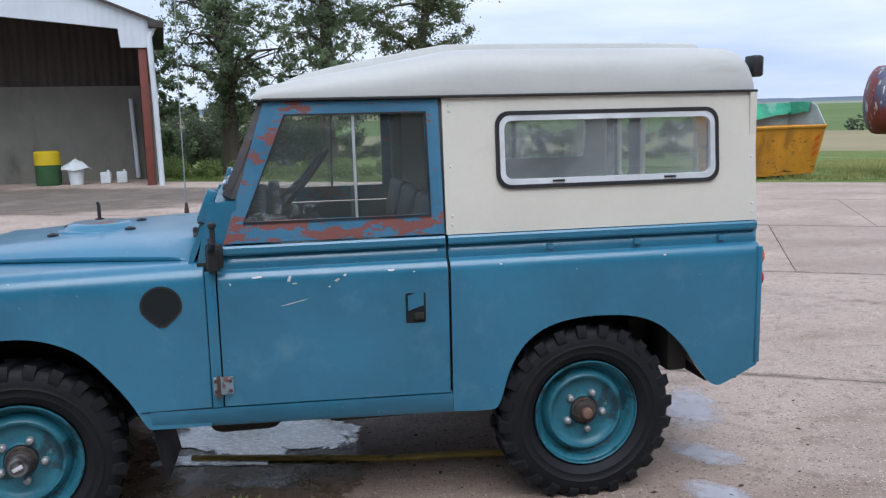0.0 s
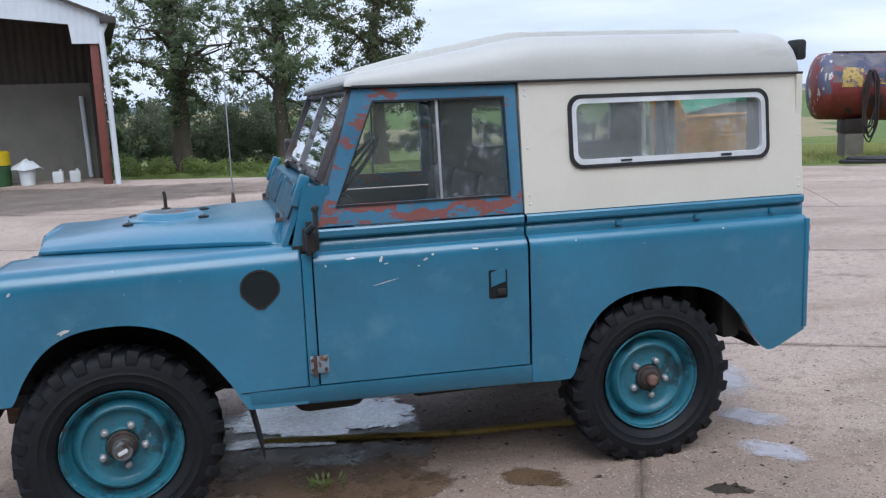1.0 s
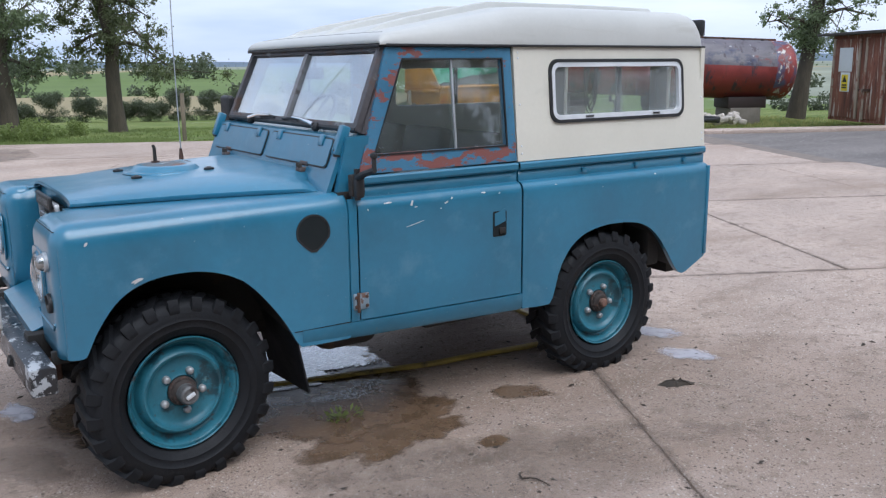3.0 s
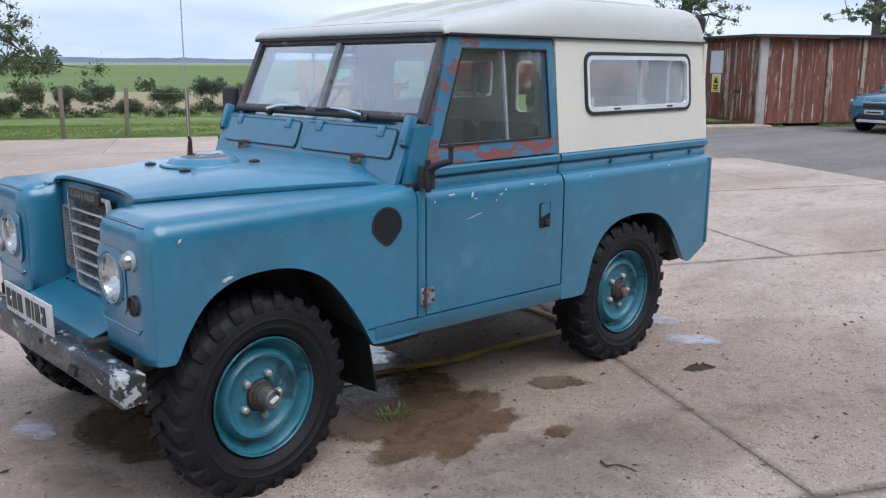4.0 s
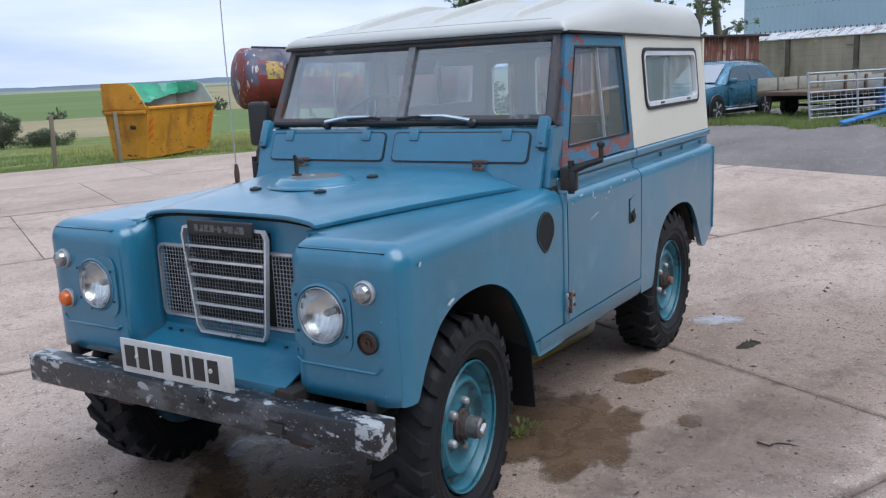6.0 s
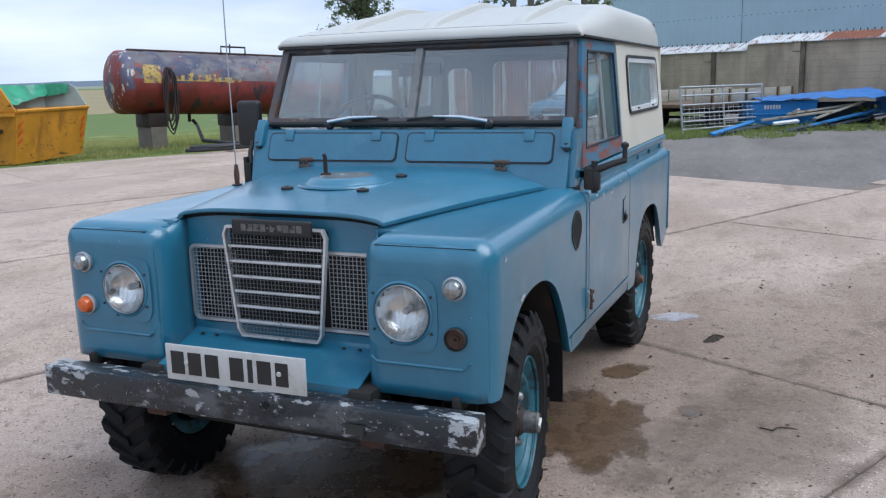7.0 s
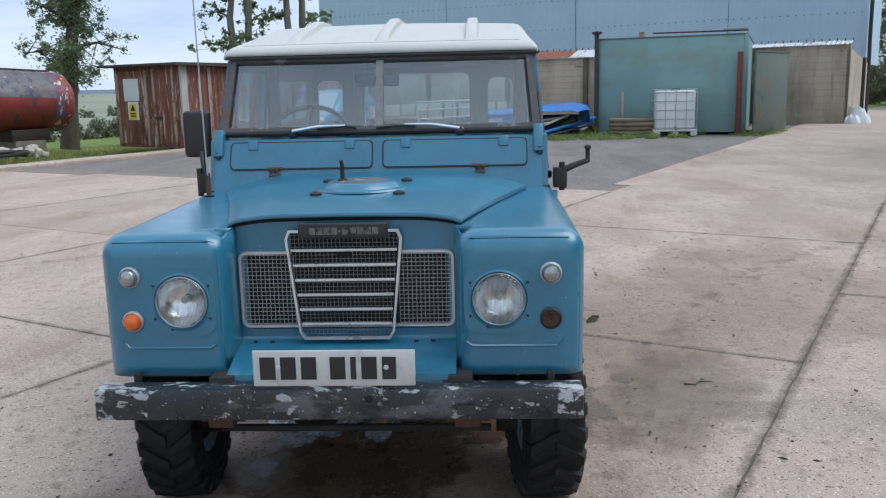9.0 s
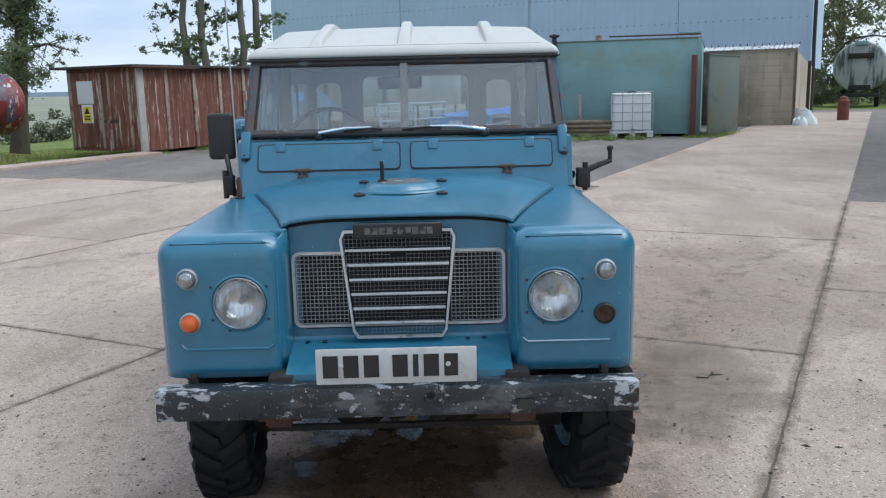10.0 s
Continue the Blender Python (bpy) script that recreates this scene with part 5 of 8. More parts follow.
def wheel(x, sd, front_hub):
    turn_ = 0 if sd < 0 else 180
    w = part("wheel", lathe([(0.219, -0.086), (0.223, -0.092), (0.227, -0.086), (0.225, -0.078), (0.213, -0.076), (0.205, -0.066), (0.200, -0.040), (0.193, -0.032), (0.180, -0.028), (0.174, -0.010), (0.172, 0.060), (0.19, 0.07), (0.222, 0.078)], 56), M_TEAL, car, "teal painted steel wheel with a chunky tyre")
    w.matrix_basis = pose(x + (0.0 if front_hub else 0.008), sd * 0.690, HUB_Z, 0, 0, turn_ + (6 if front_hub else 0))
    part("tyre", tyre_mesh(HUB_Z), M_RUBBER, w, "black off-road tyre with muddy lugs", 40)
    for sgn in (-1, 1):
        for k in range(24):
            lug = new("tread_lug", LUGS[sgn])
            lug.parent = w
            lug.matrix_basis = Matrix.Rotation(radians(15.0 * (k + (0.5 if sgn > 0 else 0))), 4, "Y")
    part("wheel_disc", lathe([(0.184, -0.024), (0.176, -0.046), (0.166, -0.064), (0.158, -0.070), (0.149, -0.067), (0.140, -0.054), (0.130, -0.047), (0.112, -0.044), (0.075, -0.046), (0.064, -0.052), (0.055, -0.046)], 48), M_TEAL, w)
    part("hub", lathe([(0.058, -0.044), (0.058, -0.060), (0.054, -0.065), (0.050, -0.065), (0.047, -0.074), (0.041, -0.078), (0.038, -0.084), (0.030, -0.086), (0, -0.086)], 28), M_HUB, w, "dark rusty hub flange")
    if front_hub:
        part("hub_cap", lathe([(0.038, -0.080), (0.039, -0.112), (0.036, -0.120), (0.037, -0.128), (0.032, -0.135), (0.026, -0.135), (0.024, -0.130), (0, -0.130)], 24), M_HUBCAP, w, "grey free-wheel hub")
        part("hub_dial", box(-0.019, 0.019, -0.140, -0.128, -0.007, 0.007, 0.002, m=Matrix.Rotation(radians(-25), 4, "Y")), M_ALU, w)
    else:
        part("hub_cap", lathe([(0.024, -0.080), (0.024, -0.102), (0.018, -0.108), (0, -0.108)], 18), M_DRIVECAP, w)
    for k in range(8):
        a = radians(45 * k + 10)
        part("flange_bolt", lathe([(0.006, 0.0), (0.006, -0.008), (0, -0.009)], 6, m=pose(0.049 * math.cos(a), -0.062, 0.049 * math.sin(a))), M_HUB, w)
    for k in range(5):
        a = radians(72 * k - 8)
        part("wheel_nut", lathe([(0.016, -0.042), (0.016, -0.058), (0.013, -0.066), (0.008, -0.070), (0, -0.071)], 10, m=pose(0.083 * math.cos(a), 0, 0.083 * math.sin(a))), M_NUT, w, "bright domed wheel nut")
    return w


for x in (-1.1175, 1.1175):
    for sd in (-1, 1):
        wheel(x, sd, x < 0)
    axle = part("axle", tube([(x, -0.60, HUB_Z), (x, 0.60, HUB_Z)], 0.045, 12), M_UNDER, car)
    part("differential", lathe([(0, -0.12), (0.08, -0.10), (0.13, -0.04), (0.13, 0.04), (0.08, 0.10), (0, 0.12)], 20, m=pose(x, 0.18 if x < 0 else 0.1, HUB_Z, 0, 0, 90)), M_UNDER, axle)
    for sd in (-1, 1):
        part("leaf_spring", solid(sheet([[(x + 0.55 * s, sd * 0.42 - 0.03, HUB_Z + 0.06 + 0.10 * s * s), (x + 0.55 * s, sd * 0.42 + 0.03, HUB_Z + 0.06 + 0.10 * s * s)] for s in (-1, -0.6, -0.3, 0, 0.3, 0.6, 1)]), 0.03), M_UNDER, car)
        part("brake_drum", lathe([(0.0, -0.03), (0.145, -0.03), (0.145, 0.05), (0, 0.05)], 24, m=pose(x, sd * 0.57, HUB_Z)), M_UNDER, axle)
for sd in (-1, 1):
    part("chassis_rail", box(-1.60, 1.86, sd * 0.38 - 0.04, sd * 0.38 + 0.04, 0.46, 0.58, 0.004), M_UNDER, car)
part("gearbox", box(-0.75, 0.35, -0.16, 0.16, 0.34, 0.60, 0.04), M_UNDER, car)
part("engine_sump", box(-1.28, -0.75, -0.15, 0.15, 0.42, 0.80, 0.04), M_UNDER, car)
part("fuel_tank", box(0.05, 0.55, -0.70, -0.40, 0.385, 0.52, 0.03), M_UNDER, car)
part("rear_crossmember", box(1.70, 1.86, -0.70, 0.70, 0.43, 0.60, 0.01), M_UNDER, car)
part("exhaust", tube([(-0.6, 0.25, 0.40), (0.4, 0.30, 0.36), (0.75, 0.30, 0.38), (0.95, 0.34, 0.52), (1.4, 0.45, 0.50), (1.72, 0.55, 0.50)], 0.03, 10), M_RUST, car)
part("rear_crossmember", box(1.80, 1.90, -0.72, 0.72, 0.47, 0.57, 0.006), M_UNDER, car)
for sd in (-1, 1):
    y0, y1 = sorted((sd * 0.735, sd * 0.40))
    part("rear_well_liner", box(1.505, 1.60, y0, y1, 0.50, 0.80, 0.02), M_UNDER, car)
    y0, y1 = sorted((sd * 0.55, sd * 0.35))
    part("spring_mount", box(1.40, 1.505, y0, y1, 0.48, 0.80, 0.02), M_UNDER, car)
part("transfer_guard", box(-0.44, -0.13, -0.60, -0.30, 0.335, 0.50, 0.06, segments=3), M_UNDER, car)
part("track_rod", tube([(-1.30, -0.5, 0.30), (-1.30, 0.5, 0.30)], 0.015, 8), M_UNDER, car)

# chips and scratches in the paint
M_BARE = surface("bare_metal_chip", (0.55, 0.57, 0.58), 0.45, metal=0.3, vary=0.15, scale=40, bump=0.1)
rc = random.Random(17)


def chip(cx, cz, w, h, turn_, sd=-1):
    y = side_profile(cz) + 0.0012
    pts = []
    for k in range(9):
        a = 2 * math.pi * k / 9
        r = rc.uniform(0.6, 1.25)
        x_, z_ = w * r * math.cos(a), h * r * math.sin(a)
        c_, s_ = math.cos(radians(turn_)), math.sin(radians(turn_))
        pts.append((cx + x_ * c_ - z_ * s_, cz + x_ * s_ + z_ * c_))
    bm = bmesh.new()
    bm.faces.new([bm.verts.new((a, sd * (side_profile(b) + 0.0012), b)) for a, b in pts])
    part("paint_chip", bm, M_BARE, car, smooth=0)


for cx, cz, w, h, t_ in ((-0.20, 1.030, 0.020, 0.004, 0), (-0.08, 1.020, 0.006, 0.014, -20), (-0.06, 1.000, 0.010, 0.003, 0), (0.10, 1.005, 0.010, 0.006, 20), (0.13, 1.022, 0.006, 0.006, 0),
                         (0.31, 1.030, 0.012, 0.004, 0), (0.40, 1.02, 0.006, 0.003, 0), (-0.07, 0.925, 0.050, 0.0025, 12), (-0.30, 1.01, 0.004, 0.006, 0), (0.07, 0.98, 0.005, 0.004, 0),
                         (-1.265, 0.845, 0.022, 0.007, 20), (-1.43, 1.0, 0.010, 0.006, 40), (1.45, 1.03, 0.008, 0.003, 0), (0.75, 1.03, 0.005, 0.003, 0)):
    chip(cx, cz, w, h, t_)


# ---- the yard: its lanes run along u, turned by -27.3 degrees ----
YAW = -27.3
UX, UY = math.cos(radians(YAW)), math.sin(radians(YAW))


def at(u, v, z=0.0):
    return Vector((u * UX - v * UY, u * UY + v * UX, z))


def yard(u, v, z=0.0, turn_=0.0):
    p = at(u, v, z)
    return pose(p.x, p.y, p.z, 0, 0, YAW + turn_)


# ground: one sheet to the horizon
V_Z = [(-4000, -0.03), (15.9, -0.03), (16.3, -0.05), (19, -0.17), (26, -0.42), (60, -2.0), (90, -3.0), (170, -3.2), (330, -2.4), (700, 1.2), (1100, 3.5), (1500, 9.0), (2200, 24.0), (4000, 24.0)]
us = [-4000, -2500] + list(range(-1500, -240, 50)) + [-200, -160, -130, -100, -70, -50, -35, -25, -18, -12, -8, -4, 0, 4, 8, 10, 12, 14, 17, 20, 24, 28, 34, 40, 50, 70, 100, 130, 160, 200] + list(range(250, 1501, 50)) + [2500, 4000]
vs = [-4000, -1500, -600, -250, -100, -50, -30, -20, -14, -9, -5.4, -1.8, 1.7, 5.3, 8.8, 12.4, 15.9, 16.05, 16.3, 16.8, 17.5, 19, 21, 23, 26, 30, 36, 44, 52, 60, 75, 90, 110, 135, 170, 220, 270, 330, 420, 550, 700, 900, 1100, 1300, 1500, 1800, 2200, 4000]
rnd = random.Random(11)
bm = bmesh.new()
grid = []
for v in vs:
    row = []
    for u in us:
        z = curve_at(V_Z, v)
        if v > 1400:
            z += 12 * noise.noise((u * 0.0016, v * 0.0016, 3.0)) + 4 * noise.noise((u * 0.007, 0, 1.0)) + 3 * noise.noise((u * 0.03, 0, 5.0))
        elif v > 18:
            z += 0.10 * noise.noise((u * 0.15, v * 0.15, 0)) * min(1, (v - 18) / 5)
        row.append(bm.verts.new(at(u, v, z)))
    grid.append(row)
for j in range(len(vs) - 1):
    for i in range(len(us) - 1):
        f = bm.faces.new((grid[j][i], grid[j][i + 1], grid[j + 1][i + 1], grid[j + 1][i]))
        vm, um = (vs[j] + vs[j + 1]) / 2, (us[i] + us[i + 1]) / 2
        f.material_index = 0 if vm < 16.05 and -40 < um < 50 and vm > -60 else 1
        if um > 0.55 * vm and 40 < vm < 900:
            f.material_index = 1 if vm < 90 else 5
        elif um > 0.25 * vm and 40 < vm < 700:
            f.material_index = 1 if vm < 75 else 3 if vm < 155 else 2
        elif 90 < vm < 170:
            f.material_index = 2
        elif 170 <= vm < 900:
            f.material_index = 3 if um > -160 or vm < 330 else 2
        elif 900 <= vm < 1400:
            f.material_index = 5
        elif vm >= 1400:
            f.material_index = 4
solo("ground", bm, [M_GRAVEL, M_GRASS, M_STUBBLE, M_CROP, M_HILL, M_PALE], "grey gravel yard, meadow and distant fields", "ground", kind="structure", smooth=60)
bm = bmesh.new()
sheet([[at(u, v, -0.014) for v in (-12.6, 15.95)] for u in (-30, 8.4)], bm)
sheet([[at(u, v, -0.014) for v in (-1.85, 2.0)] for u in (8.4, 45)], bm)
solo("joint_bed", bm, M_JOINT, "dark dirt in the slab joints", "ground", kind="structure")

# trees
def leaves(spots, n, size, seed, loose=True):
    """Many small folded leaves round the spots (centre, radius)."""
    g = np.random.default_rng(seed)
    cen = np.array([tuple(c) for c, _ in spots])
    rad = np.array([r for _, r in spots])
    pick = g.choice(len(spots), n, p=rad ** 2 / (rad ** 2).sum())
    d = g.normal(0, 1, (n, 3)) * (1, 1, 0.8)
    d /= np.linalg.norm(d, axis=1)[:, None]
    out = np.abs(g.normal(0, 0.58, n)) if loose else g.random(n) ** 0.45
    p = cen[pick] + d * (rad[pick] * out)[:, None]
    a = g.normal(0, 1, (n, 3))
    a /= np.linalg.norm(a, axis=1)[:, None]
    b = np.cross(a, g.normal(0, 1, (n, 3)))
    b /= np.linalg.norm(b, axis=1)[:, None]
    c = np.cross(a, b)
    s = (size * g.uniform(0.6, 1.4, n))[:, None]
    co = np.stack([p - a * s, p - b * s * 0.5 + c * s * 0.12, p + a * s, p + b * s * 0.5 + c * s * 0.12], 1).reshape(-1, 3)
    k = np.arange(n) * 4
    fa = np.concatenate([np.stack([k, k + 1, k + 2], 1), np.stack([k, k + 2, k + 3], 1)])
    me = bpy.data.meshes.new("leaves")
    me.from_pydata(co.tolist(), [], fa.tolist())
    return me


def tree(x, y, z, height, spread, seed, leaf, bark, n_leaf, label, bare=0.35, leaf_size=0.10, trunk=0.2, lean=(0, 0), limbs=9, group="yard trees", ivy=0.0, droop=0.25, taper=0.6):
    rr = random.Random(seed)
    t = thing("tree", label, "tree", group, pose(x, y, z))
    top = Vector((lean[0], lean[1], height))
    path = [Vector((0, 0, -0.15))]
    for k in range(1, 10):
        f = k / 9
        path.append(top * f + Vector((rr.uniform(-1, 1), rr.uniform(-1, 1), 0)) * 0.028 * height * f ** 0.7)
    bm = tube(path, [trunk * (1.3 if k == 0 else 1 - 0.72 * (k / 9) ** 1.2) for k in range(10)], 12)
    spots = []
    for k in range(limbs):
        f = lerp(bare, 0.98, (k + rr.uniform(-0.3, 0.3)) / max(1, limbs - 1))
        f = min(0.98, max(bare * 0.8, f))
        i = min(8, int(f * 9))
        base = path[i].lerp(path[i + 1], f * 9 - i)
        a = 2.4 * k + rr.uniform(-0.6, 0.6)
        ln = spread * (1.05 - taper * f) * rr.uniform(0.55, 1.2)
        tip = base + Vector((math.cos(a) * ln, math.sin(a) * ln, ln * rr.uniform(-droop, 0.7)))
        mid = base.lerp(tip, 0.5) + Vector((0, 0, ln * rr.uniform(0.05, 0.2)))
        rad = trunk * (1 - 0.72 * f) * rr.uniform(0.28, 0.5)
        tube([base, base.lerp(mid, 0.5) + Vector((0, 0, ln * 0.05)), mid, tip], [rad, rad * 0.75, rad * 0.5, rad * 0.15], 7, bm)
        for j in range(11):
            g = rr.uniform(0.2, 1.0)
            b2 = base.lerp(mid, g * 2) if g < 0.5 else mid.lerp(tip, g * 2 - 1)
            tp = b2 + Vector((rr.gauss(0, 1), rr.gauss(0, 1), rr.gauss(-0.1, 0.7))) * ln * 0.30
            tube([b2, tp], [rad * 0.28, rad * 0.08], 4, bm)
            spots.append((tp, spread * rr.uniform(0.08, 0.17)))
            spots.append((tp + Vector((rr.gauss(0, 1), rr.gauss(0, 1), rr.gauss(0, 1))) * spread * 0.13, spread * rr.uniform(0.05, 0.11)))
        spots.append((tip, spread * rr.uniform(0.08, 0.16)))
    if ivy:
        for k in range(42):
            f = rr.uniform(0.20, 0.9)
            i = min(8, int(f * 9))
            p = path[i].lerp(path[i + 1], f * 9 - i)
            a = rr.uniform(0, 6.28)
            spots.append((p + Vector((math.cos(a), math.sin(a), 0)) * trunk, ivy * rr.uniform(0.6, 1.3)))
    part("trunk", bm, bark, t)
    me = leaves(spots, n_leaf, leaf_size, seed + 50)
    me.materials.append(leaf)
    cr = new("crown", me)
    cr.parent = t
    return t


tree(-1.6, 25.0, -0.3, 9.0, 2.0, 1, M_LEAF, M_BARK, 54000, "green leafy tree at the field's edge", 0.22, 0.046, 0.30, limbs=30, ivy=0.36, droop=0.45, taper=0.3)
tree(1.5, 23.6, -0.2, 9.0, 1.9, 2, M_LEAF, M_BARK, 50000, "dark green leafy tree at the yard's edge", 0.24, 0.046, 0.25, limbs=28, ivy=0.34, droop=0.45, taper=0.3)
tree(5.0, 25.6, -0.3, 8.5, 2.5, 3, M_LEAF2, M_BARK, 52000, "thin brownish tree with a bare trunk", 0.32, 0.046, 0.25, limbs=20, ivy=0.26, droop=0.45, taper=0.4)
tree(-4.5, 29.0, -0.5, 4.6, 1.6, 4, M_LEAF, M_BARK, 7000, "bushy green tree behind the barn", 0.15, 0.08, 0.15)
tree(23.8, 13.35, -0.03, 10.5, 1.75, 5, M_LEAF, M_BARK, 64000, "ivy-clad tree beside the rusty shed", 0.22, 0.045, 0.25, lean=(1.2, -1.0), limbs=24, ivy=0.60, droop=0.4)
for k, (x, y, h) in enumerate(((34.2, 10.45, 11.0), (34.4, 9.7, 12.0), (34.8, 8.1, 11.0), (35.6, 7.6, 12.5))):
    tree(x, y, -0.03, h, 1.35, 20 + k, M_LEAF, M_PALEBARK, 9000, "tall pale-trunked tree behind the rusty shed", 0.22, 0.060, 0.20, lean=(0.6 - 0.4 * k, 0.5), limbs=11, taper=0.75)
tree(60, -27, -0.03, 13, 5.0, 31, M_LEAF2, M_BARK, 16000, "broad tree behind the white tanker", 0.2, 0.11, 0.45, limbs=16)
tree(66, -33, -0.03, 14, 6.0, 32, M_LEAF2, M_BARK, 16000, "broad tree behind the yard", 0.2, 0.13, 0.4, limbs=16)


rr = random.Random(77)
# out of view; those below x = 8 are added only to block low sky
FAR_SIDE = ((-12, -15.0), (-7, -15.5), (-2, -16.5), (3, -16.0), (9, -15.0), (13, -14.5), (17.5, -18), (22, -22))
for k, (x, y) in enumerate(FAR_SIDE):
    tree(x, y, -0.03, rr.uniform(9.0, 12.0), 3.6, 60 + k, M_LEAF, M_BARK, 15000, "unseen leafy tree across the yard, mirrored in the windows and blocking low sky", 0.15, 0.13, 0.28, limbs=14, group="boundary trees")


def hedge(name, spots, n, size, seed, label, mat=M_HEDGE):
    me = leaves(spots, n, size, seed, False)
    me.materials.append(mat)
    return tagged(new(name, me), label, "hedge", kind="stuff")


rr = random.Random(8)
spots = []
bushes = [(-9.84, 0.16, 0.9, -1.6), (-7.8, 0.44, 1.7, -1.6), (-5.6, -0.70, 1.1, -1.7), (-2.7, 0.18, 1.45, -1.8), (0.15, 1.03, 1.3, -1.8), (2.74, 0.40, 1.4, -1.9), (4.89, -0.86, 1.0, -1.9)]
bushes += [(-11.5 - 2.3 * k + rr.uniform(-0.8, 0.8), rr.uniform(-0.6, 0.5), rr.uniform(0.9, 1.5), -1.8) for k in range(15)]
for u, top_z, w, foot in bushes:
    v = 62 + rr.uniform(-0.6, 0.6)
    hgt = top_z - foot
    for j in range(26):
        a, f = rr.uniform(0, 6.28), rr.random()
        spots.append((at(u + w * 0.8 * math.cos(a) * math.sqrt(f), v + 0.8 * math.sin(a), top_z - 0.22 - hgt * 0.62 * rr.random() * (0.4 + 0.6 * (1 - f)) - 0.25 * f), rr.uniform(0.30, 0.50)))
    for j in range(5):
        spots.append((at(u + rr.uniform(-0.25, 0.25) * w, v, lerp(foot + 0.1, top_z - hgt * 0.5, j / 4)), 0.22))
for k in range(150):
    u, v = -46 + 53 * k / 149, 62.5
    spots.append((at(u, v, curve_at(V_Z, v) + rr.uniform(0.1, 0.8)), rr.uniform(0.35, 0.6)))
hedge("field_hedge", spots, 190000, 0.052, 5, "dark hedge with small trees between the fields")
spots = []
for k in range(300):
    u, v = rr.uniform(-26, -13.5), 28.5 + rr.uniform(-1.5, 4)
    z = curve_at(V_Z, v)
    spots.append((at(u, v, z + rr.uniform(0.1, 2.1)), rr.uniform(0.2, 0.55)))
hedge("scrub_hedge", spots, 120000, 0.050, 6, "overgrown scrub behind the row of trees")
# added unseen hedge, tall below x = 6, to dim car side and window reflections
spots = []
for (x0, y0), (x1, y1) in zip(FAR_SIDE, FAR_SIDE[1:]):
    for k in range(9):
        for z in ((0.7, 1.9, 3.1, 4.3, 5.5, 6.7, 7.7) if x0 < 6 else (0.7, 1.7)):
            spots.append((Vector((lerp(x0, x1, k / 9) + rr.uniform(-0.4, 0.4), lerp(y0, y1, k / 9) + rr.uniform(-0.4, 0.4), z + rr.uniform(-0.3, 0.3))), rr.uniform(0.7, 1.0)))
hedge("boundary_hedge", spots, 60000, 0.13, 41, "unseen thick hedge added to block low sky and darken window reflections")
spots = []
for k in range(150):
    spots.append((Vector((rr.uniform(50, 64), 0, 0)) + Vector((0, -18.5 - 20 * rr.random(), rr.uniform(0.1, 2.3))), rr.uniform(0.4, 0.9)))
hedge("tanker_scrub", spots, 30000, 0.10, 43, "dark brambles and scrub behind the old tanker", M_HEDGE)
spots = [(at(34 + 0.45 * k, 60 + rr.uniform(-0.5, 0.5), curve_at(V_Z, 60) + rr.uniform(0.1, 1.5)), rr.uniform(0.5, 0.8)) for k in range(110)]
hedge("meadow_hedge", spots, 22000, 0.11, 15, "clipped dark hedge beyond the meadow")
spots = [(at(-400 + 800 * k / 80, 172 + rr.uniform(-3, 3), -3.0 + rr.uniform(0, 1)), 2.0) for k in range(81)]
hedge("distant_hedge", spots, 8000, 0.5, 9, "distant low field hedge")
spots = [(at(rr.uniform(-260, -60), rr.uniform(330, 420), rr.uniform(0, 6)), rr.uniform(3, 7)) for k in range(60)]
hedge("distant_wood", spots, 9000, 0.9, 10, "distant dark wood on the slope")


def tufts(name, n, u0, u1, v0, v1, h, seed, label, mat=M_WEED):
    rr = random.Random(seed)
    co, fa = [], []
    for _ in range(n):
        u, v = rr.uniform(u0, u1), rr.uniform(v0, v1)
        if noise.noise((u * 0.7, v * 0.7, seed)) < -0.12:
            continue
        p = at(u, v, curve_at(V_Z, v) - 0.01)
        for _b in range(5):
            a, hh = rr.uniform(0, 6.28), h * rr.uniform(0.4, 1.3)
            w = Vector((math.cos(a), math.sin(a), 0)) * 0.012
            o = Vector((rr.uniform(-0.06, 0.06), rr.uniform(-0.06, 0.06), 0))
            tip = Vector((rr.uniform(-0.5, 0.5) * hh, rr.uniform(-0.5, 0.5) * hh, hh))
            k = len(co)
            co += [p + o - w, p + o + w, p + o + tip]
            fa.append((k, k + 1, k + 2))
    me = bpy.data.meshes.new(name)
    me.from_pydata(co, [], fa)
    me.materials.append(mat)
    return tagged(new(name, me), label, "grass", kind="stuff")


spots = []
for k in range(70):
    u, v = rr.uniform(-19, -7.5), 20 + rr.uniform(-1.6, 2.5)
    spots.append((at(u, v, curve_at(V_Z, v) + rr.uniform(0.0, 0.28)), rr.uniform(0.15, 0.42)))
hedge("verge_nettles", spots, 42000, 0.035, 12, "dark green nettles below the row of trees", M_WEED)
tufts("grass_verge", 14000, -14, 3, 16.1, 19.5, 0.045, 3, "rough green grass verge along the concrete")
tufts("meadow_tufts", 12000, -16, 20, 18, 30, 0.10, 4, "longer meadow grass")
M_STRAW = leaf_mat("dry_grass", (0.34, 0.33, 0.13))
tufts("dry_tufts", 9000, 1.5, 17, 18.5, 44, 0.16, 21, "yellowing tufts of meadow grass", M_STRAW)
tufts("shed_weeds", 700, 14.2, 25, 15.4, 16.1, 0.10, 5, "low weeds at the foot of the shed")
tufts("container_weeds", 1500, 22.5, 25.5, 1.8, 7.0, 0.10, 6, "low weeds along the container")
tufts("gate_weeds", 700, 16.3, 21.8, 7.4, 9.6, 0.16, 17, "green weeds round the gate and planks")
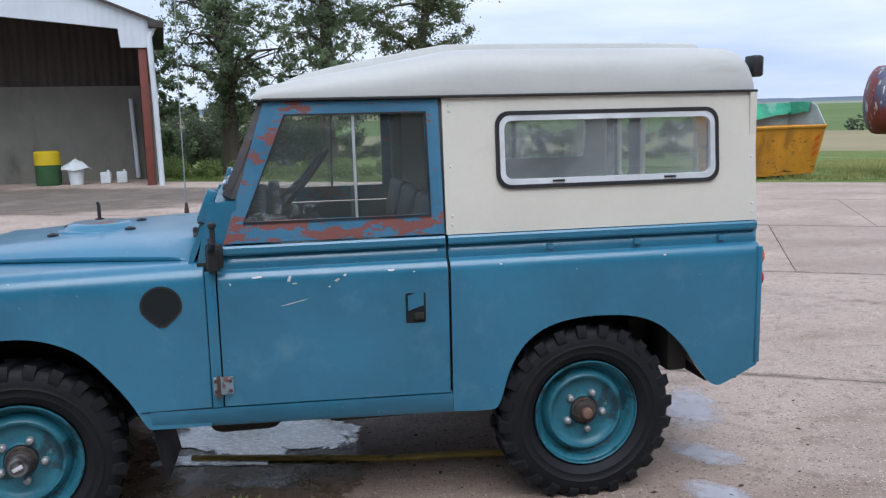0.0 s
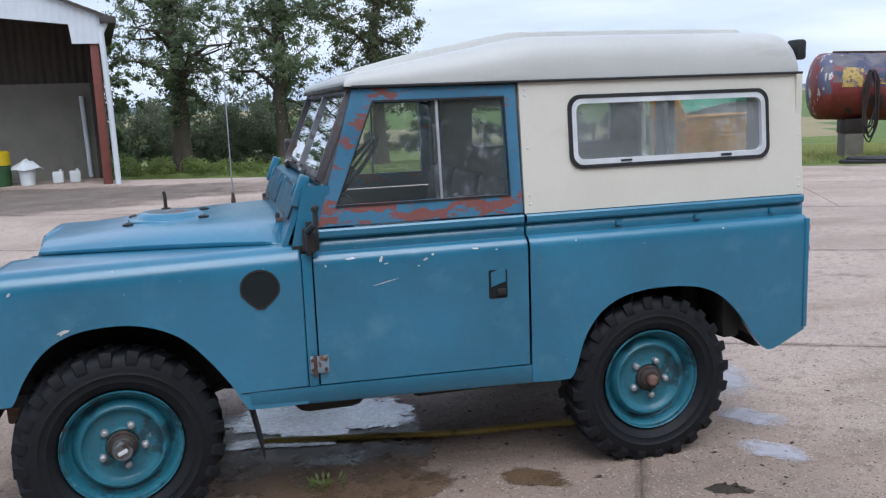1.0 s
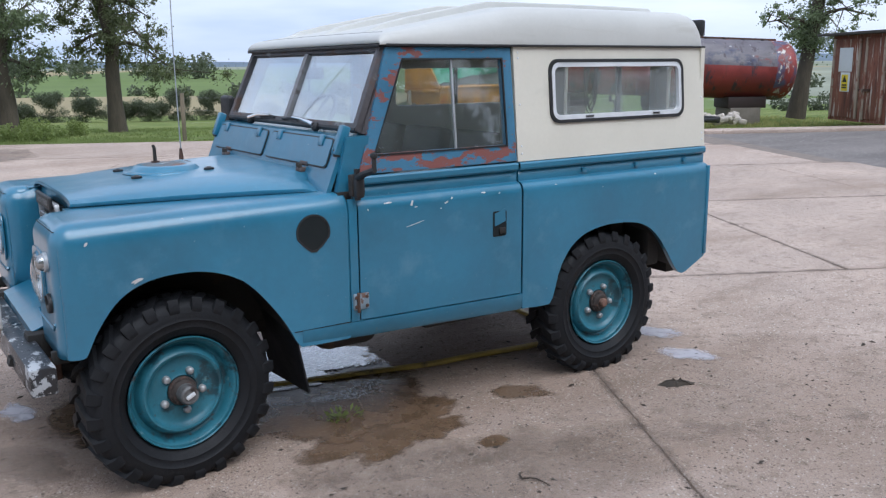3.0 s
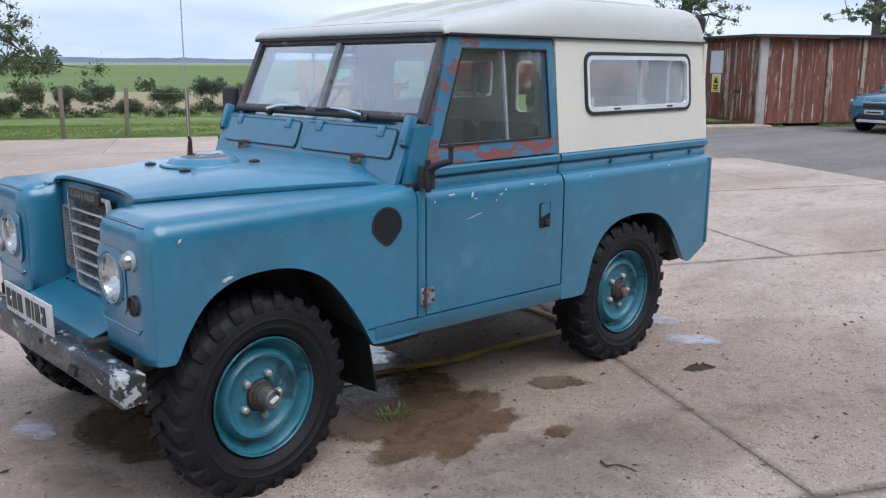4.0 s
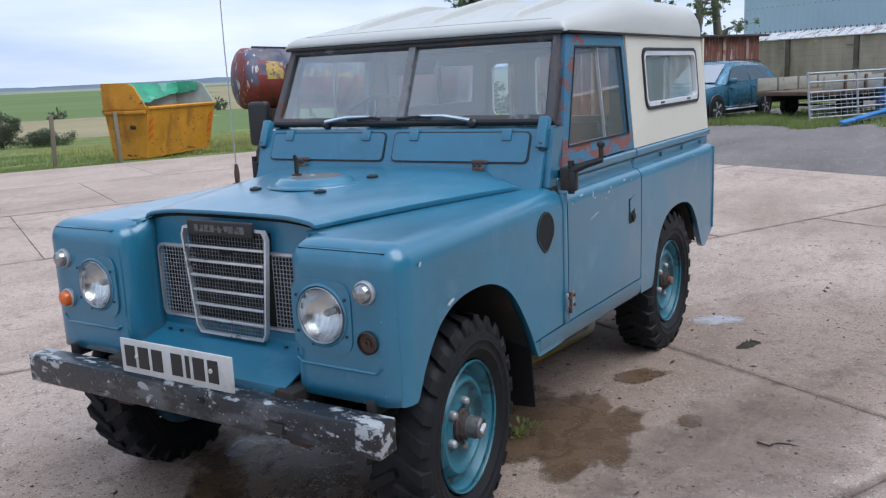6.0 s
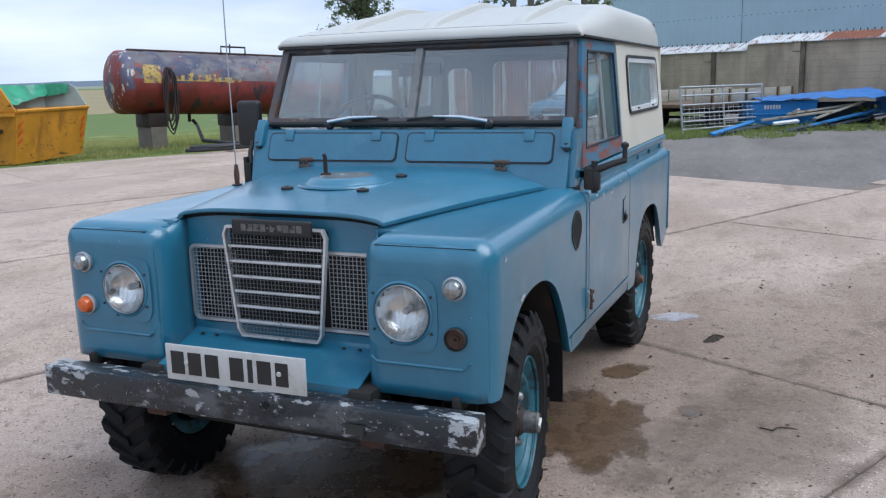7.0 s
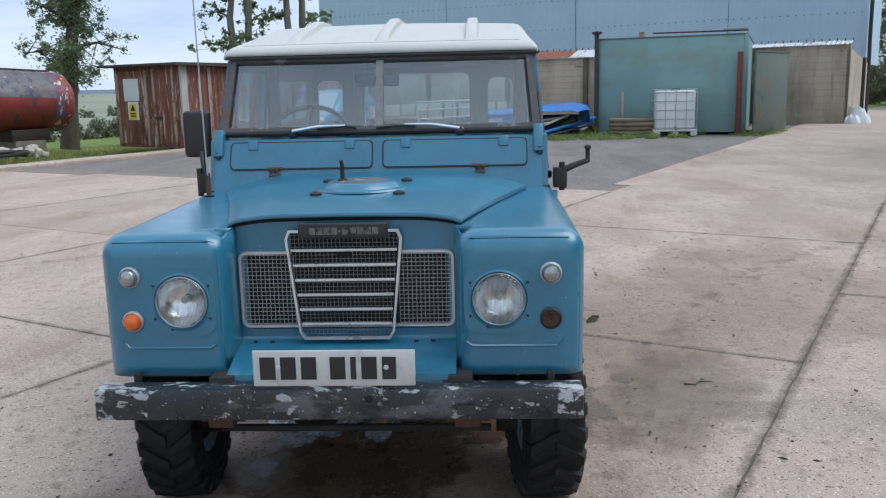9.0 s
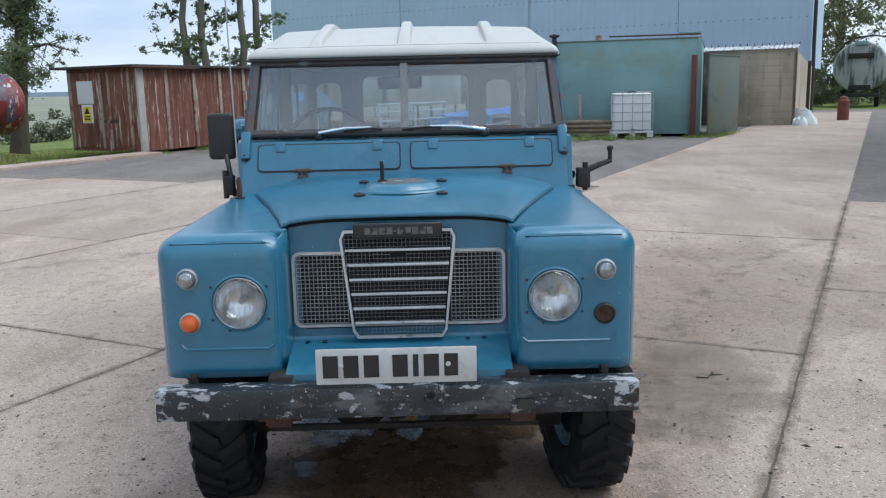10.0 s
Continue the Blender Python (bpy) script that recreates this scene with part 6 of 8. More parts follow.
tufts("heap_weeds", 2500, 15.0, 21, 9.0, 13.5, 0.20, 7, "weeds round the trailer and timber")

# fence
M_POST = surface("weathered_post", (0.20, 0.165, 0.115), 0.9, vary=0.25, scale=6, bump=0.5, stretch=(1, 1, 0.2))
fence = thing("field_fence", "weathered wooden post and wire fence", "fence")
for k in range(5):
    p = at(1.73 - 1.385 * k, 17.25)
    part("post", box(-0.045, 0.045, -0.045, 0.045, -0.2, 1.06, 0.01, m=pose(p.x, p.y, 0, (k % 3 - 1) * 2, (k % 2) * 2, YAW)), M_POST, fence)
for z in (0.35, 0.65, 0.95):
    part("wire", tube([at(-3.94, 17.25, z), at(-1, 17.25, z - 0.03), at(1.7, 17.25, z)], 0.0016, 4), M_GALV, fence)

# ---- rusty shed ----
M_RUSTSHEET = surface("rusty_sheet_iron", (0.21, 0.082, 0.054), 0.9, vary=0.3, scale=1.5, fine=20, bump=0.4, bump_scale=40, stretch=(3, 3, 0.6),
                      patches=[((0.09, 0.035, 0.028), 2.0, 0.50, 0.70, (3, 3, 0.5)), ((0.40, 0.30, 0.23), 3.2, 0.565, 0.68, (4, 4, 0.45)), ((0.50, 0.45, 0.40), 2.6, 0.60, 0.64, (5, 5, 0.35)), ((0.13, 0.05, 0.04), 6.0, 0.60, 0.68, (3, 3, 0.6))])
M_BATTEN = surface("faded_batten", (0.36, 0.29, 0.23), 0.9, vary=0.2, scale=5, bump=0.4, stretch=(1, 1, 0.3), patches=[((0.24, 0.10, 0.07), 4.0, 0.52, 0.62)])
M_TARROOF = surface("dark_tar_roof", (0.06, 0.055, 0.05), 0.9, vary=0.3, scale=3, bump=0.4)
shed = thing("rusty_shed", "long rusty corrugated iron shed with faded battens", "shed", m=yard(13.85, 16.1))
L_SH, D_SH, H_SH = 8.3, 2.75, 2.36


def corrugated(x0, x1, z0, z1, pitch, depth, place):
    rows = []
    n = max(2, int((x1 - x0) / pitch * 4))
    for k in range(n + 1):
        x = x0 + (x1 - x0) * k / n
        d = depth * (0.5 + 0.5 * math.sin(2 * math.pi * (x - x0) / pitch))
        rows.append([place(x, z0, d), place(x, (z0 + z1) / 2, d), place(x, z1, d)])
    return sheet(rows)


part("front_wall", corrugated(0, L_SH, 0.05, H_SH, 0.15, 0.016, lambda a, b, d: (a, -d, b)), M_RUSTSHEET, shed)
part("back_wall", corrugated(0, L_SH, 0.05, H_SH, 0.15, 0.016, lambda a, b, d: (a, D_SH + d, b)), M_RUSTSHEET, shed)
part("far_end_wall", corrugated(0, D_SH, 0.05, H_SH, 0.15, 0.016, lambda a, b, d: (L_SH + d, a, b)), M_RUSTSHEET, shed)
part("door_end_wall", corrugated(0, D_SH, 0.05, H_SH, 0.12, 0.010, lambda a, b, d: (-d, a, b)), M_RUSTSHEET, shed)
part("roof", box(-0.35, L_SH + 0.3, -0.2, D_SH + 0.3, H_SH - 0.01, H_SH + 0.06, 0.01), M_TARROOF, shed)
part("sagging_roof_edge", box(-0.42, 2.2, -0.24, -0.16, H_SH - 0.03, H_SH + 0.02, 0.005, m=pose(0, 0, 0, 0, 0.6, 0)), M_RUST, shed)
for x in (1.02, 2.15, 3.28, 4.40, 5.5, 6.6, 7.7):
    part("batten", box(x - 0.06, x + 0.06, -0.05, -0.017, 0.05, H_SH - 0.02, 0.004), M_BATTEN, shed)
part("corner_post", box(-0.07, 0.16, -0.06, 0.02, 0.0, H_SH - 0.02, 0.006), surface("grey_post", (0.42, 0.40, 0.37), 0.85, vary=0.15, scale=5, bump=0.3), shed)
for y in (0.32, 1.10, 1.42, 2.62):
    part("door_batten", box(-0.055, -0.011, y - 0.045, y + 0.045, 0.12, H_SH - 0.1, 0.004), M_BATTEN, shed)
for y0, y1 in ((0.37, 1.06), (1.46, 2.58)):
    part("door", box(-0.035, -0.012, y0, y1, 0.15, H_SH - 0.12, 0.004), M_RUSTSHEET, shed)
part("hasp", box(-0.08, -0.05, 0.80, 1.30, 0.86, 0.93, 0.006), M_RUST, shed)
part("padlock", box(-0.10, -0.07, 1.10, 1.20, 0.80, 0.92, 0.01), M_BATTEN, shed)
M_SIGNW = surface("white_board", (0.66, 0.69, 0.72), 0.6, vary=0.06, scale=3, bump=0.05)
M_SIGNY = surface("yellow_sign", (0.72, 0.55, 0.03), 0.5, vary=0.08, scale=3, bump=0.05)
sg = tagged(new("notice_board", mesh_of("notice_board", box(-0.045, -0.036, 1.72, 2.35, 1.38, 2.02, 0.002), M_SIGNW)), "white notice board on the shed door", "sign")
sg.matrix_basis = yard(13.85, 16.1)
sg2 = thing("warning_sign", "white and yellow warning sign on the shed door", "sign", m=yard(13.85, 16.1))
part("board", box(-0.046, -0.036, 1.78, 2.22, 0.84, 1.36, 0.002), M_SIGNW, sg2)
part("yellow_field", box(-0.049, -0.045, 1.86, 2.16, 0.86, 1.30, 0.001), M_SIGNY, sg2)
part("triangle", extrude_poly([(1.90, 1.10), (2.12, 1.10), (2.01, 1.28)], lambda a, b, d: (-0.049 - d, a, b), 0.003), M_BLACK, sg2, smooth=0)
part("text_bar", box(-0.052, -0.048, 1.90, 2.12, 0.93, 0.97), M_BLACK, sg2, smooth=0)
part("text_bar", box(-0.052, -0.048, 1.90, 2.12, 1.00, 1.04), M_BLACK, sg2, smooth=0)

# ---- kerb strip by the tank ----
bm = box(0, 7.2, 0, 0.75, -0.05, 0.05, 0.012)
kb = solo("kerb_strip", bm, M_CONC, "low concrete kerb strip beside the grass", "kerb", kind="structure")
kb.matrix_basis = yard(6.6, 15.35)

# ---- fuel tank ----
M_TANK = surface("faded_tank_paint", (0.235, 0.038, 0.034), 0.5, vary=0.3, scale=1.6, bump=0.4, bump_scale=30,
                 patches=[((0.16, 0.036, 0.036), 1.1, 0.50, 0.66, (0.6, 1, 1.8)), ((0.045, 0.034, 0.045), 1.7, 0.56, 0.63, (1.8, 1, 0.8)), ((0.34, 0.16, 0.13), 8.0, 0.68, 0.72), ((0.11, 0.04, 0.032), 2.5, 0.57, 0.75, (2.5, 1, 0.4))])
M_TANKTOP = surface("faded_blue_band", (0.125, 0.112, 0.128), 0.6, vary=0.3, scale=1.5, bump=0.4, bump_scale=30,
                    patches=[((0.20, 0.185, 0.19), 1.1, 0.46, 0.66, (0.4, 1, 1.4)), ((0.045, 0.055, 0.105), 1.2, 0.50, 0.60, (0.7, 1, 1)), ((0.20, 0.055, 0.05), 1.5, 0.57, 0.65, (0.7, 1, 1.3)), ((0.06, 0.045, 0.055), 3.6, 0.57, 0.66, (1.6, 1, 0.6)), ((0.40, 0.40, 0.42), 7.0, 0.66, 0.69)])
M_TANKEND = surface("flaking_tank_end", (0.26, 0.045, 0.040), 0.55, vary=0.3, scale=2, bump=0.4, bump_scale=30,
                    patches=[((0.085, 0.09, 0.15), 1.5, 0.48, 0.54, (1, 1.4, 0.5)), ((0.12, 0.12, 0.14), 1.9, 0.56, 0.62, (1, 1.3, 0.5)), ((0.50, 0.47, 0.43), 4.0, 0.58, 0.61, (1.6, 1.6, 0.6))])
M_YEL = surface("faded_yellow", (0.46, 0.31, 0.07), 0.6, vary=0.25, scale=4, bump=0.3, patches=[((0.13, 0.07, 0.07), 7.0, 0.53, 0.58), ((0.10, 0.10, 0.15), 11.0, 0.58, 0.64)])
T_R, T_L = 0.90, 7.60
TANK_D = Vector((math.cos(radians(-29.9)), math.sin(radians(-29.9)), 0))
TANK_O = Vector((15.32, 16.62, 0)) + TANK_D * 0.22
tank = thing("fuel_storage_tank", "large fuel tank in faded red and blue on concrete piers", "tank", m=pose(TANK_O.x, TANK_O.y, 1.715, 0, 0, -29.9) @ pose(0, 0, 0, 0, 2.4, 0))
body = bmesh.new()
profile = [(0.0, -0.22), (0.33, -0.19), (0.62, -0.12), (0.78, -0.04), (0.875, 0.06), (T_R, 0.16)] + [(T_R, T_L * k / 24) for k in range(1, 24)] + [(T_R, T_L - 0.16), (0.875, T_L - 0.06), (0.78, T_L + 0.04), (0.62, T_L + 0.12), (0.33, T_L + 0.19), (0.0, T_L + 0.22)]
lathe(profile, 56, body, m=pose(0, 0, 0, 0, 0, -90))
body.normal_update()
for f in body.faces:
    c = f.calc_center_median()
    wob = 0.12 * noise.noise((c.x * 0.9, 0, 0.3))
    f.material_index = 2 if c.x > T_L - 0.55 or c.x < 0.42 + 0.9 * wob else 1 if c.z > 0.10 + wob else 0
part("shell", body, [M_TANK, M_TANKTOP, M_TANKEND], tank)
# a painted shield, a rule and worn letters above it, none of them readable
LETTERS = ((0.55, 0.50, -1, 33), (1.30, 1.95, 3.5, 6), (1.42, 0.12, 6, 13), (1.62, 0.10, 6, 15), (1.84, 0.12, 6, 17), (1.92, 0.08, 12, 19), (2.14, 0.10, 6, 15), (2.36, 0.16, 6, 16), (2.62, 0.06, 6, 18), (2.74, 0.10, 6, 11), (2.95, 0.24, 2, 12), (3.35, 0.10, 4, 10))
for x, w, a0, a1 in LETTERS:
    rows = []
    for k in range(7):
        a = radians(lerp(a0, a1, k / 6))
        rows.append([(x + w * j / 6 + 0.015 * math.sin(k * 2.1 + x * 7), -(T_R + 0.004) * math.cos(a), (T_R + 0.004) * math.sin(a)) for j in range(7)])
    part("painted_patch", sheet(rows), M_YEL, tank, "faded yellow painted lettering, unreadable")
M_OLDHOSE = surface("perished_hose", (0.035, 0.022, 0.020), 0.7, vary=0.3, scale=6, bump=0.3)
part("top_rail", box(0.4, 7.2, -0.10, 0.10, T_R - 0.01, T_R + 0.05, 0.01), M_RUST, tank)
for k in range(11):
    part("rail_bracket", box(0.7 + 0.6 * k, 0.76 + 0.6 * k, -0.2, -0.1, T_R - 0.06, T_R + 0.02, 0.004), M_UNDER, tank)
part("hand_rail", tube([(3.15, -0.2, T_R - 0.05), (3.15, -0.2, T_R + 0.22), (3.93, -0.2, T_R + 0.22), (3.93, -0.2, T_R - 0.05)], 0.03, 8), M_BLACK, tank)
part("vent_pipe", tube([(3.5, -0.05, T_R - 0.02), (3.5, -0.05, T_R + 0.32)], 0.02, 6), M_BLACK, tank)
rr = random.Random(9)
for k in range(6):
    x0, w, ln = 1.25 + rr.uniform(-0.07, 0.07), rr.uniform(0.13, 0.24), rr.uniform(1.4, 2.05)
    pts = []
    for j in range(25):
        a = 2 * math.pi * j / 24
        z = 0.42 - ln * (0.5 - 0.5 * math.cos(a))
        pts.append((x0 + w * math.sin(a) + 0.02 * math.sin(5 * a + k), -(math.sqrt(T_R ** 2 - min(0.6, z ** 2)) if z > 0 else T_R) - 0.05 - 0.015 * k, z))
    part("hose_coil", tube(pts, 0.020, 7), M_OLDHOSE, tank, "coiled black hose hung on the tank's side")
part("drain_valve", tube([(2.12, -0.1, -T_R), (2.12, -0.12, -T_R - 0.22)], 0.05, 10), M_UNDER, tank)
part("drain_valve", tube([(4.75, -0.1, -T_R), (4.75, -0.12, -T_R - 0.16)], 0.07, 10), M_UNDER, tank)
M_PIER = surface("grey_pier", (0.20, 0.175, 0.145), 0.9, vary=0.2, scale=3, bump=0.5, bump_scale=40)
for s_, z, w in ((1.18, 0.42, 0.23), (3.85, 0.34, 0.34), (6.4, 0.30, 0.48)):
    q = Vector((15.32, 16.62, 0)) + TANK_D * s_
    p = thing("tank_pier", "weathered concrete pier under the fuel tank", "pier", "tank piers", pose(q.x, q.y, 0, 0, 0, -29.9))
    part("pier_block", box(-w, w, -0.60, 0.60, -0.5, z, 0.02), M_PIER, p)
    part("saddle", box(-w * 1.15, w * 1.35, -0.58, 0.58, z - 0.01, 0.86 - 0.036 * s_, 0.02), M_OLDHOSE, p)
q = TANK_O + TANK_D * 2.12
bm = tube([(q.x, q.y - 0.12, 0.55), (q.x - 0.05, q.y - 0.3, 0.40), at(7.3, 18.6, 0.12), at(7.6, 17.6, 0.06), at(8.4, 16.9, 0.06)], 0.05, 8)
solo("tank_hose", bm, M_BLACK, "black delivery hose hanging from the tank", "hose")
bm = tube([at(6.55 + 0.95 * math.cos(a) * (1 - 0.01 * k), 15.95 + 0.36 * math.sin(a), 0.05 + 0.004 * k) for k, a in enumerate([j * 0.45 for j in range(30)])], 0.045, 8)
solo("loose_hose", bm, M_BLACK, "heap of black hose lying on the concrete", "hose")
bm = tube([at(9.3 + 0.85 * math.cos(a), 17.9 + 0.4 * math.sin(a), 0.10 + 0.006 * k) for k, a in enumerate([j * 0.45 for j in range(26)])], 0.05, 8)
solo("loose_hose", bm, M_BLACK, "heap of black hose by the tank", "hose")
rr = random.Random(14)
M_RUBBLE = surface("pale_rubble", (0.46, 0.41, 0.36), 0.9, vary=0.2, scale=4, bump=0.5, per_object=0.25)
for k in range(22):
    p = at(10.6 + rr.gauss(0, 0.45), 18.9 + rr.gauss(0, 0.25), 0.0)
    s_ = rr.uniform(0.08, 0.17)
    b = solo("rubble_stone", box(-s_, s_, -s_ * 0.8, s_ * 0.8, -s_ * 0.5, s_ * 0.6, s_ * 0.3), M_RUBBLE, "pale lump of stone in a low rubble heap", "stone", "rubble stones")
    b.matrix_basis = pose(p.x, p.y, rr.uniform(0.02, 0.20), rr.uniform(-25, 25), rr.uniform(-25, 25), rr.uniform(0, 360))

# ---- skip ----
M_SKIP = surface("skip_yellow", (0.60, 0.255, 0.022), 0.5, vary=0.2, scale=2, bump=0.3, bump_scale=30,
                 patches=[((0.16, 0.08, 0.035), 3.0, 0.62, 0.70, (1, 1, 2)), ((0.46, 0.20, 0.025), 1.6, 0.52, 0.72), ((0.06, 0.04, 0.025), 2.4, 0.62, 0.68, (0.45, 1, 2.6)), ((0.09, 0.05, 0.03), 9.0, 0.62, 0.68, (0.6, 1, 2)), ((0.30, 0.12, 0.02), 1.2, 0.56, 0.70, (1.4, 1, 0.5))])
M_HAZARD = surface("hazard_orange", (0.62, 0.11, 0.012), 0.5, vary=0.2, scale=6, bump=0.1, patches=[((0.45, 0.22, 0.03), 9.0, 0.58, 0.64)])
M_NET = surface("green_netting", (0.045, 0.33, 0.19), 0.7, vary=0.25, scale=2, bump=0.6, bump_scale=14, bump_dist=0.02, patches=[((0.22, 0.42, 0.34), 1.2, 0.50, 0.62), ((0.02, 0.24, 0.12), 3.0, 0.58, 0.66)])
M_SKIPIN = surface("skip_inside", (0.36, 0.43, 0.41), 0.7, vary=0.2, scale=2, bump=0.3)
skip = thing("builders_skip", "large dented orange-yellow skip with green netting", "skip", m=pose(10.47, 14.66, -0.15, 0, 0, 17.6))
# long side along x, short ends along y
lo = [(0.05, 0.20), (3.1, 0.20), (3.1, 1.08), (0.05, 1.08)]
hi = [(0.0, 0.0), (3.27, 0.0), (3.27, 1.18), (0.0, 1.18)]
bm = bmesh.new()
low = [bm.verts.new((x, y, 0.04)) for x, y in lo]
mid = [bm.verts.new((x, y, 1.24)) for x, y in hi]
bm.faces.new(low)
for k in range(4):
    bm.faces.new((low[k], low[(k + 1) % 4], mid[(k + 1) % 4], mid[k]))
part("tub", solid(bm, 0.05), M_SKIP, skip)
for k in range(4):
    part("rim", tube([Vector((*hi[k], 1.24)), Vector((*hi[(k + 1) % 4], 1.24))], 0.045, 6), M_SKIP, skip)
G_END = [(0.0, 1.24), (1.18, 1.24), (1.17, 1.86), (0.46, 1.84), (0.30, 1.76)]
part("end_gable", extrude_poly(G_END, lambda a, b, d: (d - 0.04, a, b), 0.05), M_SKIP, skip)
part("end_gable", extrude_poly(G_END, lambda a, b, d: (3.24 + d, a, b), 0.04), M_SKIPIN, skip)
part("back_board", extrude_poly([(0.0, 1.24), (3.27, 1.24), (3.25, 1.84), (0.02, 1.80)], lambda a, b, d: (a, 1.15 + d, b), 0.04), M_SKIPIN, skip)
rows = []
for j in range(8):
    f = j / 7
    rows.append([(0.03 + 3.18 * i / 18, 1.06 - (0.58 * f * (1 - i / 18) + 0.05 * f) + 0.03 * noise.noise((i * 0.5, j * 0.5, 2)),
                  lerp(1.83 + 0.03 * noise.noise((i * 0.4, 0, 7)), lerp(1.26, 1.60, i / 18) + 0.08 * noise.noise((i * 0.7, 0, 3)), f) - 0.10 * math.sin(math.pi * f) * (1 - i / 18)) for i in range(19)])
part("netting", sheet(rows), M_NET, skip, "green netting thrown over the skip")
rows = [[(3.20 - 0.05 * f + 0.02 * noise.noise((j * 0.6, f * 3, 5)), lerp(0.44, 1.10, j / 8), lerp(1.86, 1.52 + 0.05 * noise.noise((j * 0.8, 0, 9)) + 0.10 * (1 - j / 8), f)) for j in range(9)] for f in (0, 0.25, 0.5, 0.75, 1)]
part("netting", sheet(rows), M_NET, skip, "green netting over the skip's end")
for x0 in (0.10, 2.92):
    for k in range(3):
        z0 = 0.46 + 0.19 * k
        q = [(x0, z0), (x0 + 0.17, z0 + 0.10), (x0 + 0.17, z0 + 0.20), (x0, z0 + 0.10)]
        part("hazard_stripe", extrude_poly(q, lambda a, b, d: (a, 0.20 * (1.24 - b) / 1.2 - 0.012 - d, b), 0.004), M_HAZARD, skip, "orange hazard mark", 0)
part("end_ridge", box(-0.09, -0.03, 0.02, 1.16, 1.12, 1.20, 0.01), M_SKIP, skip)
for y in (0.40, 0.85):
    part("lifting_lug", tube([(-0.02, y, 0.8), (-0.12, y, 0.8)], 0.05, 10), M_UNDER, skip)

# ---- barn with an open front ----
M_CLADW = surface("white_cladding", (0.58, 0.62, 0.65), 0.6, vary=0.08, scale=1, bump=0.1)
M_BLOCK = surface("barn_blockwork", (0.205, 0.195, 0.165), 0.9, vary=0.14, scale=1.5, bump=0.4, bump_scale=40, patches=[((0.11, 0.10, 0.085), 1.2, 0.56, 0.74, (1, 1, 0.4))])
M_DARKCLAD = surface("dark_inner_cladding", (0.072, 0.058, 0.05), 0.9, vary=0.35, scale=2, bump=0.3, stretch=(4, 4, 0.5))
M_REDPOST = surface("red_oxide_post", (0.17, 0.05, 0.035), 0.7, vary=0.25, scale=3, bump=0.3)
barn = thing("open_barn", "open-fronted farm barn with pale cladding and grey block wall", "barn", m=pose(-3.12, 18.4, 0, 0, 0, 7))
# local: x = u (to the right), front face at y = 0, inside goes back in y
FW = 9.2
ROOF_Z = lambda x: 4.06 - 0.40 * (max(x, -FW - x) - 0.12)
part("block_wall", box(-FW, 0.0, 2.6, 2.75, 0.0, 2.55), M_BLOCK, barn)
part("side_block_wall", box(-0.15, 0.0, 0.1, 6.0, 0.0, 2.55), M_BLOCK, barn)
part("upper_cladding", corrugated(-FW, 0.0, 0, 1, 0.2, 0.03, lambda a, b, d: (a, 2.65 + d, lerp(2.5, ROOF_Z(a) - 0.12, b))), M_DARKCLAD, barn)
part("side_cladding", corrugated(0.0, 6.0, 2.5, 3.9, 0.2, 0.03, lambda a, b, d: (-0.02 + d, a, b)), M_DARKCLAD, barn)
fas = corrugated(-FW, 0.12, 0, 1, 0.16, 0.02, lambda a, b, d: (a, -0.12 - d, lerp(3.36 if a > -0.62 else 3.80 - 0.10 * (max(a, -FW - a) + 0.6), ROOF_Z(a) - 0.06, b)))
part("gable_cladding", fas, M_CLADW, barn)
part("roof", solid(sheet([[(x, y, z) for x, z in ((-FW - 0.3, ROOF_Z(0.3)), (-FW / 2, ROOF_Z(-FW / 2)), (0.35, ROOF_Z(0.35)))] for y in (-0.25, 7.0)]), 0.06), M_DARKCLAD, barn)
part("gutter", box(0.05, 0.42, -0.3, 6.9, 3.82, 3.98, 0.02), M_TARROOF, barn)
part("corner_column", box(-0.22, -0.02, -0.08, 0.12, 0.0, 3.9, 0.01), M_REDPOST, barn)
part("down_pipe", tube([(0.18, -0.12, 3.85), (0.06, -0.14, 3.6), (0.10, -0.14, 2.0), (0.12, -0.14, 0.0)], 0.07, 12), M_CLADW, barn)
part("inner_pipe", tube([(-0.55, 2.45, 2.2), (-0.50, 2.45, 0.05)], 0.06, 10), M_CLADW, barn)
part("inner_column", box(-0.30, -0.16, 2.4, 2.58, 0.0, 4.0, 0.01), M_DARKCLAD, barn)
part("barn_floor", box(-FW, 0, 0.0, 2.6, -0.05, 0.003), M_CONC, barn)
part("far_wall", box(-FW - 0.1, -FW, 0, 6.0, 0, 3.9), M_BLOCK, barn)
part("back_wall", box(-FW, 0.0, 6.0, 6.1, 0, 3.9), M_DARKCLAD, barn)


def loose(name, u, v, label, category, turn_=0.0):
    return thing(name, label, category, m=pose(u, v, 0.004, 0, 0, turn_))


M_DRUM = surface("green_drum", (0.03, 0.09, 0.03), 0.5, vary=0.15, scale=4, bump=0.1)
M_YTUB = surface("yellow_tub", (0.62, 0.45, 0.01), 0.5, vary=0.1, scale=4, bump=0.1)
d = loose("plastic_drum", -5.95, 19.6, "green plastic drum with a yellow top", "drum")
part("drum_body", lathe([(0, 0), (0.30, 0), (0.31, 0.05), (0.31, 0.50), (0.29, 0.52)], 28, m=pose(0, 0, 0, 90, 0, 0)), M_DRUM, d)
part("drum_top", lathe([(0.29, 0.52), (0.32, 0.53), (0.32, 0.84), (0.27, 0.88), (0, 0.88)], 28, m=pose(0, 0, 0, 90, 0, 0)), M_YTUB, d)
M_WPLASTIC = surface("white_plastic", (0.62, 0.66, 0.66), 0.5, vary=0.1, scale=4, bump=0.1)
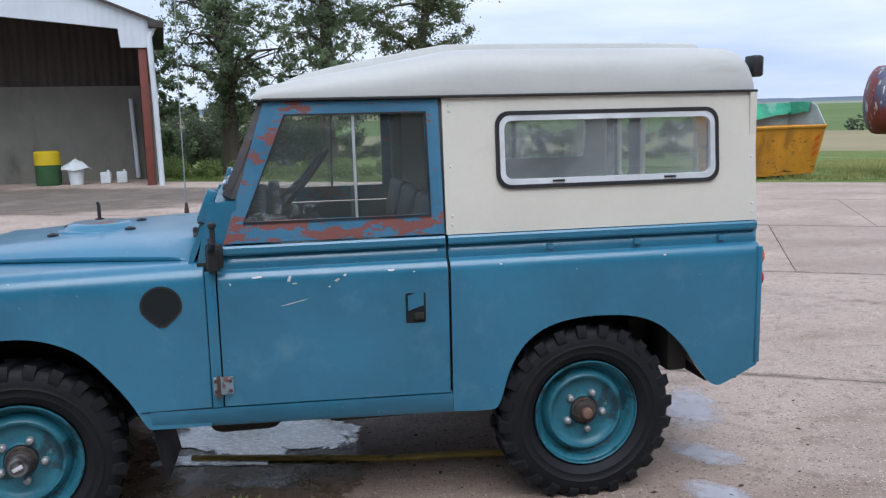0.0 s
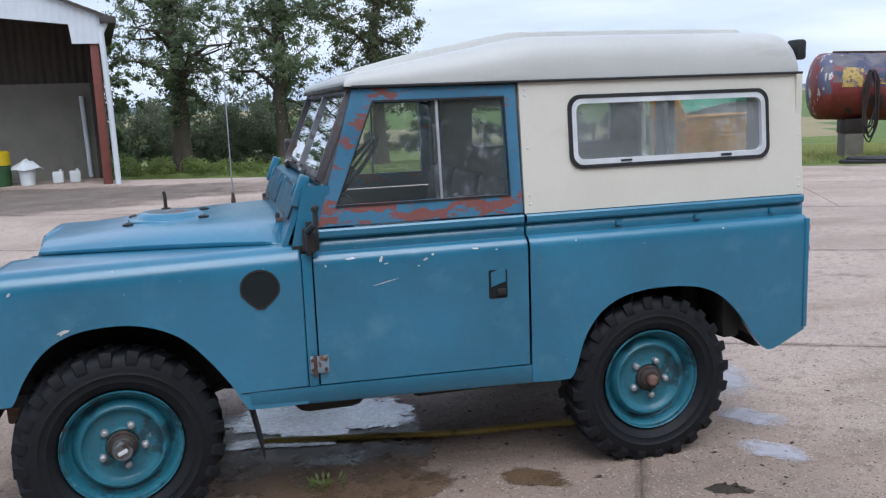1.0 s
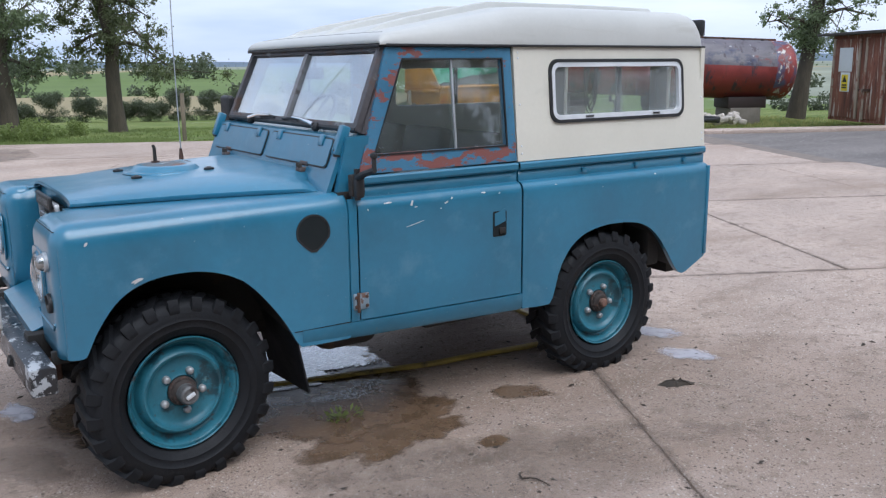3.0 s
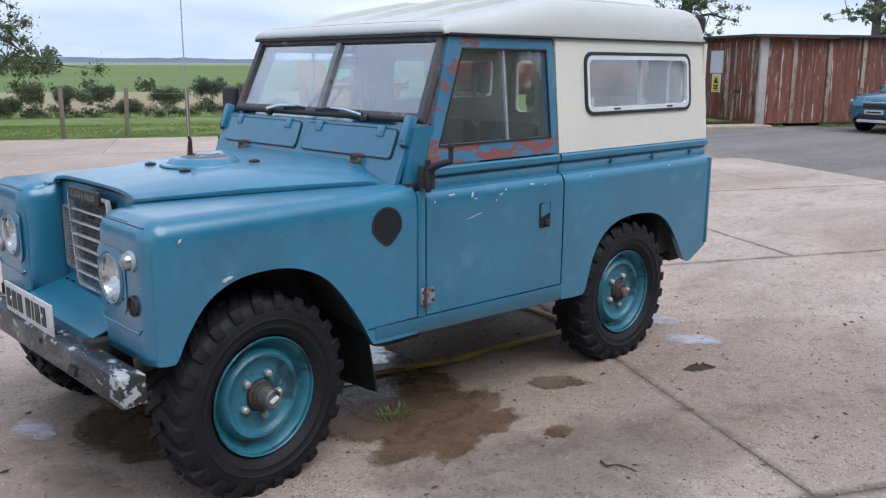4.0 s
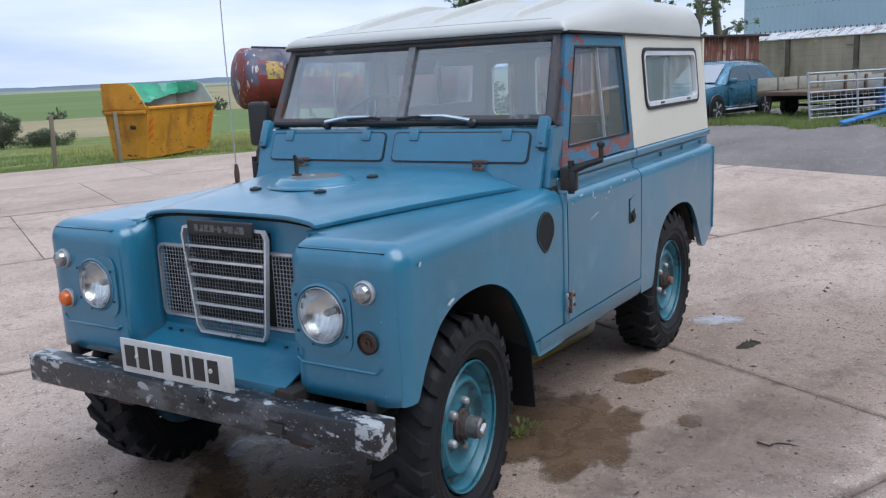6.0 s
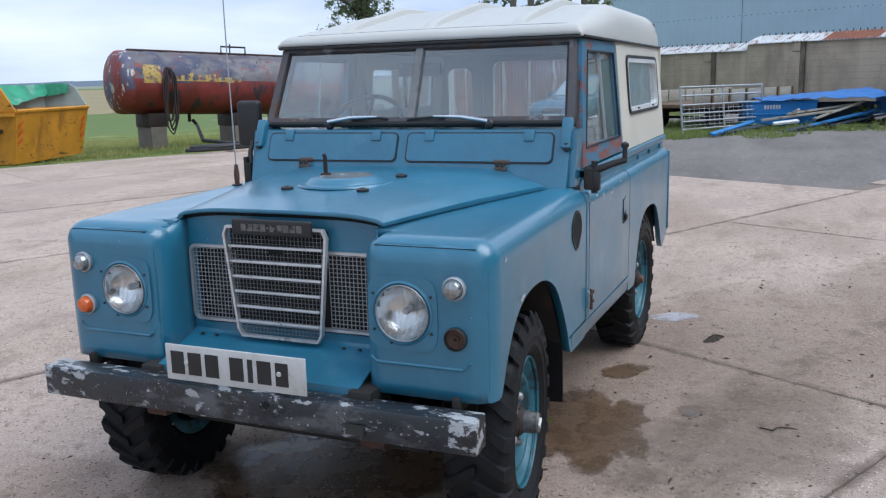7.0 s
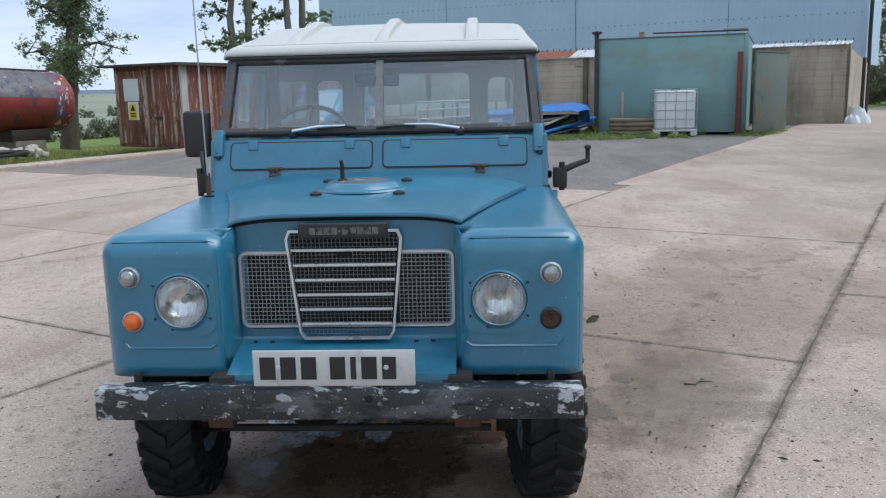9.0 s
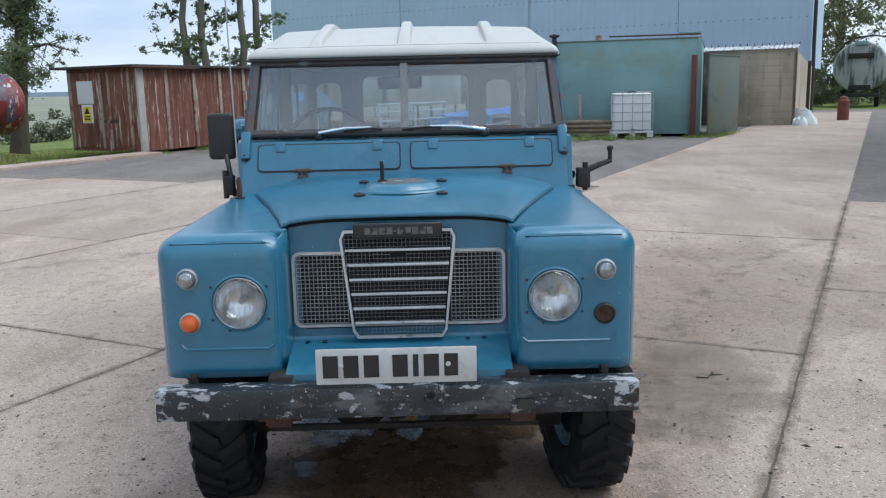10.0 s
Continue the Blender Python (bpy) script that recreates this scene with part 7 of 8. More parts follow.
d = loose("bucket", -5.25, 19.5, "white plastic bucket with a crumpled sack", "bucket")
part("bucket_body", lathe([(0, 0), (0.17, 0), (0.20, 0.38), (0.18, 0.38)], 24, m=pose(0, 0, 0, 90, 0, 0)), M_WPLASTIC, d)
rows = [[(0.36 * math.cos(a) * s * (1 + 0.2 * noise.noise((a * 2, s, 0))), 0.25 * math.sin(a) * s, 0.42 + 0.25 * (1 - s) + 0.10 * noise.noise((3 * s, a * 2, 2))) for a in [k * 0.524 for k in range(13)]] for s in (0.05, 0.4, 0.7, 0.95, 1.05)]
part("crumpled_sack", solid(sheet(rows), 0.01), M_WPLASTIC, d)
for k, u in enumerate((-4.55, -4.15)):
    d = thing("jerry_can", "pale plastic jerry can by the wall", "canister", "canisters", pose(u, 19.6, 0.004, 0, 0, 10 * k))
    part("can_body", box(-0.13, 0.13, -0.09, 0.09, 0, 0.30, 0.03, segments=3), M_WPLASTIC, d)
    part("can_neck", lathe([(0.035, 0.28), (0.035, 0.35), (0, 0.35)], 12, m=pose(0.06, 0, 0, 90, 0, 0)), M_WPLASTIC, d)

# ---- green container with its open door ----
M_GREEN = surface("faded_green_steel", (0.205, 0.350, 0.355), 0.6, vary=0.12, scale=0.8, bump=0.2, bump_scale=20,
                  patches=[((0.20, 0.245, 0.16), 0.7, 0.50, 0.78, (1, 1, 1.6)), ((0.20, 0.13, 0.08), 4.0, 0.66, 0.76, (1.5, 1.5, 0.3))])
M_OLIVE = surface("dull_olive_steel", (0.125, 0.165, 0.14), 0.65, vary=0.15, scale=1.2, bump=0.2, patches=[((0.17, 0.12, 0.07), 2.2, 0.54, 0.72, (1, 1, 0.5)), ((0.08, 0.10, 0.095), 1.4, 0.56, 0.70)])
cont = thing("shipping_container", "faded green steel container with rusty edges", "container", m=pose(22.2, -8.3, 0, 0, 0, 72.0))
# local x runs along the long face towards +y world, y goes back
CL, CD, CH = 4.45, 6.0, 2.92
part("long_wall", box(0, CL, -0.03, 0.0, 0.05, CH, 0.004), M_GREEN, cont)
part("end_wall", box(0, 0.04, -CD, -0.03, 0.05, CH), M_GREEN, cont)
part("far_end_wall", box(CL - 0.04, CL, -CD, -0.03, 0.05, CH), M_GREEN, cont)
part("back_wall", box(0, CL, -CD - 0.04, -CD, 0.05, CH), M_GREEN, cont)
part("roof", box(-0.02, CL + 0.02, -CD, 0.02, CH, CH + 0.05, 0.01), M_OLIVE, cont)
part("edge_tube", box(-0.04, 0.08, -0.08, 0.03, 0.0, CH + 0.02, 0.01), M_GREEN, cont)
part("top_lug", lathe([(0.10, 0), (0.10, 0.14), (0.06, 0.14)], 14, m=pose(CL - 1.35, -0.1, CH + 0.06, 90, 0, 0)), M_BATTEN, cont)
part("top_pipe", tube([(0.0, -0.3, CH + 0.14), (2.8, -0.3, CH + 0.16)], 0.025, 6), M_RUST, cont)
part("top_pipe", tube([(0.02, -0.1, CH), (0.02, -0.1, CH + 0.18), (0.7, -0.1, CH + 0.18)], 0.03, 6), M_GREEN, cont)
part("corner_post", tube([(CL + 0.02, 0.06, 0), (CL + 0.02, 0.06, CH + 0.18)], 0.07, 10), M_TARROOF, cont)
part("post_cap", lathe([(0.05, 0), (0.16, 0.05), (0.17, 0.1), (0, 0.14)], 14, m=pose(CL + 0.02, 0.06, CH + 0.15, 90, 0, 0)), M_TARROOF, cont)
odoor = thing("steel_door", "open green steel container door with rusty top", "door", m=pose(23.0, -9.42, 0, 0, 0, -128))
part("door_leaf", box(0, 0.06, -1.7, 0.9, 0.05, 2.42, 0.008), M_OLIVE, odoor)
part("door_rim", box(0.06, 0.08, -1.7, 0.9, 2.39, 2.43), M_OLIVE, odoor)
for z in (0.5, 1.25, 2.0):
    part("door_hinge", box(-0.03, 0.0, 0.82, 0.96, z - 0.06, z + 0.06, 0.008), M_RUST, odoor)
part("lock_rod", tube([(-0.03, -1.2, 0.1), (-0.03, -1.2, 2.4)], 0.02, 8), M_OLIVE, odoor)
post = solo("steel_post", box(-0.10, 0.10, -0.08, 0.08, -0.1, 2.42, 0.008), surface("red_oxide_beam", (0.16, 0.045, 0.035), 0.7, vary=0.3, scale=4, bump=0.3), "rusty red steel post before the container", "post")
post.matrix_basis = pose(22.0, -8.05, 0, 0, -2, -18)

# ---- IBC ----
ibc = thing("bulk_liquid_container", "white plastic bulk container in a steel cage on a pallet", "container", m=pose(21.75, -6.15, 0, 0, 0, 84))
M_IBC = surface("white_tank_plastic", (0.72, 0.75, 0.76), 0.45, vary=0.05, scale=3, bump=0.05)
part("bottle", box(-0.56, 0.56, -0.98, -0.02, 0.20, 1.33, 0.05, segments=3), M_IBC, ibc)
part("filler_cap", lathe([(0.14, 0), (0.14, 0.06), (0, 0.06)], 20, m=pose(0.0, -0.3, 1.33, 90, 0, 0)), M_BLACK, ibc)
for z in (0.24, 0.50, 0.76, 1.02, 1.28, 1.36):
    part("cage_bar", tube([(-0.61, 0.0, z), (0.61, 0.0, z), (0.61, -1.0, z), (-0.61, -1.0, z)], 0.012, 6, closed=True), M_GALV, ibc)
for x in (-0.61, -0.3, 0.0, 0.3, 0.61):
    part("cage_upright", tube([(x, 0.004, 0.16), (x, 0.004, 1.37)], 0.011, 6), M_GALV, ibc)
for x in (-0.53, 0.0, 0.53):
    part("pallet_foot", box(x - 0.09, x + 0.09, -1.0, 0.0, 0.0, 0.13, 0.01), M_WPLASTIC, ibc)
part("pallet_deck", box(-0.62, 0.62, -1.02, 0.02, 0.13, 0.19, 0.008), M_WPLASTIC, ibc)
part("outlet_valve", tube([(0.0, 0.0, 0.24), (0.0, 0.09, 0.22)], 0.05, 12), M_GALV, ibc)

# ---- stacked timber posts ----
M_ROUND = surface("peeled_posts", (0.25, 0.195, 0.13), 0.85, vary=0.25, scale=4, bump=0.4, per_object=0.25)
rr = random.Random(3)
for k in range(14):
    row, col = divmod(k, 4)
    p0 = Vector((22.9 + 0.12 * col - 0.04 * row, -4.35 - 0.03 * col, 0.07 + 0.13 * row))
    p1 = p0 + Vector((-0.42 + rr.uniform(-0.05, 0.05), -1.25 + rr.uniform(-0.15, 0.15), rr.uniform(-0.01, 0.01)))
    solo("timber_post", tube([p0, p1], 0.065, 10), M_ROUND, "peeled round timber post in a low stack", "post", "stacked timber posts")
solo("timber_stake", box(22.95, 23.03, -4.80, -4.71, 0, 1.30, 0.01), M_BATTEN, "upright weathered stake by the timber stack", "post")

# ---- concrete panel wall, pale roof edge and big blue shed ----
M_PANEL = surface("concrete_panel", (0.43, 0.36, 0.285), 0.9, vary=0.2, scale=0.8, bump=0.3, bump_scale=25, per_object=0.08,
                  patches=[((0.26, 0.225, 0.18), 0.9, 0.53, 0.72, (1, 1, 0.35)), ((0.54, 0.48, 0.40), 2.0, 0.60, 0.75), ((0.26, 0.17, 0.13), 5.0, 0.62, 0.70), ((0.47, 0.40, 0.32), 0.7, 0.50, 0.62, (2.4, 2.4, 0.2)), ((0.25, 0.205, 0.16), 1.0, 0.62, 0.76, (3, 3, 0.2))])
M_ROOFED = surface("pale_rusty_roofing", (0.50, 0.52, 0.54), 0.55, vary=0.15, scale=1, bump=0.2, patches=[((0.25, 0.10, 0.06), 2.2, 0.58, 0.64, (2, 1, 1)), ((0.13, 0.11, 0.11), 2.2, 0.55, 0.60, (5, 0.4, 1)), ((0.22, 0.10, 0.07), 5.0, 0.60, 0.66, (3, 0.5, 1))])
M_COURSE = surface("faint_course_line", (0.30, 0.245, 0.195), 0.95, vary=0.3, scale=3, bump=0.3)
M_STAINCOL = surface("stained_column", (0.12, 0.10, 0.08), 0.9, vary=0.3, scale=2, bump=0.3, patches=[((0.24, 0.21, 0.17), 2.0, 0.52, 0.66, (1, 1, 0.3))])
cw = thing("panel_wall", "weathered concrete panel wall with columns", "wall", m=yard(30.25, 0.6, 0, 90), kind="structure")
# local x runs along +v
WALL_RUNS = ((0.0, 3.2, 2.76), (3.2, 6.5, 2.70), (6.5, 9.8, 2.66), (9.8, 13.35, 2.65), (13.35, 15.77, 2.65), (15.77, 17.3, 2.40), (17.3, 20.5, 2.40), (20.5, 24.0, 2.40))
for x0, x1, hgt in WALL_RUNS:
    part("panel", box(x0 + 0.004, x1 - 0.004, -0.14, 0.0, 0.0, hgt, 0.008), M_PANEL, cw)
    z = 0.24
    while z < hgt - 0.1:
        part("course_joint", box(x0 + 0.01, x1 - 0.01, -0.002, 0.0012, z - 0.004, z + 0.004), M_COURSE, cw, smooth=0)
        z += 0.24
for x, hgt in ((3.2, 2.70), (9.8, 2.66), (13.35, 2.66), (17.3, 2.38), (20.5, 2.38)):
    part("column", box(x - 0.10, x + 0.10, 0.0, 0.09, 0.0, hgt, 0.01), M_STAINCOL, cw)
    part("column_head", box(x - 0.05, x + 0.45, 0.0, 0.06, hgt - 0.35, hgt + 0.05, 0.01), M_PANEL, cw)
sw = thing("side_panel_wall", "concrete side wall with a sloping top", "wall", m=yard(30.25, 0.6), kind="structure")
part("panel", extrude_poly([(0, 0), (7.5, 0), (7.5, 2.2), (0, 2.62)], lambda a, b, d: (a, d, b), 0.12), M_PANEL, sw)
part("column", box(5.0, 5.3, -0.12, 0.0, 0, 2.4), M_TARROOF, sw)
M_BLUECLAD = surface("pale_blue_cladding", (0.435, 0.575, 0.70), 0.55, vary=0.06, scale=0.4, bump=0.1)
bs = thing("blue_farm_building", "large pale blue profiled steel farm building", "building", m=yard(37.9, 0.85, 0, 90))
BLN, BHT = 29.0, 9.5
part("front_cladding", corrugated(-0.1, BLN, 2.35, BHT, 0.33, 0.035, lambda a, b, d: (a, d, b)), M_BLUECLAD, bs)
part("side_cladding", corrugated(0, 8.0, 2.2, BHT, 0.33, 0.035, lambda a, b, d: (-0.1 - d, -a, b)), M_BLUECLAD, bs)
part("far_cladding", corrugated(0, 8.0, 0, BHT, 0.33, 0.035, lambda a, b, d: (BLN + d, -a, b)), M_BLUECLAD, bs)
part("lower_wall", box(0, BLN, -0.3, -0.1, 0, 2.4), M_PANEL, bs)
part("roof", solid(sheet([[(x, y, z) for y, z in ((0.3, BHT - 0.05), (-4, BHT + 1.2), (-8.3, BHT - 0.05))] for x in (-0.4, BLN + 0.3)]), 0.1), M_TARROOF, bs)
part("corner_flashing", box(-0.17, 0.05, -0.1, 0.07, 2.2, BHT, 0.01), M_BLUECLAD, bs)
part("down_pipe", tube([(-0.25, -0.3, BHT), (-0.25, -0.3, 3.2), (-0.25, -0.5, 2.6), (-0.25, -0.5, 0)], 0.08, 10), M_TARROOF, bs)
for z in (4.35, 5.75, 7.2):
    for k in range(88):
        part("cladding_bolt", box(k * 0.33 + 0.06, k * 0.33 + 0.10, 0.034, 0.05, z - 0.02, z + 0.02), M_TARROOF, bs, smooth=0)
for k, x in enumerate((5.6, 13.0, 20.4)):
    part("sheet_lap", box(x, x + 0.02, 0.036, 0.042, 2.4, BHT), M_TARROOF, bs)
lean_to = thing("lean_to_roof", "pale corrugated lean-to roof with rust streaks", "roof", m=yard(30.25, 0.6, 0, 90), kind="structure")
M_RUSTROOF = surface("rusted_roofing", (0.21, 0.075, 0.045), 0.85, vary=0.3, scale=2, bump=0.3, patches=[((0.45, 0.44, 0.43), 3.0, 0.60, 0.68, (3, 1, 1))])
sheet_x = 0.0
while sheet_x < 23.0:
    base, top = (2.66 if sheet_x > 4 else 2.77, 2.99 if sheet_x > 4 else 2.92) if sheet_x < 15.6 else (2.41, 2.74)
    x1 = sheet_x + 1.05 if sheet_x < 14.7 or sheet_x > 15.0 else 15.77
    rows_ = []
    for k in range(29):
        x = lerp(sheet_x, x1 + 0.02, k / 28)
        wave = 0.022 * math.sin(k * 6.28 / 4)
        rows_.append([(x, 0.14, base + wave), (x, -0.35, lerp(base, top, 0.5) + wave), (x, -0.85, top + wave)])
    rusty = 9.6 < sheet_x < 12.6
    part("roof_sheet", solid(sheet(rows_), 0.008), M_RUSTROOF if rusty else M_ROOFED, lean_to)
    for k in range(4):
        part("roof_hook", box(lerp(sheet_x, x1, k / 4), lerp(sheet_x, x1, k / 4) + 0.03, -0.82, -0.78, top, top + 0.09), M_TARROOF, lean_to, smooth=0)
    sheet_x = x1

# ---- old trailer, gate and blue sheeting ----
M_OLDWOOD = surface("grey_white_boards", (0.36, 0.34, 0.29), 0.9, vary=0.2, scale=4, bump=0.4, stretch=(0.3, 1, 1), patches=[((0.17, 0.12, 0.08), 3.0, 0.60, 0.70)])
M_BROWNWOOD = surface("brown_timber", (0.15, 0.10, 0.065), 0.9, vary=0.25, scale=4, bump=0.4)
trailer = thing("flat_trailer", "old wooden farm trailer with pale dropsides", "trailer", m=yard(17.35, 10.25, 0.0, 0))
part("deck", box(0, 5.2, 0, 2.0, 0.62, 0.72, 0.01), M_BROWNWOOD, trailer)
for k in range(6):
    part("dropside_board", box(0.05 + 0.86 * k, 0.83 + 0.86 * k, -0.03, 0.02, 0.74, 1.08, 0.01), M_OLDWOOD, trailer)
    part("stake", box(0.82 + 0.86 * k, 0.90 + 0.86 * k, -0.08, -0.03, 0.55, 1.10, 0.006), M_BROWNWOOD, trailer)
    part("back_board", box(0.05 + 0.86 * k, 0.83 + 0.86 * k, 1.98, 2.02, 0.74, 1.08, 0.01), M_OLDWOOD, trailer)
part("chassis_beam", box(0.1, 5.1, 0.25, 0.4, 0.45, 0.62), M_UNDER, trailer)
part("chassis_beam", box(0.1, 5.1, 1.6, 1.75, 0.45, 0.62), M_UNDER, trailer)
for x in (1.2, 4.2):
    for y in (0.15, 1.85):
        w = part("wheel", lathe([(0.12, -0.08), (0.2, -0.09), (0.3, -0.08), (0.32, 0), (0.3, 0.08), (0.12, 0.08)], 28, m=pose(x, y, 0.32)), M_RUBBER, trailer)
        part("rim", lathe([(0, -0.05), (0.13, -0.05), (0.15, -0.085)], 20, m=pose(x, y, 0.32)), M_RUST, w)
    part("axle", tube([(x, 0.1, 0.32), (x, 1.9, 0.32)], 0.04, 8), M_UNDER, trailer)
gate = thing("field_gate", "galvanised tubular steel field gate leaning on the trailer", "gate", m=pose(19.1, 1.25, 0, 0, 0, -34) @ pose(0, 0, 0, -6, 0, 0))
for z in (0.12, 0.32, 0.52, 0.74, 0.98, 1.20):
    part("rail", tube([(0, 0, z), (3.3, 0, z)], 0.024, 8), M_GALV, gate)
for x in (0.0, 1.65, 3.3):
    part("stile", tube([(x, 0, 0.0), (x, 0, 1.24)], 0.028, 8), M_GALV, gate)
for k in range(17):
    x = 0.1 + 0.195 * k
    part("mesh_wire", tube([(x, 0, 0.12), (x, 0, 0.74)], 0.006, 5), M_GALV, gate)
for z in (0.22, 0.42, 0.63):
    part("mesh_wire", tube([(0, 0, z), (3.3, 0, z)], 0.006, 5), M_GALV, gate)
M_TARP = surface("blue_sheeting", (0.010, 0.135, 0.42), 0.45, vary=0.15, scale=1.5, bump=0.4, bump_scale=8, bump_dist=0.02)
M_BLUEBOX = surface("blue_plastic", (0.012, 0.20, 0.55), 0.45, vary=0.12, scale=2, bump=0.1)
M_BLUEWOOD = surface("blue_painted_wood", (0.02, 0.20, 0.50), 0.6, vary=0.25, scale=3, bump=0.3, patches=[((0.10, 0.13, 0.16), 5.0, 0.60, 0.68), ((0.012, 0.09, 0.26), 2.0, 0.52, 0.66)])
M_DARKWOOD = surface("dark_damp_wood", (0.02, 0.035, 0.06), 0.8, vary=0.3, scale=3, bump=0.3)
heap = thing("blue_feed_bin", "blue plastic bin covered by a blue sheet", "bin", m=pose(21.49, -0.11, 0, 0, 0, -75.1))
BIN_L = 1.90
part("bin_body", box(0, BIN_L, 0, 1.0, 0.05, 0.70, 0.05, segments=3), M_BLUEBOX, heap)
part("bin_rim", box(-0.03, BIN_L + 0.03, -0.03, 1.03, 0.68, 0.735, 0.012), M_BLUEBOX, heap)
part("bin_ridge", box(0.04, BIN_L - 0.04, -0.02, 0.0, 0.36, 0.41, 0.008), M_BLUEBOX, heap)
for k in range(6):
    part("label_bar", box(0.50 + 0.075 * k, 0.555 + 0.075 * k, -0.006, 0.002, 0.52, 0.63), M_SIGNW, heap, "unreadable white letter")
rows = []
for i in range(25):
    f = i / 24
    rows.append([(lerp(0.42, 3.62, f), lerp(-0.14 - 0.10 * f, 1.25, j / 10) + 0.03 * math.sin(i * 0.7), lerp(0.80, 0.93, f) + 0.10 * (j / 10) * f + 0.05 * noise.noise((i * 0.4, j * 0.5, 8)) + 0.012 * math.sin(i * 2.3 + 1.7 * j)
                  - max(0, 1 - j / 2) * (0.05 + 0.13 * max(0, f - 0.35) + 0.05 * noise.noise((i * 0.45, 0, 4)))) for j in range(11)])
part("cover_sheet", solid(sheet(rows), 0.012), M_TARP, heap, "crumpled bright blue cover sheet")
rows = [[(3.60 + 0.02 * math.sin(j * 2.0) + 0.10 * (1 - i / 6), lerp(-0.16, 0.7, j / 6), lerp(0.42, 0.95, i / 6)) for j in range(7)] for i in range(7)]
part("sheet_end", solid(sheet(rows), 0.012), M_TARP, heap)
part("stacked_load", box(BIN_L + 0.12, 3.5, 0.35, 1.0, 0.05, 0.66, 0.06), M_DARKWOOD, heap)
rr = random.Random(6)
PLANKS = [((18.3, 0.45, 0.05), (21.2, -0.33, 0.20), 1), ((18.9, 0.30, 0.04), (21.3, -0.70, 0.10), 2),
          ((21.12, -0.55, 0.24), (21.98, -2.5, 0.46), 0), ((21.36, -1.87, 0.26), (22.48, -3.08, 0.67), 0),
          ((21.55, -1.19, 0.37), (22.48, -3.02, 0.6), 0), ((21.49, -1.28, 0.39), (21.36, -1.48, 0.51), 0),
          ((20.81, -1.52, 0.04), (23.22, -3.94, 0.54), 1), ((20.12, -1.16, 0.0), (21.86, -2.34, 0.16), 2),
          ((21.86, -2.34, 0.19), (23.29, -3.89, 0.39), 1), ((22.67, -2.93, 0.54), (23.1, -3.69, 0.65), 1),
          ((21.43, -2.22, 0.07), (23.29, -3.96, 0.33), 2), ((20.87, -0.87, 0.16), (21.24, -1.48, 0.22), 3)]
PAINTS = ((M_OLDWOOD, "weathered grey plank in the heap"), (M_BLUEWOOD, "blue painted plank in the heap"), (M_DARKWOOD, "dark damp plank under the heap"), (M_SIGNW, "split white board in the heap"))
for k, (p0, p1, bl) in enumerate(PLANKS):
    p0, p1 = Vector(p0), Vector(p1)
    m = Matrix.Translation(p0) @ (p1 - p0).to_track_quat("X", "Z").to_matrix().to_4x4() @ Matrix.Rotation(radians(rr.uniform(-25, 25)), 4, "X")
    s_ = solo("plank", box(0, (p1 - p0).length, -0.065, 0.065, -0.025, 0.035, 0.004), PAINTS[bl][0], PAINTS[bl][1], "plank", "heaped planks")
    s_.matrix_basis = m

rr = random.Random(19)
for x, y, h in ((22.75, -3.05, 0.50), (23.25, -3.75, 0.62)):
    spots = [(Vector((x + rr.gauss(0, 0.10), y + rr.gauss(0, 0.13), h * rr.uniform(0.05, 1.0))), rr.uniform(0.06, 0.13)) for _ in range(16)]
    hedge("weed_bush", spots, 2600, 0.030, int(x * 10), "bushy green weed beside the planks", M_WEED)
spots = []
for k in range(110):
    f = rr.random()
    spots.append((Vector((lerp(20.6, 22.6, rr.random()) + 0.2 * f, lerp(-1.2, -6.4, f), rr.uniform(-0.02, 0.03))), rr.uniform(0.08, 0.22)))
hedge("low_weeds", spots, 9000, 0.028, 77, "thin strip of low weeds before the heap", M_WEED)

# ---- old white road tanker ----
M_WTANK = surface("dirty_white_tank", (0.38, 0.41, 0.39), 0.7, vary=0.2, scale=0.8, bump=0.2, patches=[((0.07, 0.085, 0.08), 1.5, 0.50, 0.62, (2.2, 2.2, 0.35)), ((0.10, 0.20, 0.19), 1.2, 0.58, 0.68)])
tk = thing("old_road_tanker", "derelict dirty white tanker on wheels", "tanker", m=pose(47.0, -25.4, 0, 0, 0, -28))
part("barrel", lathe([(0, 0), (1.1, 0.02), (1.42, 0.08), (1.5, 0.2), (1.5, 5.8), (1.3, 6.0), (0, 6.0)], 36, m=pose(0, 0, 2.35, 0, 0, -90)), M_WTANK, tk)
part("hatch_box", box(-0.14, 0.02, -0.7, 0.7, 2.85, 3.15, 0.03), M_UNDER, tk)
part("top_box", box(-0.10, 0.5, -0.35, 0.35, 3.6, 3.85, 0.03), M_GREEN, tk)
part("frame_rail", box(0.0, 6.0, -0.6, 0.6, 1.0, 1.3, 0.02), M_UNDER, tk)
for x in (1.0, 2.2, 5.2):
    for y in (-0.95, 0.95):
        part("wheel", lathe([(0, -0.13), (0.35, -0.14), (0.5, -0.12), (0.52, 0), (0.5, 0.12), (0, 0.14)], 24, m=pose(x, y, 0.52)), M_RUBBER, tk)
part("rear_bar", box(-0.1, 0.1, -1.1, 1.1, 0.6, 0.8, 0.02), M_UNDER, tk)
d = solo("red_drum", lathe([(0, 0), (0.30, 0), (0.30, 1.05), (0.24, 1.1), (0.2, 1.25), (0, 1.3)], 20, m=pose(0, 0, 0, 90, 0, 0)), M_REDPOST, "dull red gas cylinder by the track", "cylinder")
d.matrix_basis = pose(30.4, -16.65, 0) @ Matrix.Scale(0.74, 4)
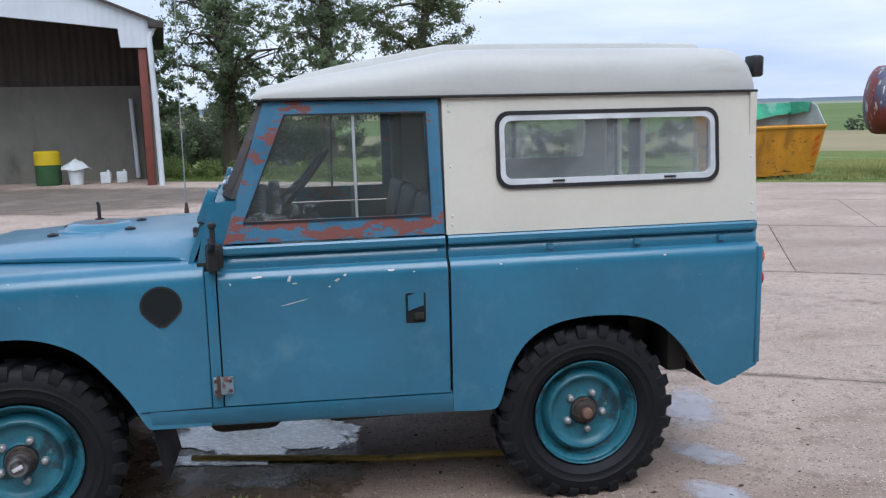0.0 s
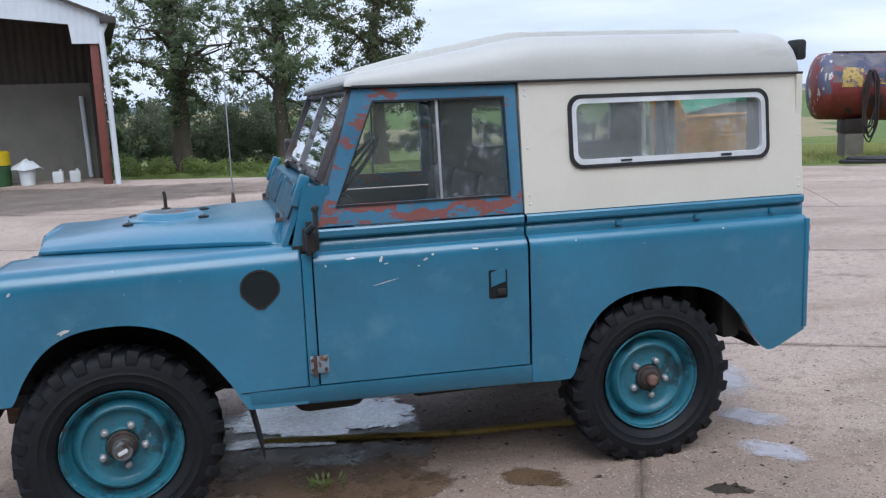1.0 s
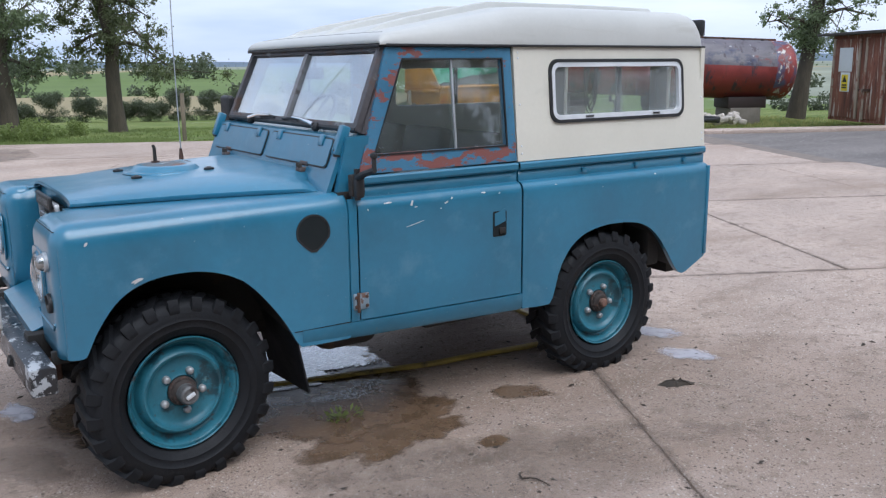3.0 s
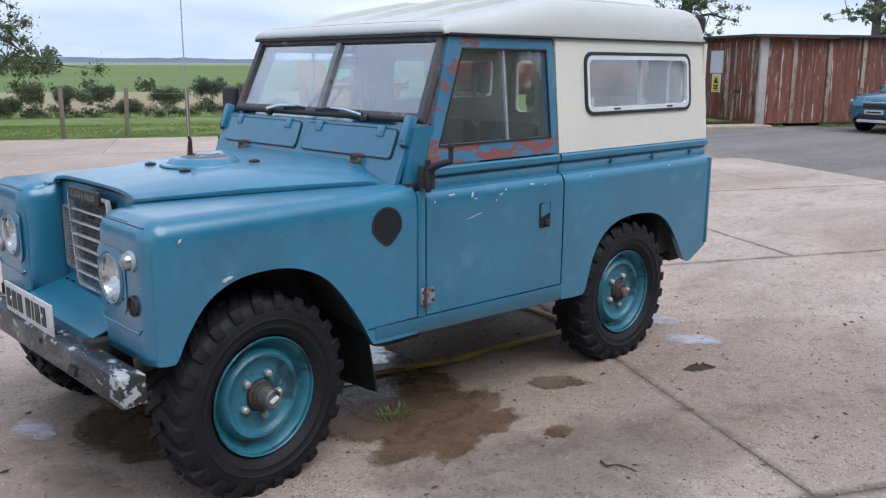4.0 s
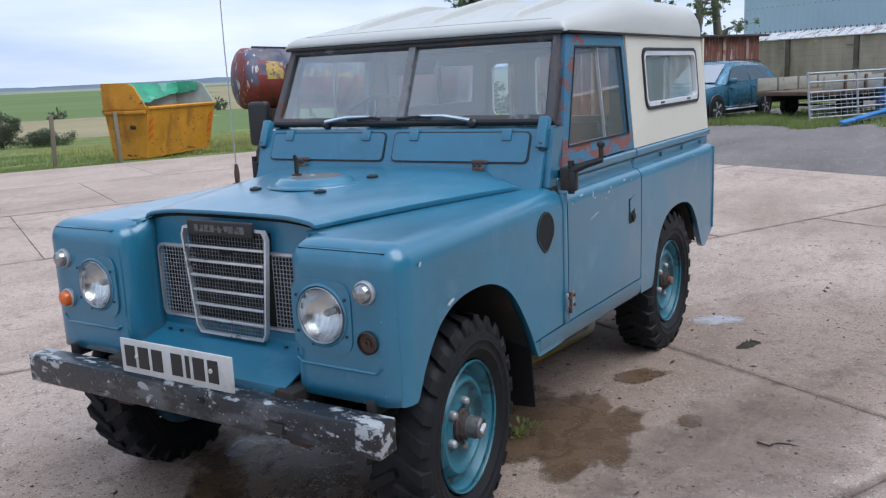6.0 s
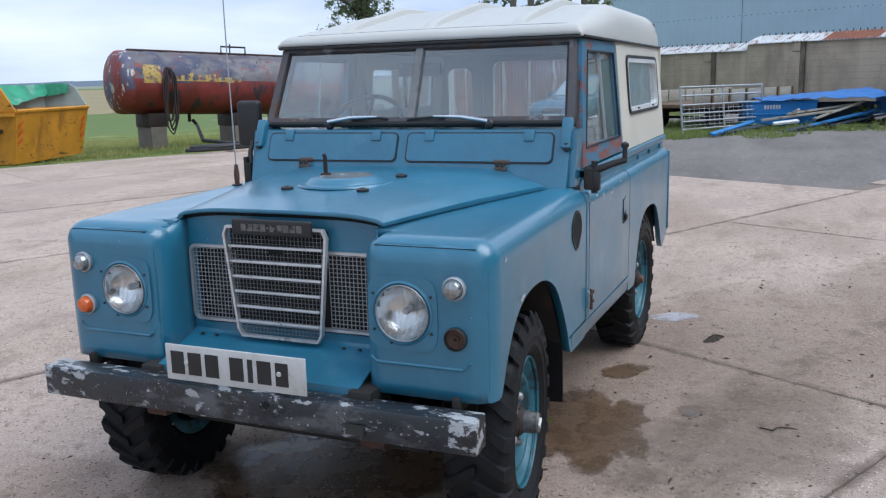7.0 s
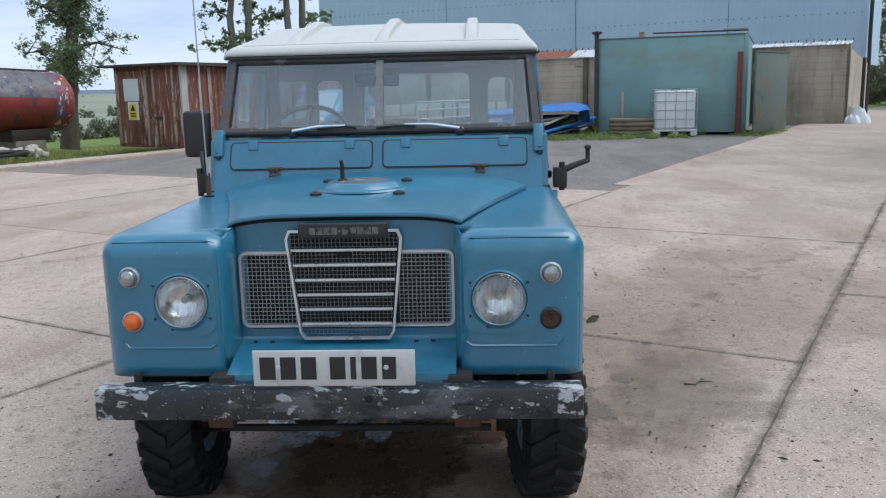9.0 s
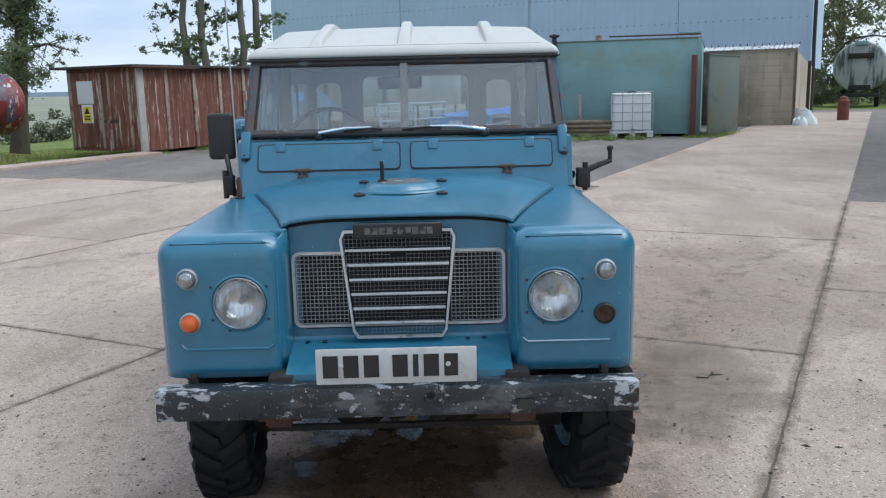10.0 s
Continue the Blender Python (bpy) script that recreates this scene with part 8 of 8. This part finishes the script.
for k, (dx, dy, sc_, tn) in enumerate(((0, 0, 1.0, 30), (0.55, -0.35, 0.75, 80), (-0.45, 0.30, 0.6, 10), (0.15, 0.45, 0.5, 55))):
    rows = [[(0.55 * f * math.cos(a), 0.40 * f * math.sin(a), 0.62 * math.sqrt(max(0.0, 1 - f * f)) * (0.8 + 0.55 * noise.noise((a * 1.3, f * 3, 1 + k)))) for a in [j * 2 * math.pi / 28 for j in range(29)]] for f in (0.02, 0.25, 0.5, 0.7, 0.85, 0.95, 1.0)]
    d = solo("rubble_sack", sheet(rows), M_WPLASTIC, "pale crumpled sack of rubble by the wall", "sack", "rubble sacks")
    d.matrix_basis = pose(27.4 + dx, -13.75 + dy, 0, 0, 0, tn) @ Matrix.Scale(sc_, 4)


# ---- parked blue estate car ----
M_SUV = surface("metallic_blue_paint", (0.035, 0.15, 0.23), 0.28, metal=0.45, vary=0.05, scale=3, bump=0, coat=0.8)
M_TINT = glass("tinted_glass", (0.12, 0.14, 0.15), 0.03, power=1.6, face=0.09)
M_PALEGLASS = glass("sky_lit_windscreen", (0.20, 0.22, 0.23), 0.10, power=1.0, face=0.22)
suv = thing("parked_car", "metallic blue modern estate car parked on the gravel", "car", m=pose(21.5, 4.22, -0.03, 0, 0, 164.7) @ Matrix.Scale(0.97, 4))
# local: +x forward, +y left; wheelbase 2.77
ST = [(-2.30, 0.50, 1.00, 0.80), (-2.24, 0.36, 1.10, 0.88), (-1.9, 0.30, 1.13, 0.93), (-1.0, 0.28, 1.09, 0.945), (0.0, 0.28, 1.05, 0.945), (0.9, 0.28, 1.04, 0.94), (1.5, 0.28, 1.00, 0.925),
      (1.85, 0.28, 0.95, 0.90), (2.05, 0.29, 0.90, 0.85), (2.18, 0.31, 0.83, 0.79), (2.27, 0.38, 0.72, 0.70)]
rows = []
for x, z0, z1, w in ST:
    sec = [(w * 0.82, z0), (w * 0.97, z0 + 0.10), (w, lerp(z0, z1, 0.45)), (w * 0.985, lerp(z0, z1, 0.8)), (w * 0.94, z1 - 0.02), (w * 0.80, z1 + 0.015), (0, z1 + 0.045)]
    rows.append([(x, y, z) for y, z in sec] + [(x, -y, z) for y, z in sec[-2::-1]])
bm = sheet(rows)
bm.faces.new([v for v in bm.verts[:13]][::-1])
bm.faces.new([v for v in bm.verts[-13:]])
part("body", bm, M_SUV, suv, smooth=50)
CAB = [(-2.2, 1.08, 1.10, 0.80), (-1.95, 1.08, 1.50, 0.70), (-1.5, 1.08, 1.62, 0.66), (-0.4, 1.05, 1.67, 0.67), (0.25, 1.03, 1.62, 0.66), (1.05, 1.01, 1.03, 0.75)]
rows = []
for x, z0, z1, w in CAB:
    sec = [(0.90, z0), (lerp(0.90, w, 0.5), lerp(z0, z1, 0.55)), (w, z1 - 0.07), (w * 0.85, z1 - 0.01), (0, z1 + 0.01)]
    rows.append([(x, y, z) for y, z in sec] + [(x, -y, z) for y, z in sec[-2::-1]])
part("roof", sheet(rows), M_SUV, suv, smooth=50)
for sd in (-1, 1):
    for q in ([(-1.75, 1.12), (-0.55, 1.10), (-0.55, 1.54), (-1.45, 1.50)], [(-0.48, 1.10), (0.72, 1.08), (0.25, 1.50), (-0.48, 1.54)]):
        ws_ = lambda z: lerp(0.912, 0.70, (z - 1.05) / 0.52)
        part("side_glass", extrude_poly(q, lambda a, b, d_: (a, sd * (ws_(b) + 0.012 - d_), b), 0.006), M_TINT, suv, smooth=0)
    part("door_mirror", box(0.52, 0.68, sd * 0.99 - 0.09, sd * 0.99 + 0.09, 1.04, 1.18, 0.04, segments=3), M_SUV, suv)
    part("headlamp", box(-0.13, 0.13, -0.19, 0.19, -0.055, 0.065, 0.04, segments=3, m=pose(2.045, sd * 0.68, 0.775, 0, 10, sd * -38)), M_LENS, suv)
    part("fog_lamp", box(-0.06, 0.08, -0.12, 0.12, -0.06, 0.06, 0.03, m=pose(2.13, sd * 0.68, 0.50, 0, 0, sd * -35)), M_BLACK, suv)
    part("roof_rail", tube([(-1.7, sd * 0.60, 1.60), (-1.4, sd * 0.60, 1.68), (-0.3, sd * 0.60, 1.71), (0.15, sd * 0.60, 1.66)], 0.016, 8), M_BLACK, suv)
    for dx in (-0.52, 0.78):
        part("door_gap", box(dx - 0.006, dx + 0.006, sd * 0.949 - 0.004, sd * 0.949 + 0.004, 0.42, 0.98), M_DARK, suv)
        part("door_handle", box(dx - 0.30, dx - 0.14, sd * 0.955 - 0.012, sd * 0.955 + 0.012, 0.90, 0.93, 0.008), M_SUV, suv)
    part("side_strip", box(-0.9, 0.9, sd * 0.95 - 0.015, sd * 0.95 + 0.015, 0.33, 0.37, 0.008), M_ALU, suv)
    for x in (-1.38, 1.38):
        wl_ = part("wheel", lathe([(0.24, -0.10), (0.30, -0.115), (0.345, -0.10), (0.36, -0.05), (0.36, 0.08), (0.30, 0.1)], 36, m=pose(x, sd * 0.865, 0.36, 0, 0, 180 if sd > 0 else 0)), M_RUBBER, suv)
        part("alloy_rim", lathe([(0.24, -0.10), (0.235, -0.07), (0.19, -0.05), (0.06, -0.075), (0, -0.075)], 30, m=pose(x, sd * 0.865, 0.36, 0, 0, 180 if sd > 0 else 0)), M_GALV, wl_)
        for k in range(5):
            a = radians(72 * k)
            part("spoke", box(0.05, 0.235, -0.012, 0.012, -0.025, 0.025, 0.004, m=pose(x, sd * 0.958, 0.36) @ Matrix.Rotation(a, 4, "Y")), M_SILVER, wl_)
        part("wheel_housing", lathe([(0.0, -0.02), (0.40, -0.02), (0.415, 0.0), (0.40, 0.02), (0.0, 0.02)], 36, m=pose(x, sd * 0.932, 0.37)), M_BLACK, suv)
part("windscreen", extrude_poly([(-0.66, 0.06), (0.66, 0.06), (0.58, 0.88), (-0.58, 0.88)], lambda a, b, d_: (1.04 - 0.80 * b + 0.02, a, 1.045 + 0.585 * b + 0.018 - d_), 0.006), M_PALEGLASS, suv, smooth=0)
part("grille", box(2.14, 2.275, -0.36, 0.36, 0.60, 0.76, 0.03), M_BLACK, suv)
part("grille_rim", box(2.14, 2.27, -0.39, 0.39, 0.762, 0.785, 0.008), M_CHROME, suv)
part("lower_grille", box(2.20, 2.30, -0.50, 0.50, 0.36, 0.46, 0.02), M_BLACK, suv)
part("plate", box(2.285, 2.31, -0.26, 0.26, 0.475, 0.585, 0.004), M_PLATE, suv)
part("plate_bar", box(2.31, 2.315, -0.2, 0.2, 0.51, 0.55), M_BLACK, suv, smooth=0)
part("skid_plate", box(2.0, 2.27, -0.5, 0.5, 0.27, 0.35, 0.02), M_ALU, suv)
part("under_tray", box(-2.0, 2.0, -0.8, 0.8, 0.22, 0.34), M_UNDER, suv)


# ---- things on the concrete ----
def blot(name, cx, cy, rx, ry, turn_, seed, mat, label, category, z=0.004, rough=0.35, dome=0.0, n=48):
    bm = bmesh.new()
    ca, sa = math.cos(radians(turn_)), math.sin(radians(turn_))
    rings = []
    for s in (0.0, 0.35, 0.7, 0.9, 1.0):
        ring = []
        for k in range(n if s else 1):
            a = 2 * math.pi * k / n
            w = 1 + rough * (noise.noise((math.cos(a) * 1.3 + seed, math.sin(a) * 1.3, seed * 0.7)) + 0.5 * noise.noise((math.cos(a) * 4 + seed, math.sin(a) * 4, seed)))
            x, y = rx * s * w * math.cos(a), ry * s * w * math.sin(a)
            h = z + dome * (1 - s * s) * (0.6 + 0.6 * noise.noise((x * 9, y * 9, seed)))
            ring.append(bm.verts.new((cx + x * ca - y * sa, cy + x * sa + y * ca, h)))
        rings.append(ring)
    for a, b in zip(rings, rings[1:]):
        for k in range(n):
            q = [a[k % len(a)], a[(k + 1) % len(a)], b[(k + 1) % n], b[k]]
            q = [p for i, p in enumerate(q) if p not in q[:i]]
            bm.faces.new(q)
    ob = solo(name, bm, mat, label, category, kind="stuff" if category == "stain" else "")
    film = ob.data.attributes.new("film", "FLOAT", "POINT")
    for i in range(len(ob.data.vertices)):
        ring = 0 if i == 0 else 1 + (i - 1) // n
        film.data[i].value = (0.6, 0.5, 0.36, 0.18, 0.0)[ring]
    return ob


blot("muddy_stain", 1.4, -1.75, 3.6, 1.15, -27, 23.0, M_MUD, "brown muddy stain on the concrete", "stain", z=0.0012, rough=0.5)
blot("muddy_stain", -1.9, 0.1, 1.2, 1.3, 10, 27.0, M_MUD, "brown muddy stain before the car", "stain", z=0.0011, rough=0.5)
blot("puddle", -0.20, -0.84, 0.46, 0.22, 14, 3.0, M_WET, "shallow brown puddle on the concrete", "puddle", rough=0.55, z=0.003)
blot("puddle", -0.33, -0.53, 0.42, 0.30, -10, 3.7, M_WET, "shallow brown puddle beside the wheel", "puddle", rough=0.5, z=0.0042)
blot("puddle", 0.02, -0.34, 0.24, 0.14, -35, 13.7, M_WET, "shallow brown puddle along the hose", "puddle", rough=0.5, z=0.0038)
blot("puddle", 0.54, -0.81, 0.17, 0.10, -38, 5.0, M_WET, "small brown puddle on the concrete", "puddle", z=0.003)
blot("puddle", -0.55, -0.02, 0.85, 0.40, 0, 6.0, M_WET, "dark wet patch under the car", "puddle", z=0.0036)
blot("puddle", -1.05, 0.10, 0.42, 0.50, 0, 7.0, M_WET, "dark wet patch under the car's front", "puddle", z=0.003)
blot("puddle", -1.33, 0.06, 0.15, 0.31, 8, 17.0, M_WET, "dark wet patch behind the bumper", "puddle", z=0.0024)
blot("damp_stain", -1.62, -0.25, 0.14, 0.26, 20, 18.0, M_DAMP, "damp patch before the bumper", "stain", z=0.0024)
blot("damp_stain", -0.22, -1.42, 0.78, 0.52, -12, 28.0, M_DAMP, "damp muddy patch on the concrete", "stain", z=0.0022, rough=0.6)
blot("barn_dirt", -6.5, 15.8, 6.5, 3.4, -14, 31.0, M_YARDDIRT, "trodden dark dirt before the barn", "stain", z=0.0030, rough=0.4)
blot("soap_foam", -1.58, 0.38, 0.09, 0.15, 10, 19.0, M_THINFOAM, "small patch of soap suds before the bumper", "foam", z=0.004)
blot("puddle", 0.08, -1.19, 0.08, 0.06, 0, 9.0, M_WET, "small wet spot on the concrete", "puddle", z=0.003)
blot("soap_foam", -1.02, 0.43, 0.10, 0.07, 20, 23.0, M_THINFOAM, "small patch of suds under the front axle", "foam", z=0.0045)
blot("soap_foam", -0.69, 0.36, 0.15, 0.11, -15, 27.0, M_THINFOAM, "small patch of suds under the front axle", "foam", z=0.0045)
# soapy patches whose brightness is reflected sky put into the colour
blot("soapy_water", -0.27, 0.20, 0.50, 0.31, -10, 1.0, M_FOAM, "rippled soapy water under the car with painted sky reflection", "foam", z=0.0065, dome=0.006, rough=0.5)
blot("soapy_water", -0.50, -0.03, 0.38, 0.07, -13, 12.0, M_FOAM, "soapy water along the hose with painted sky reflection", "foam", z=0.0068, dome=0.004, rough=0.4)
blot("soapy_water", -0.26, -0.34, 0.30, 0.10, -4, 15.0, M_RIPPLE, "thin soapy water on the wet concrete with painted sky reflection", "foam", z=0.0062, dome=0.003, rough=0.5)
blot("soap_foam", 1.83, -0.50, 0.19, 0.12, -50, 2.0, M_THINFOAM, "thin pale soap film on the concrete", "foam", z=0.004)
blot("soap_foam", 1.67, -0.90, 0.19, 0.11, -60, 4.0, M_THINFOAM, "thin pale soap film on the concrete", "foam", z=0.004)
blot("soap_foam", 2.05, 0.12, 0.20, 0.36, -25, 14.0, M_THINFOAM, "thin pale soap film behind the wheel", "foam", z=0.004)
rr = random.Random(33)
weed = thing("small_weed", "small green weed growing in the wet joint", "weed")
co, fa = [], []
for k in range(60):
    a, r_ = rr.uniform(0, 6.28), rr.uniform(0.0, 0.07)
    p = Vector((-0.34 + r_ * math.cos(a) * 1.4, -0.58 + r_ * math.sin(a), 0.003))
    d_ = Vector((math.cos(a), math.sin(a), rr.uniform(0.3, 1.2))) * rr.uniform(0.015, 0.035)
    w = Vector((-math.sin(a), math.cos(a), 0)) * 0.008
    n = len(co)
    co += [p, p + d_ * 0.6 - w, p + d_, p + d_ * 0.6 + w]
    fa += [(n, n + 1, n + 2, n + 3)]
me = bpy.data.meshes.new("foliage")
me.from_pydata(co, [], fa)
me.materials.append(M_WEED)
new("foliage", me).parent = weed
bm = tube([(-0.58, 0.02, 0.016), (-0.35, -0.035, 0.016), (0.04, -0.13, 0.016), (0.25, -0.185, 0.016), (0.41, -0.22, 0.016), (0.60, -0.235, 0.016), (0.75, -0.255, 0.016), (0.95, -0.285, 0.016), (1.15, -0.30, 0.016), (1.30, -0.25, 0.016), (1.40, -0.1, 0.016), (1.45, 0.3, 0.016), (1.5, 1.1, 0.016)], 0.024, 8)
bm.transform(Matrix.Diagonal((1, 1, 0.6, 1)))
solo("garden_hose", bm, M_HOSE, "flattened dirty yellow hose under the car", "hose")
M_TWIG = surface("dark_debris", (0.045, 0.035, 0.026), 0.9, vary=0.3, scale=20, bump=0.5)
rows = [[(0.10 * s * math.cos(a) * (1 + 0.5 * noise.noise((math.cos(a) * 2, math.sin(a) * 2, 4))), 0.035 * s * math.sin(a) * (1 + 0.8 * noise.noise((math.cos(a) * 2, math.sin(a) * 2, 9))), 0.026 * (1 - s * s) * (0.7 + 1.6 * noise.noise((s * math.cos(a) * 5, s * math.sin(a) * 5, 1)) ** 2 + 0.6 * noise.noise((s * 9, a * 3, 2)))) for a in [2 * math.pi * k / 30 for k in range(31)]] for s in (0.02, 0.2, 0.4, 0.6, 0.8, 1.0)]
d = solo("mud_clod", sheet(rows), M_TWIG, "dark clod of mud on the concrete", "clod")
d.matrix_basis = pose(1.255, -1.19, 0.002, 0, 0, -25)
solo("twig", tube([(-0.02, -1.50, 0.006), (-0.035, -1.52, 0.010), (-0.05, -1.55, 0.012), (-0.02, -1.565, 0.014), (0.0, -1.58, 0.010), (0.0, -1.62, 0.013), (0.01, -1.65, 0.006)], [0.005, 0.0035, 0.0045, 0.003, 0.004, 0.003, 0.002], 6), M_TWIG, "bent dark twig on the concrete", "twig")
rr = random.Random(21)
co, fa = [], []
for _ in range(2600):
    r = rr.random()
    if r < 0.5:
        u, v = rr.uniform(-3, 6), rr.gauss(-0.8, 1.6)
    else:
        u, v = rr.uniform(-8, 8), rr.uniform(-6, 12)
    p = at(u, v, 0.001)
    s = rr.choice((0.003, 0.003, 0.004, 0.004, 0.005, 0.006, 0.007, 0.010)) * rr.uniform(0.7, 1.2)
    a = rr.uniform(0, 6.28)
    w = Vector((math.cos(a), math.sin(a), 0)) * s * rr.uniform(1, 2.2)
    t_ = Vector((-math.sin(a), math.cos(a), 0)) * s
    k = len(co)
    co += [p - w, p - t_, p + w, p + t_, p + Vector((0, 0, s * 0.6))]
    fa += [(k, k + 1, k + 4), (k + 1, k + 2, k + 4), (k + 2, k + 3, k + 4), (k + 3, k, k + 4)]
for _ in range(170):
    u, v = rr.uniform(-4, 12), rr.gauss(-0.6, 1.3)
    p = at(u, v, 0.0025)
    a, s = rr.uniform(0, 6.28), rr.uniform(0.006, 0.013)
    k = len(co)
    for j in range(5):
        b = a + 1.257 * j
        q = s * rr.uniform(0.5, 1.3)
        co.append(p + Vector((math.cos(b) * q * 1.5, math.sin(b) * q * 0.7, rr.uniform(0.0, 0.008))))
    fa += [(k, k + 1, k + 2), (k, k + 2, k + 3), (k, k + 3, k + 4)]
me = bpy.data.meshes.new("loose_grit")
me.from_pydata(co, [], fa)
me.materials.append(M_TWIG)
tagged(new("loose_grit", me), "scattered dark grit, crumbs of mud and leaves", "grit", kind="stuff")

# grime along the joints and old wheel tracks
def grime(name, label, points, half_w, depth):
    co, fa, fl = [], [], []
    for i, p in enumerate(points):
        q = (points[min(i + 1, len(points) - 1)] - points[max(i - 1, 0)]).normalized()
        side = Vector((-q.y, q.x, 0))
        for s_, d_ in ((-1, 0), (-0.5, 0.6), (0, 1), (0.5, 0.6), (1, 0)):
            co.append(p + side * half_w * s_)
            fl.append(d_ * depth)
    for i in range(len(points) - 1):
        fa += [(i * 5 + j, i * 5 + j + 1, i * 5 + j + 6, i * 5 + j + 5) for j in range(4)]
    me = bpy.data.meshes.new(name)
    me.from_pydata(co, [], fa)
    me.materials.append(M_GRIME)
    me.attributes.new("film", "FLOAT", "POINT").data.foreach_set("value", fl)
    tagged(new(name, me), label, "dirt", kind="stuff")


for lane in range(-2, 5):
    v0 = -1.825 + 3.555 * lane
    grime("joint_grime", "brown grime along a slab joint", [at(-16 + 24.4 * k / 80, v0, 0.0016) for k in range(81)], 0.055, 0.37 if lane == 0 else 0.30)
for u, lane in ((1.31, 0), (-2.69, 0), (-6.69, 0), (5.31, 0), (-0.05, 1), (-4.05, 1), (3.95, 1), (-0.9, -1), (3.1, -1)):
    v0 = -1.825 + 3.555 * lane
    grime("joint_grime", "brown grime along a slab joint", [at(u, v0 + 3.555 * k / 20, 0.0018) for k in range(21)], 0.045, 0.28)
for c_u, c_v, r_, a0, a1 in ((-9.0, -9.5, 8.2, 20, 85), (-9.0, -9.5, 9.7, 25, 88), (2.0, -9.0, 8.0, 60, 130), (-12.0, 3.0, 7.0, -40, 35), (6.0, 12.0, 8.5, 190, 260)):
    grime("wheel_track", "faint dirty wheel track on the concrete", [at(c_u + r_ * math.cos(radians(lerp(a0, a1, k / 60))), c_v + r_ * math.sin(radians(lerp(a0, a1, k / 60))), 0.0020) for k in range(61)], 0.12, 0.12)

# ---- concrete slabs ----
pave = thing("yard_slabs", "worn pinkish concrete yard of large slabs with dirty joints", "pavement", kind="structure")
rr = random.Random(13)


def slab(u0, u1, v0, v1):
    gap = 0.0055
    pts = []
    for (a, b), (c, d_) in (((u0, v0), (u1, v0)), ((u1, v0), (u1, v1)), ((u1, v1), (u0, v1)), ((u0, v1), (u0, v0))):
        n = 60
        for k in range(n):
            f = k / n
            wob = rr.uniform(-0.004, 0.005) if k else 0
            uu, vv = lerp(a, c, f), lerp(b, d_, f)
            cu, cv = (u0 + u1) / 2, (v0 + v1) / 2
            uu += math.copysign(gap + wob, cu - uu) if abs(uu - u0) < 1e-6 or abs(uu - u1) < 1e-6 else 0
            vv += math.copysign(gap + wob, cv - vv) if abs(vv - v0) < 1e-6 or abs(vv - v1) < 1e-6 else 0
            pts.append((uu, vv))
    bm = bmesh.new()
    dz = rr.uniform(-0.0015, 0.0)
    hi_ = [bm.verts.new(at(a, b, dz)) for a, b in pts]
    lo_ = [bm.verts.new(at(a, b, -0.05)) for a, b in pts]
    bm.faces.new(hi_)
    for k in range(len(pts)):
        bm.faces.new((hi_[k], hi_[(k + 1) % len(pts)], lo_[(k + 1) % len(pts)], lo_[k]))
    part("slab", bm, M_CONC, pave, smooth=0)


for lane in range(-3, 5):
    v0 = -1.825 + 3.555 * lane
    off = {0: 1.31, 1: -0.05, -1: 3.1}.get(lane, (lane * 1.37) % 4)
    end = 45 if lane == 0 else (8.45 if lane < 0 else [8.5, 8.4, 7.9, 7.6][min(3, lane - 1)])
    u = off - 28.0
    while u < end:
        e = min(u + 4.0, end)
        if e - u > 0.5:
            slab(u, e, v0, v0 + 3.555 + (0.3 if lane == 0 and u > 8.45 else 0))
        u += 4.0
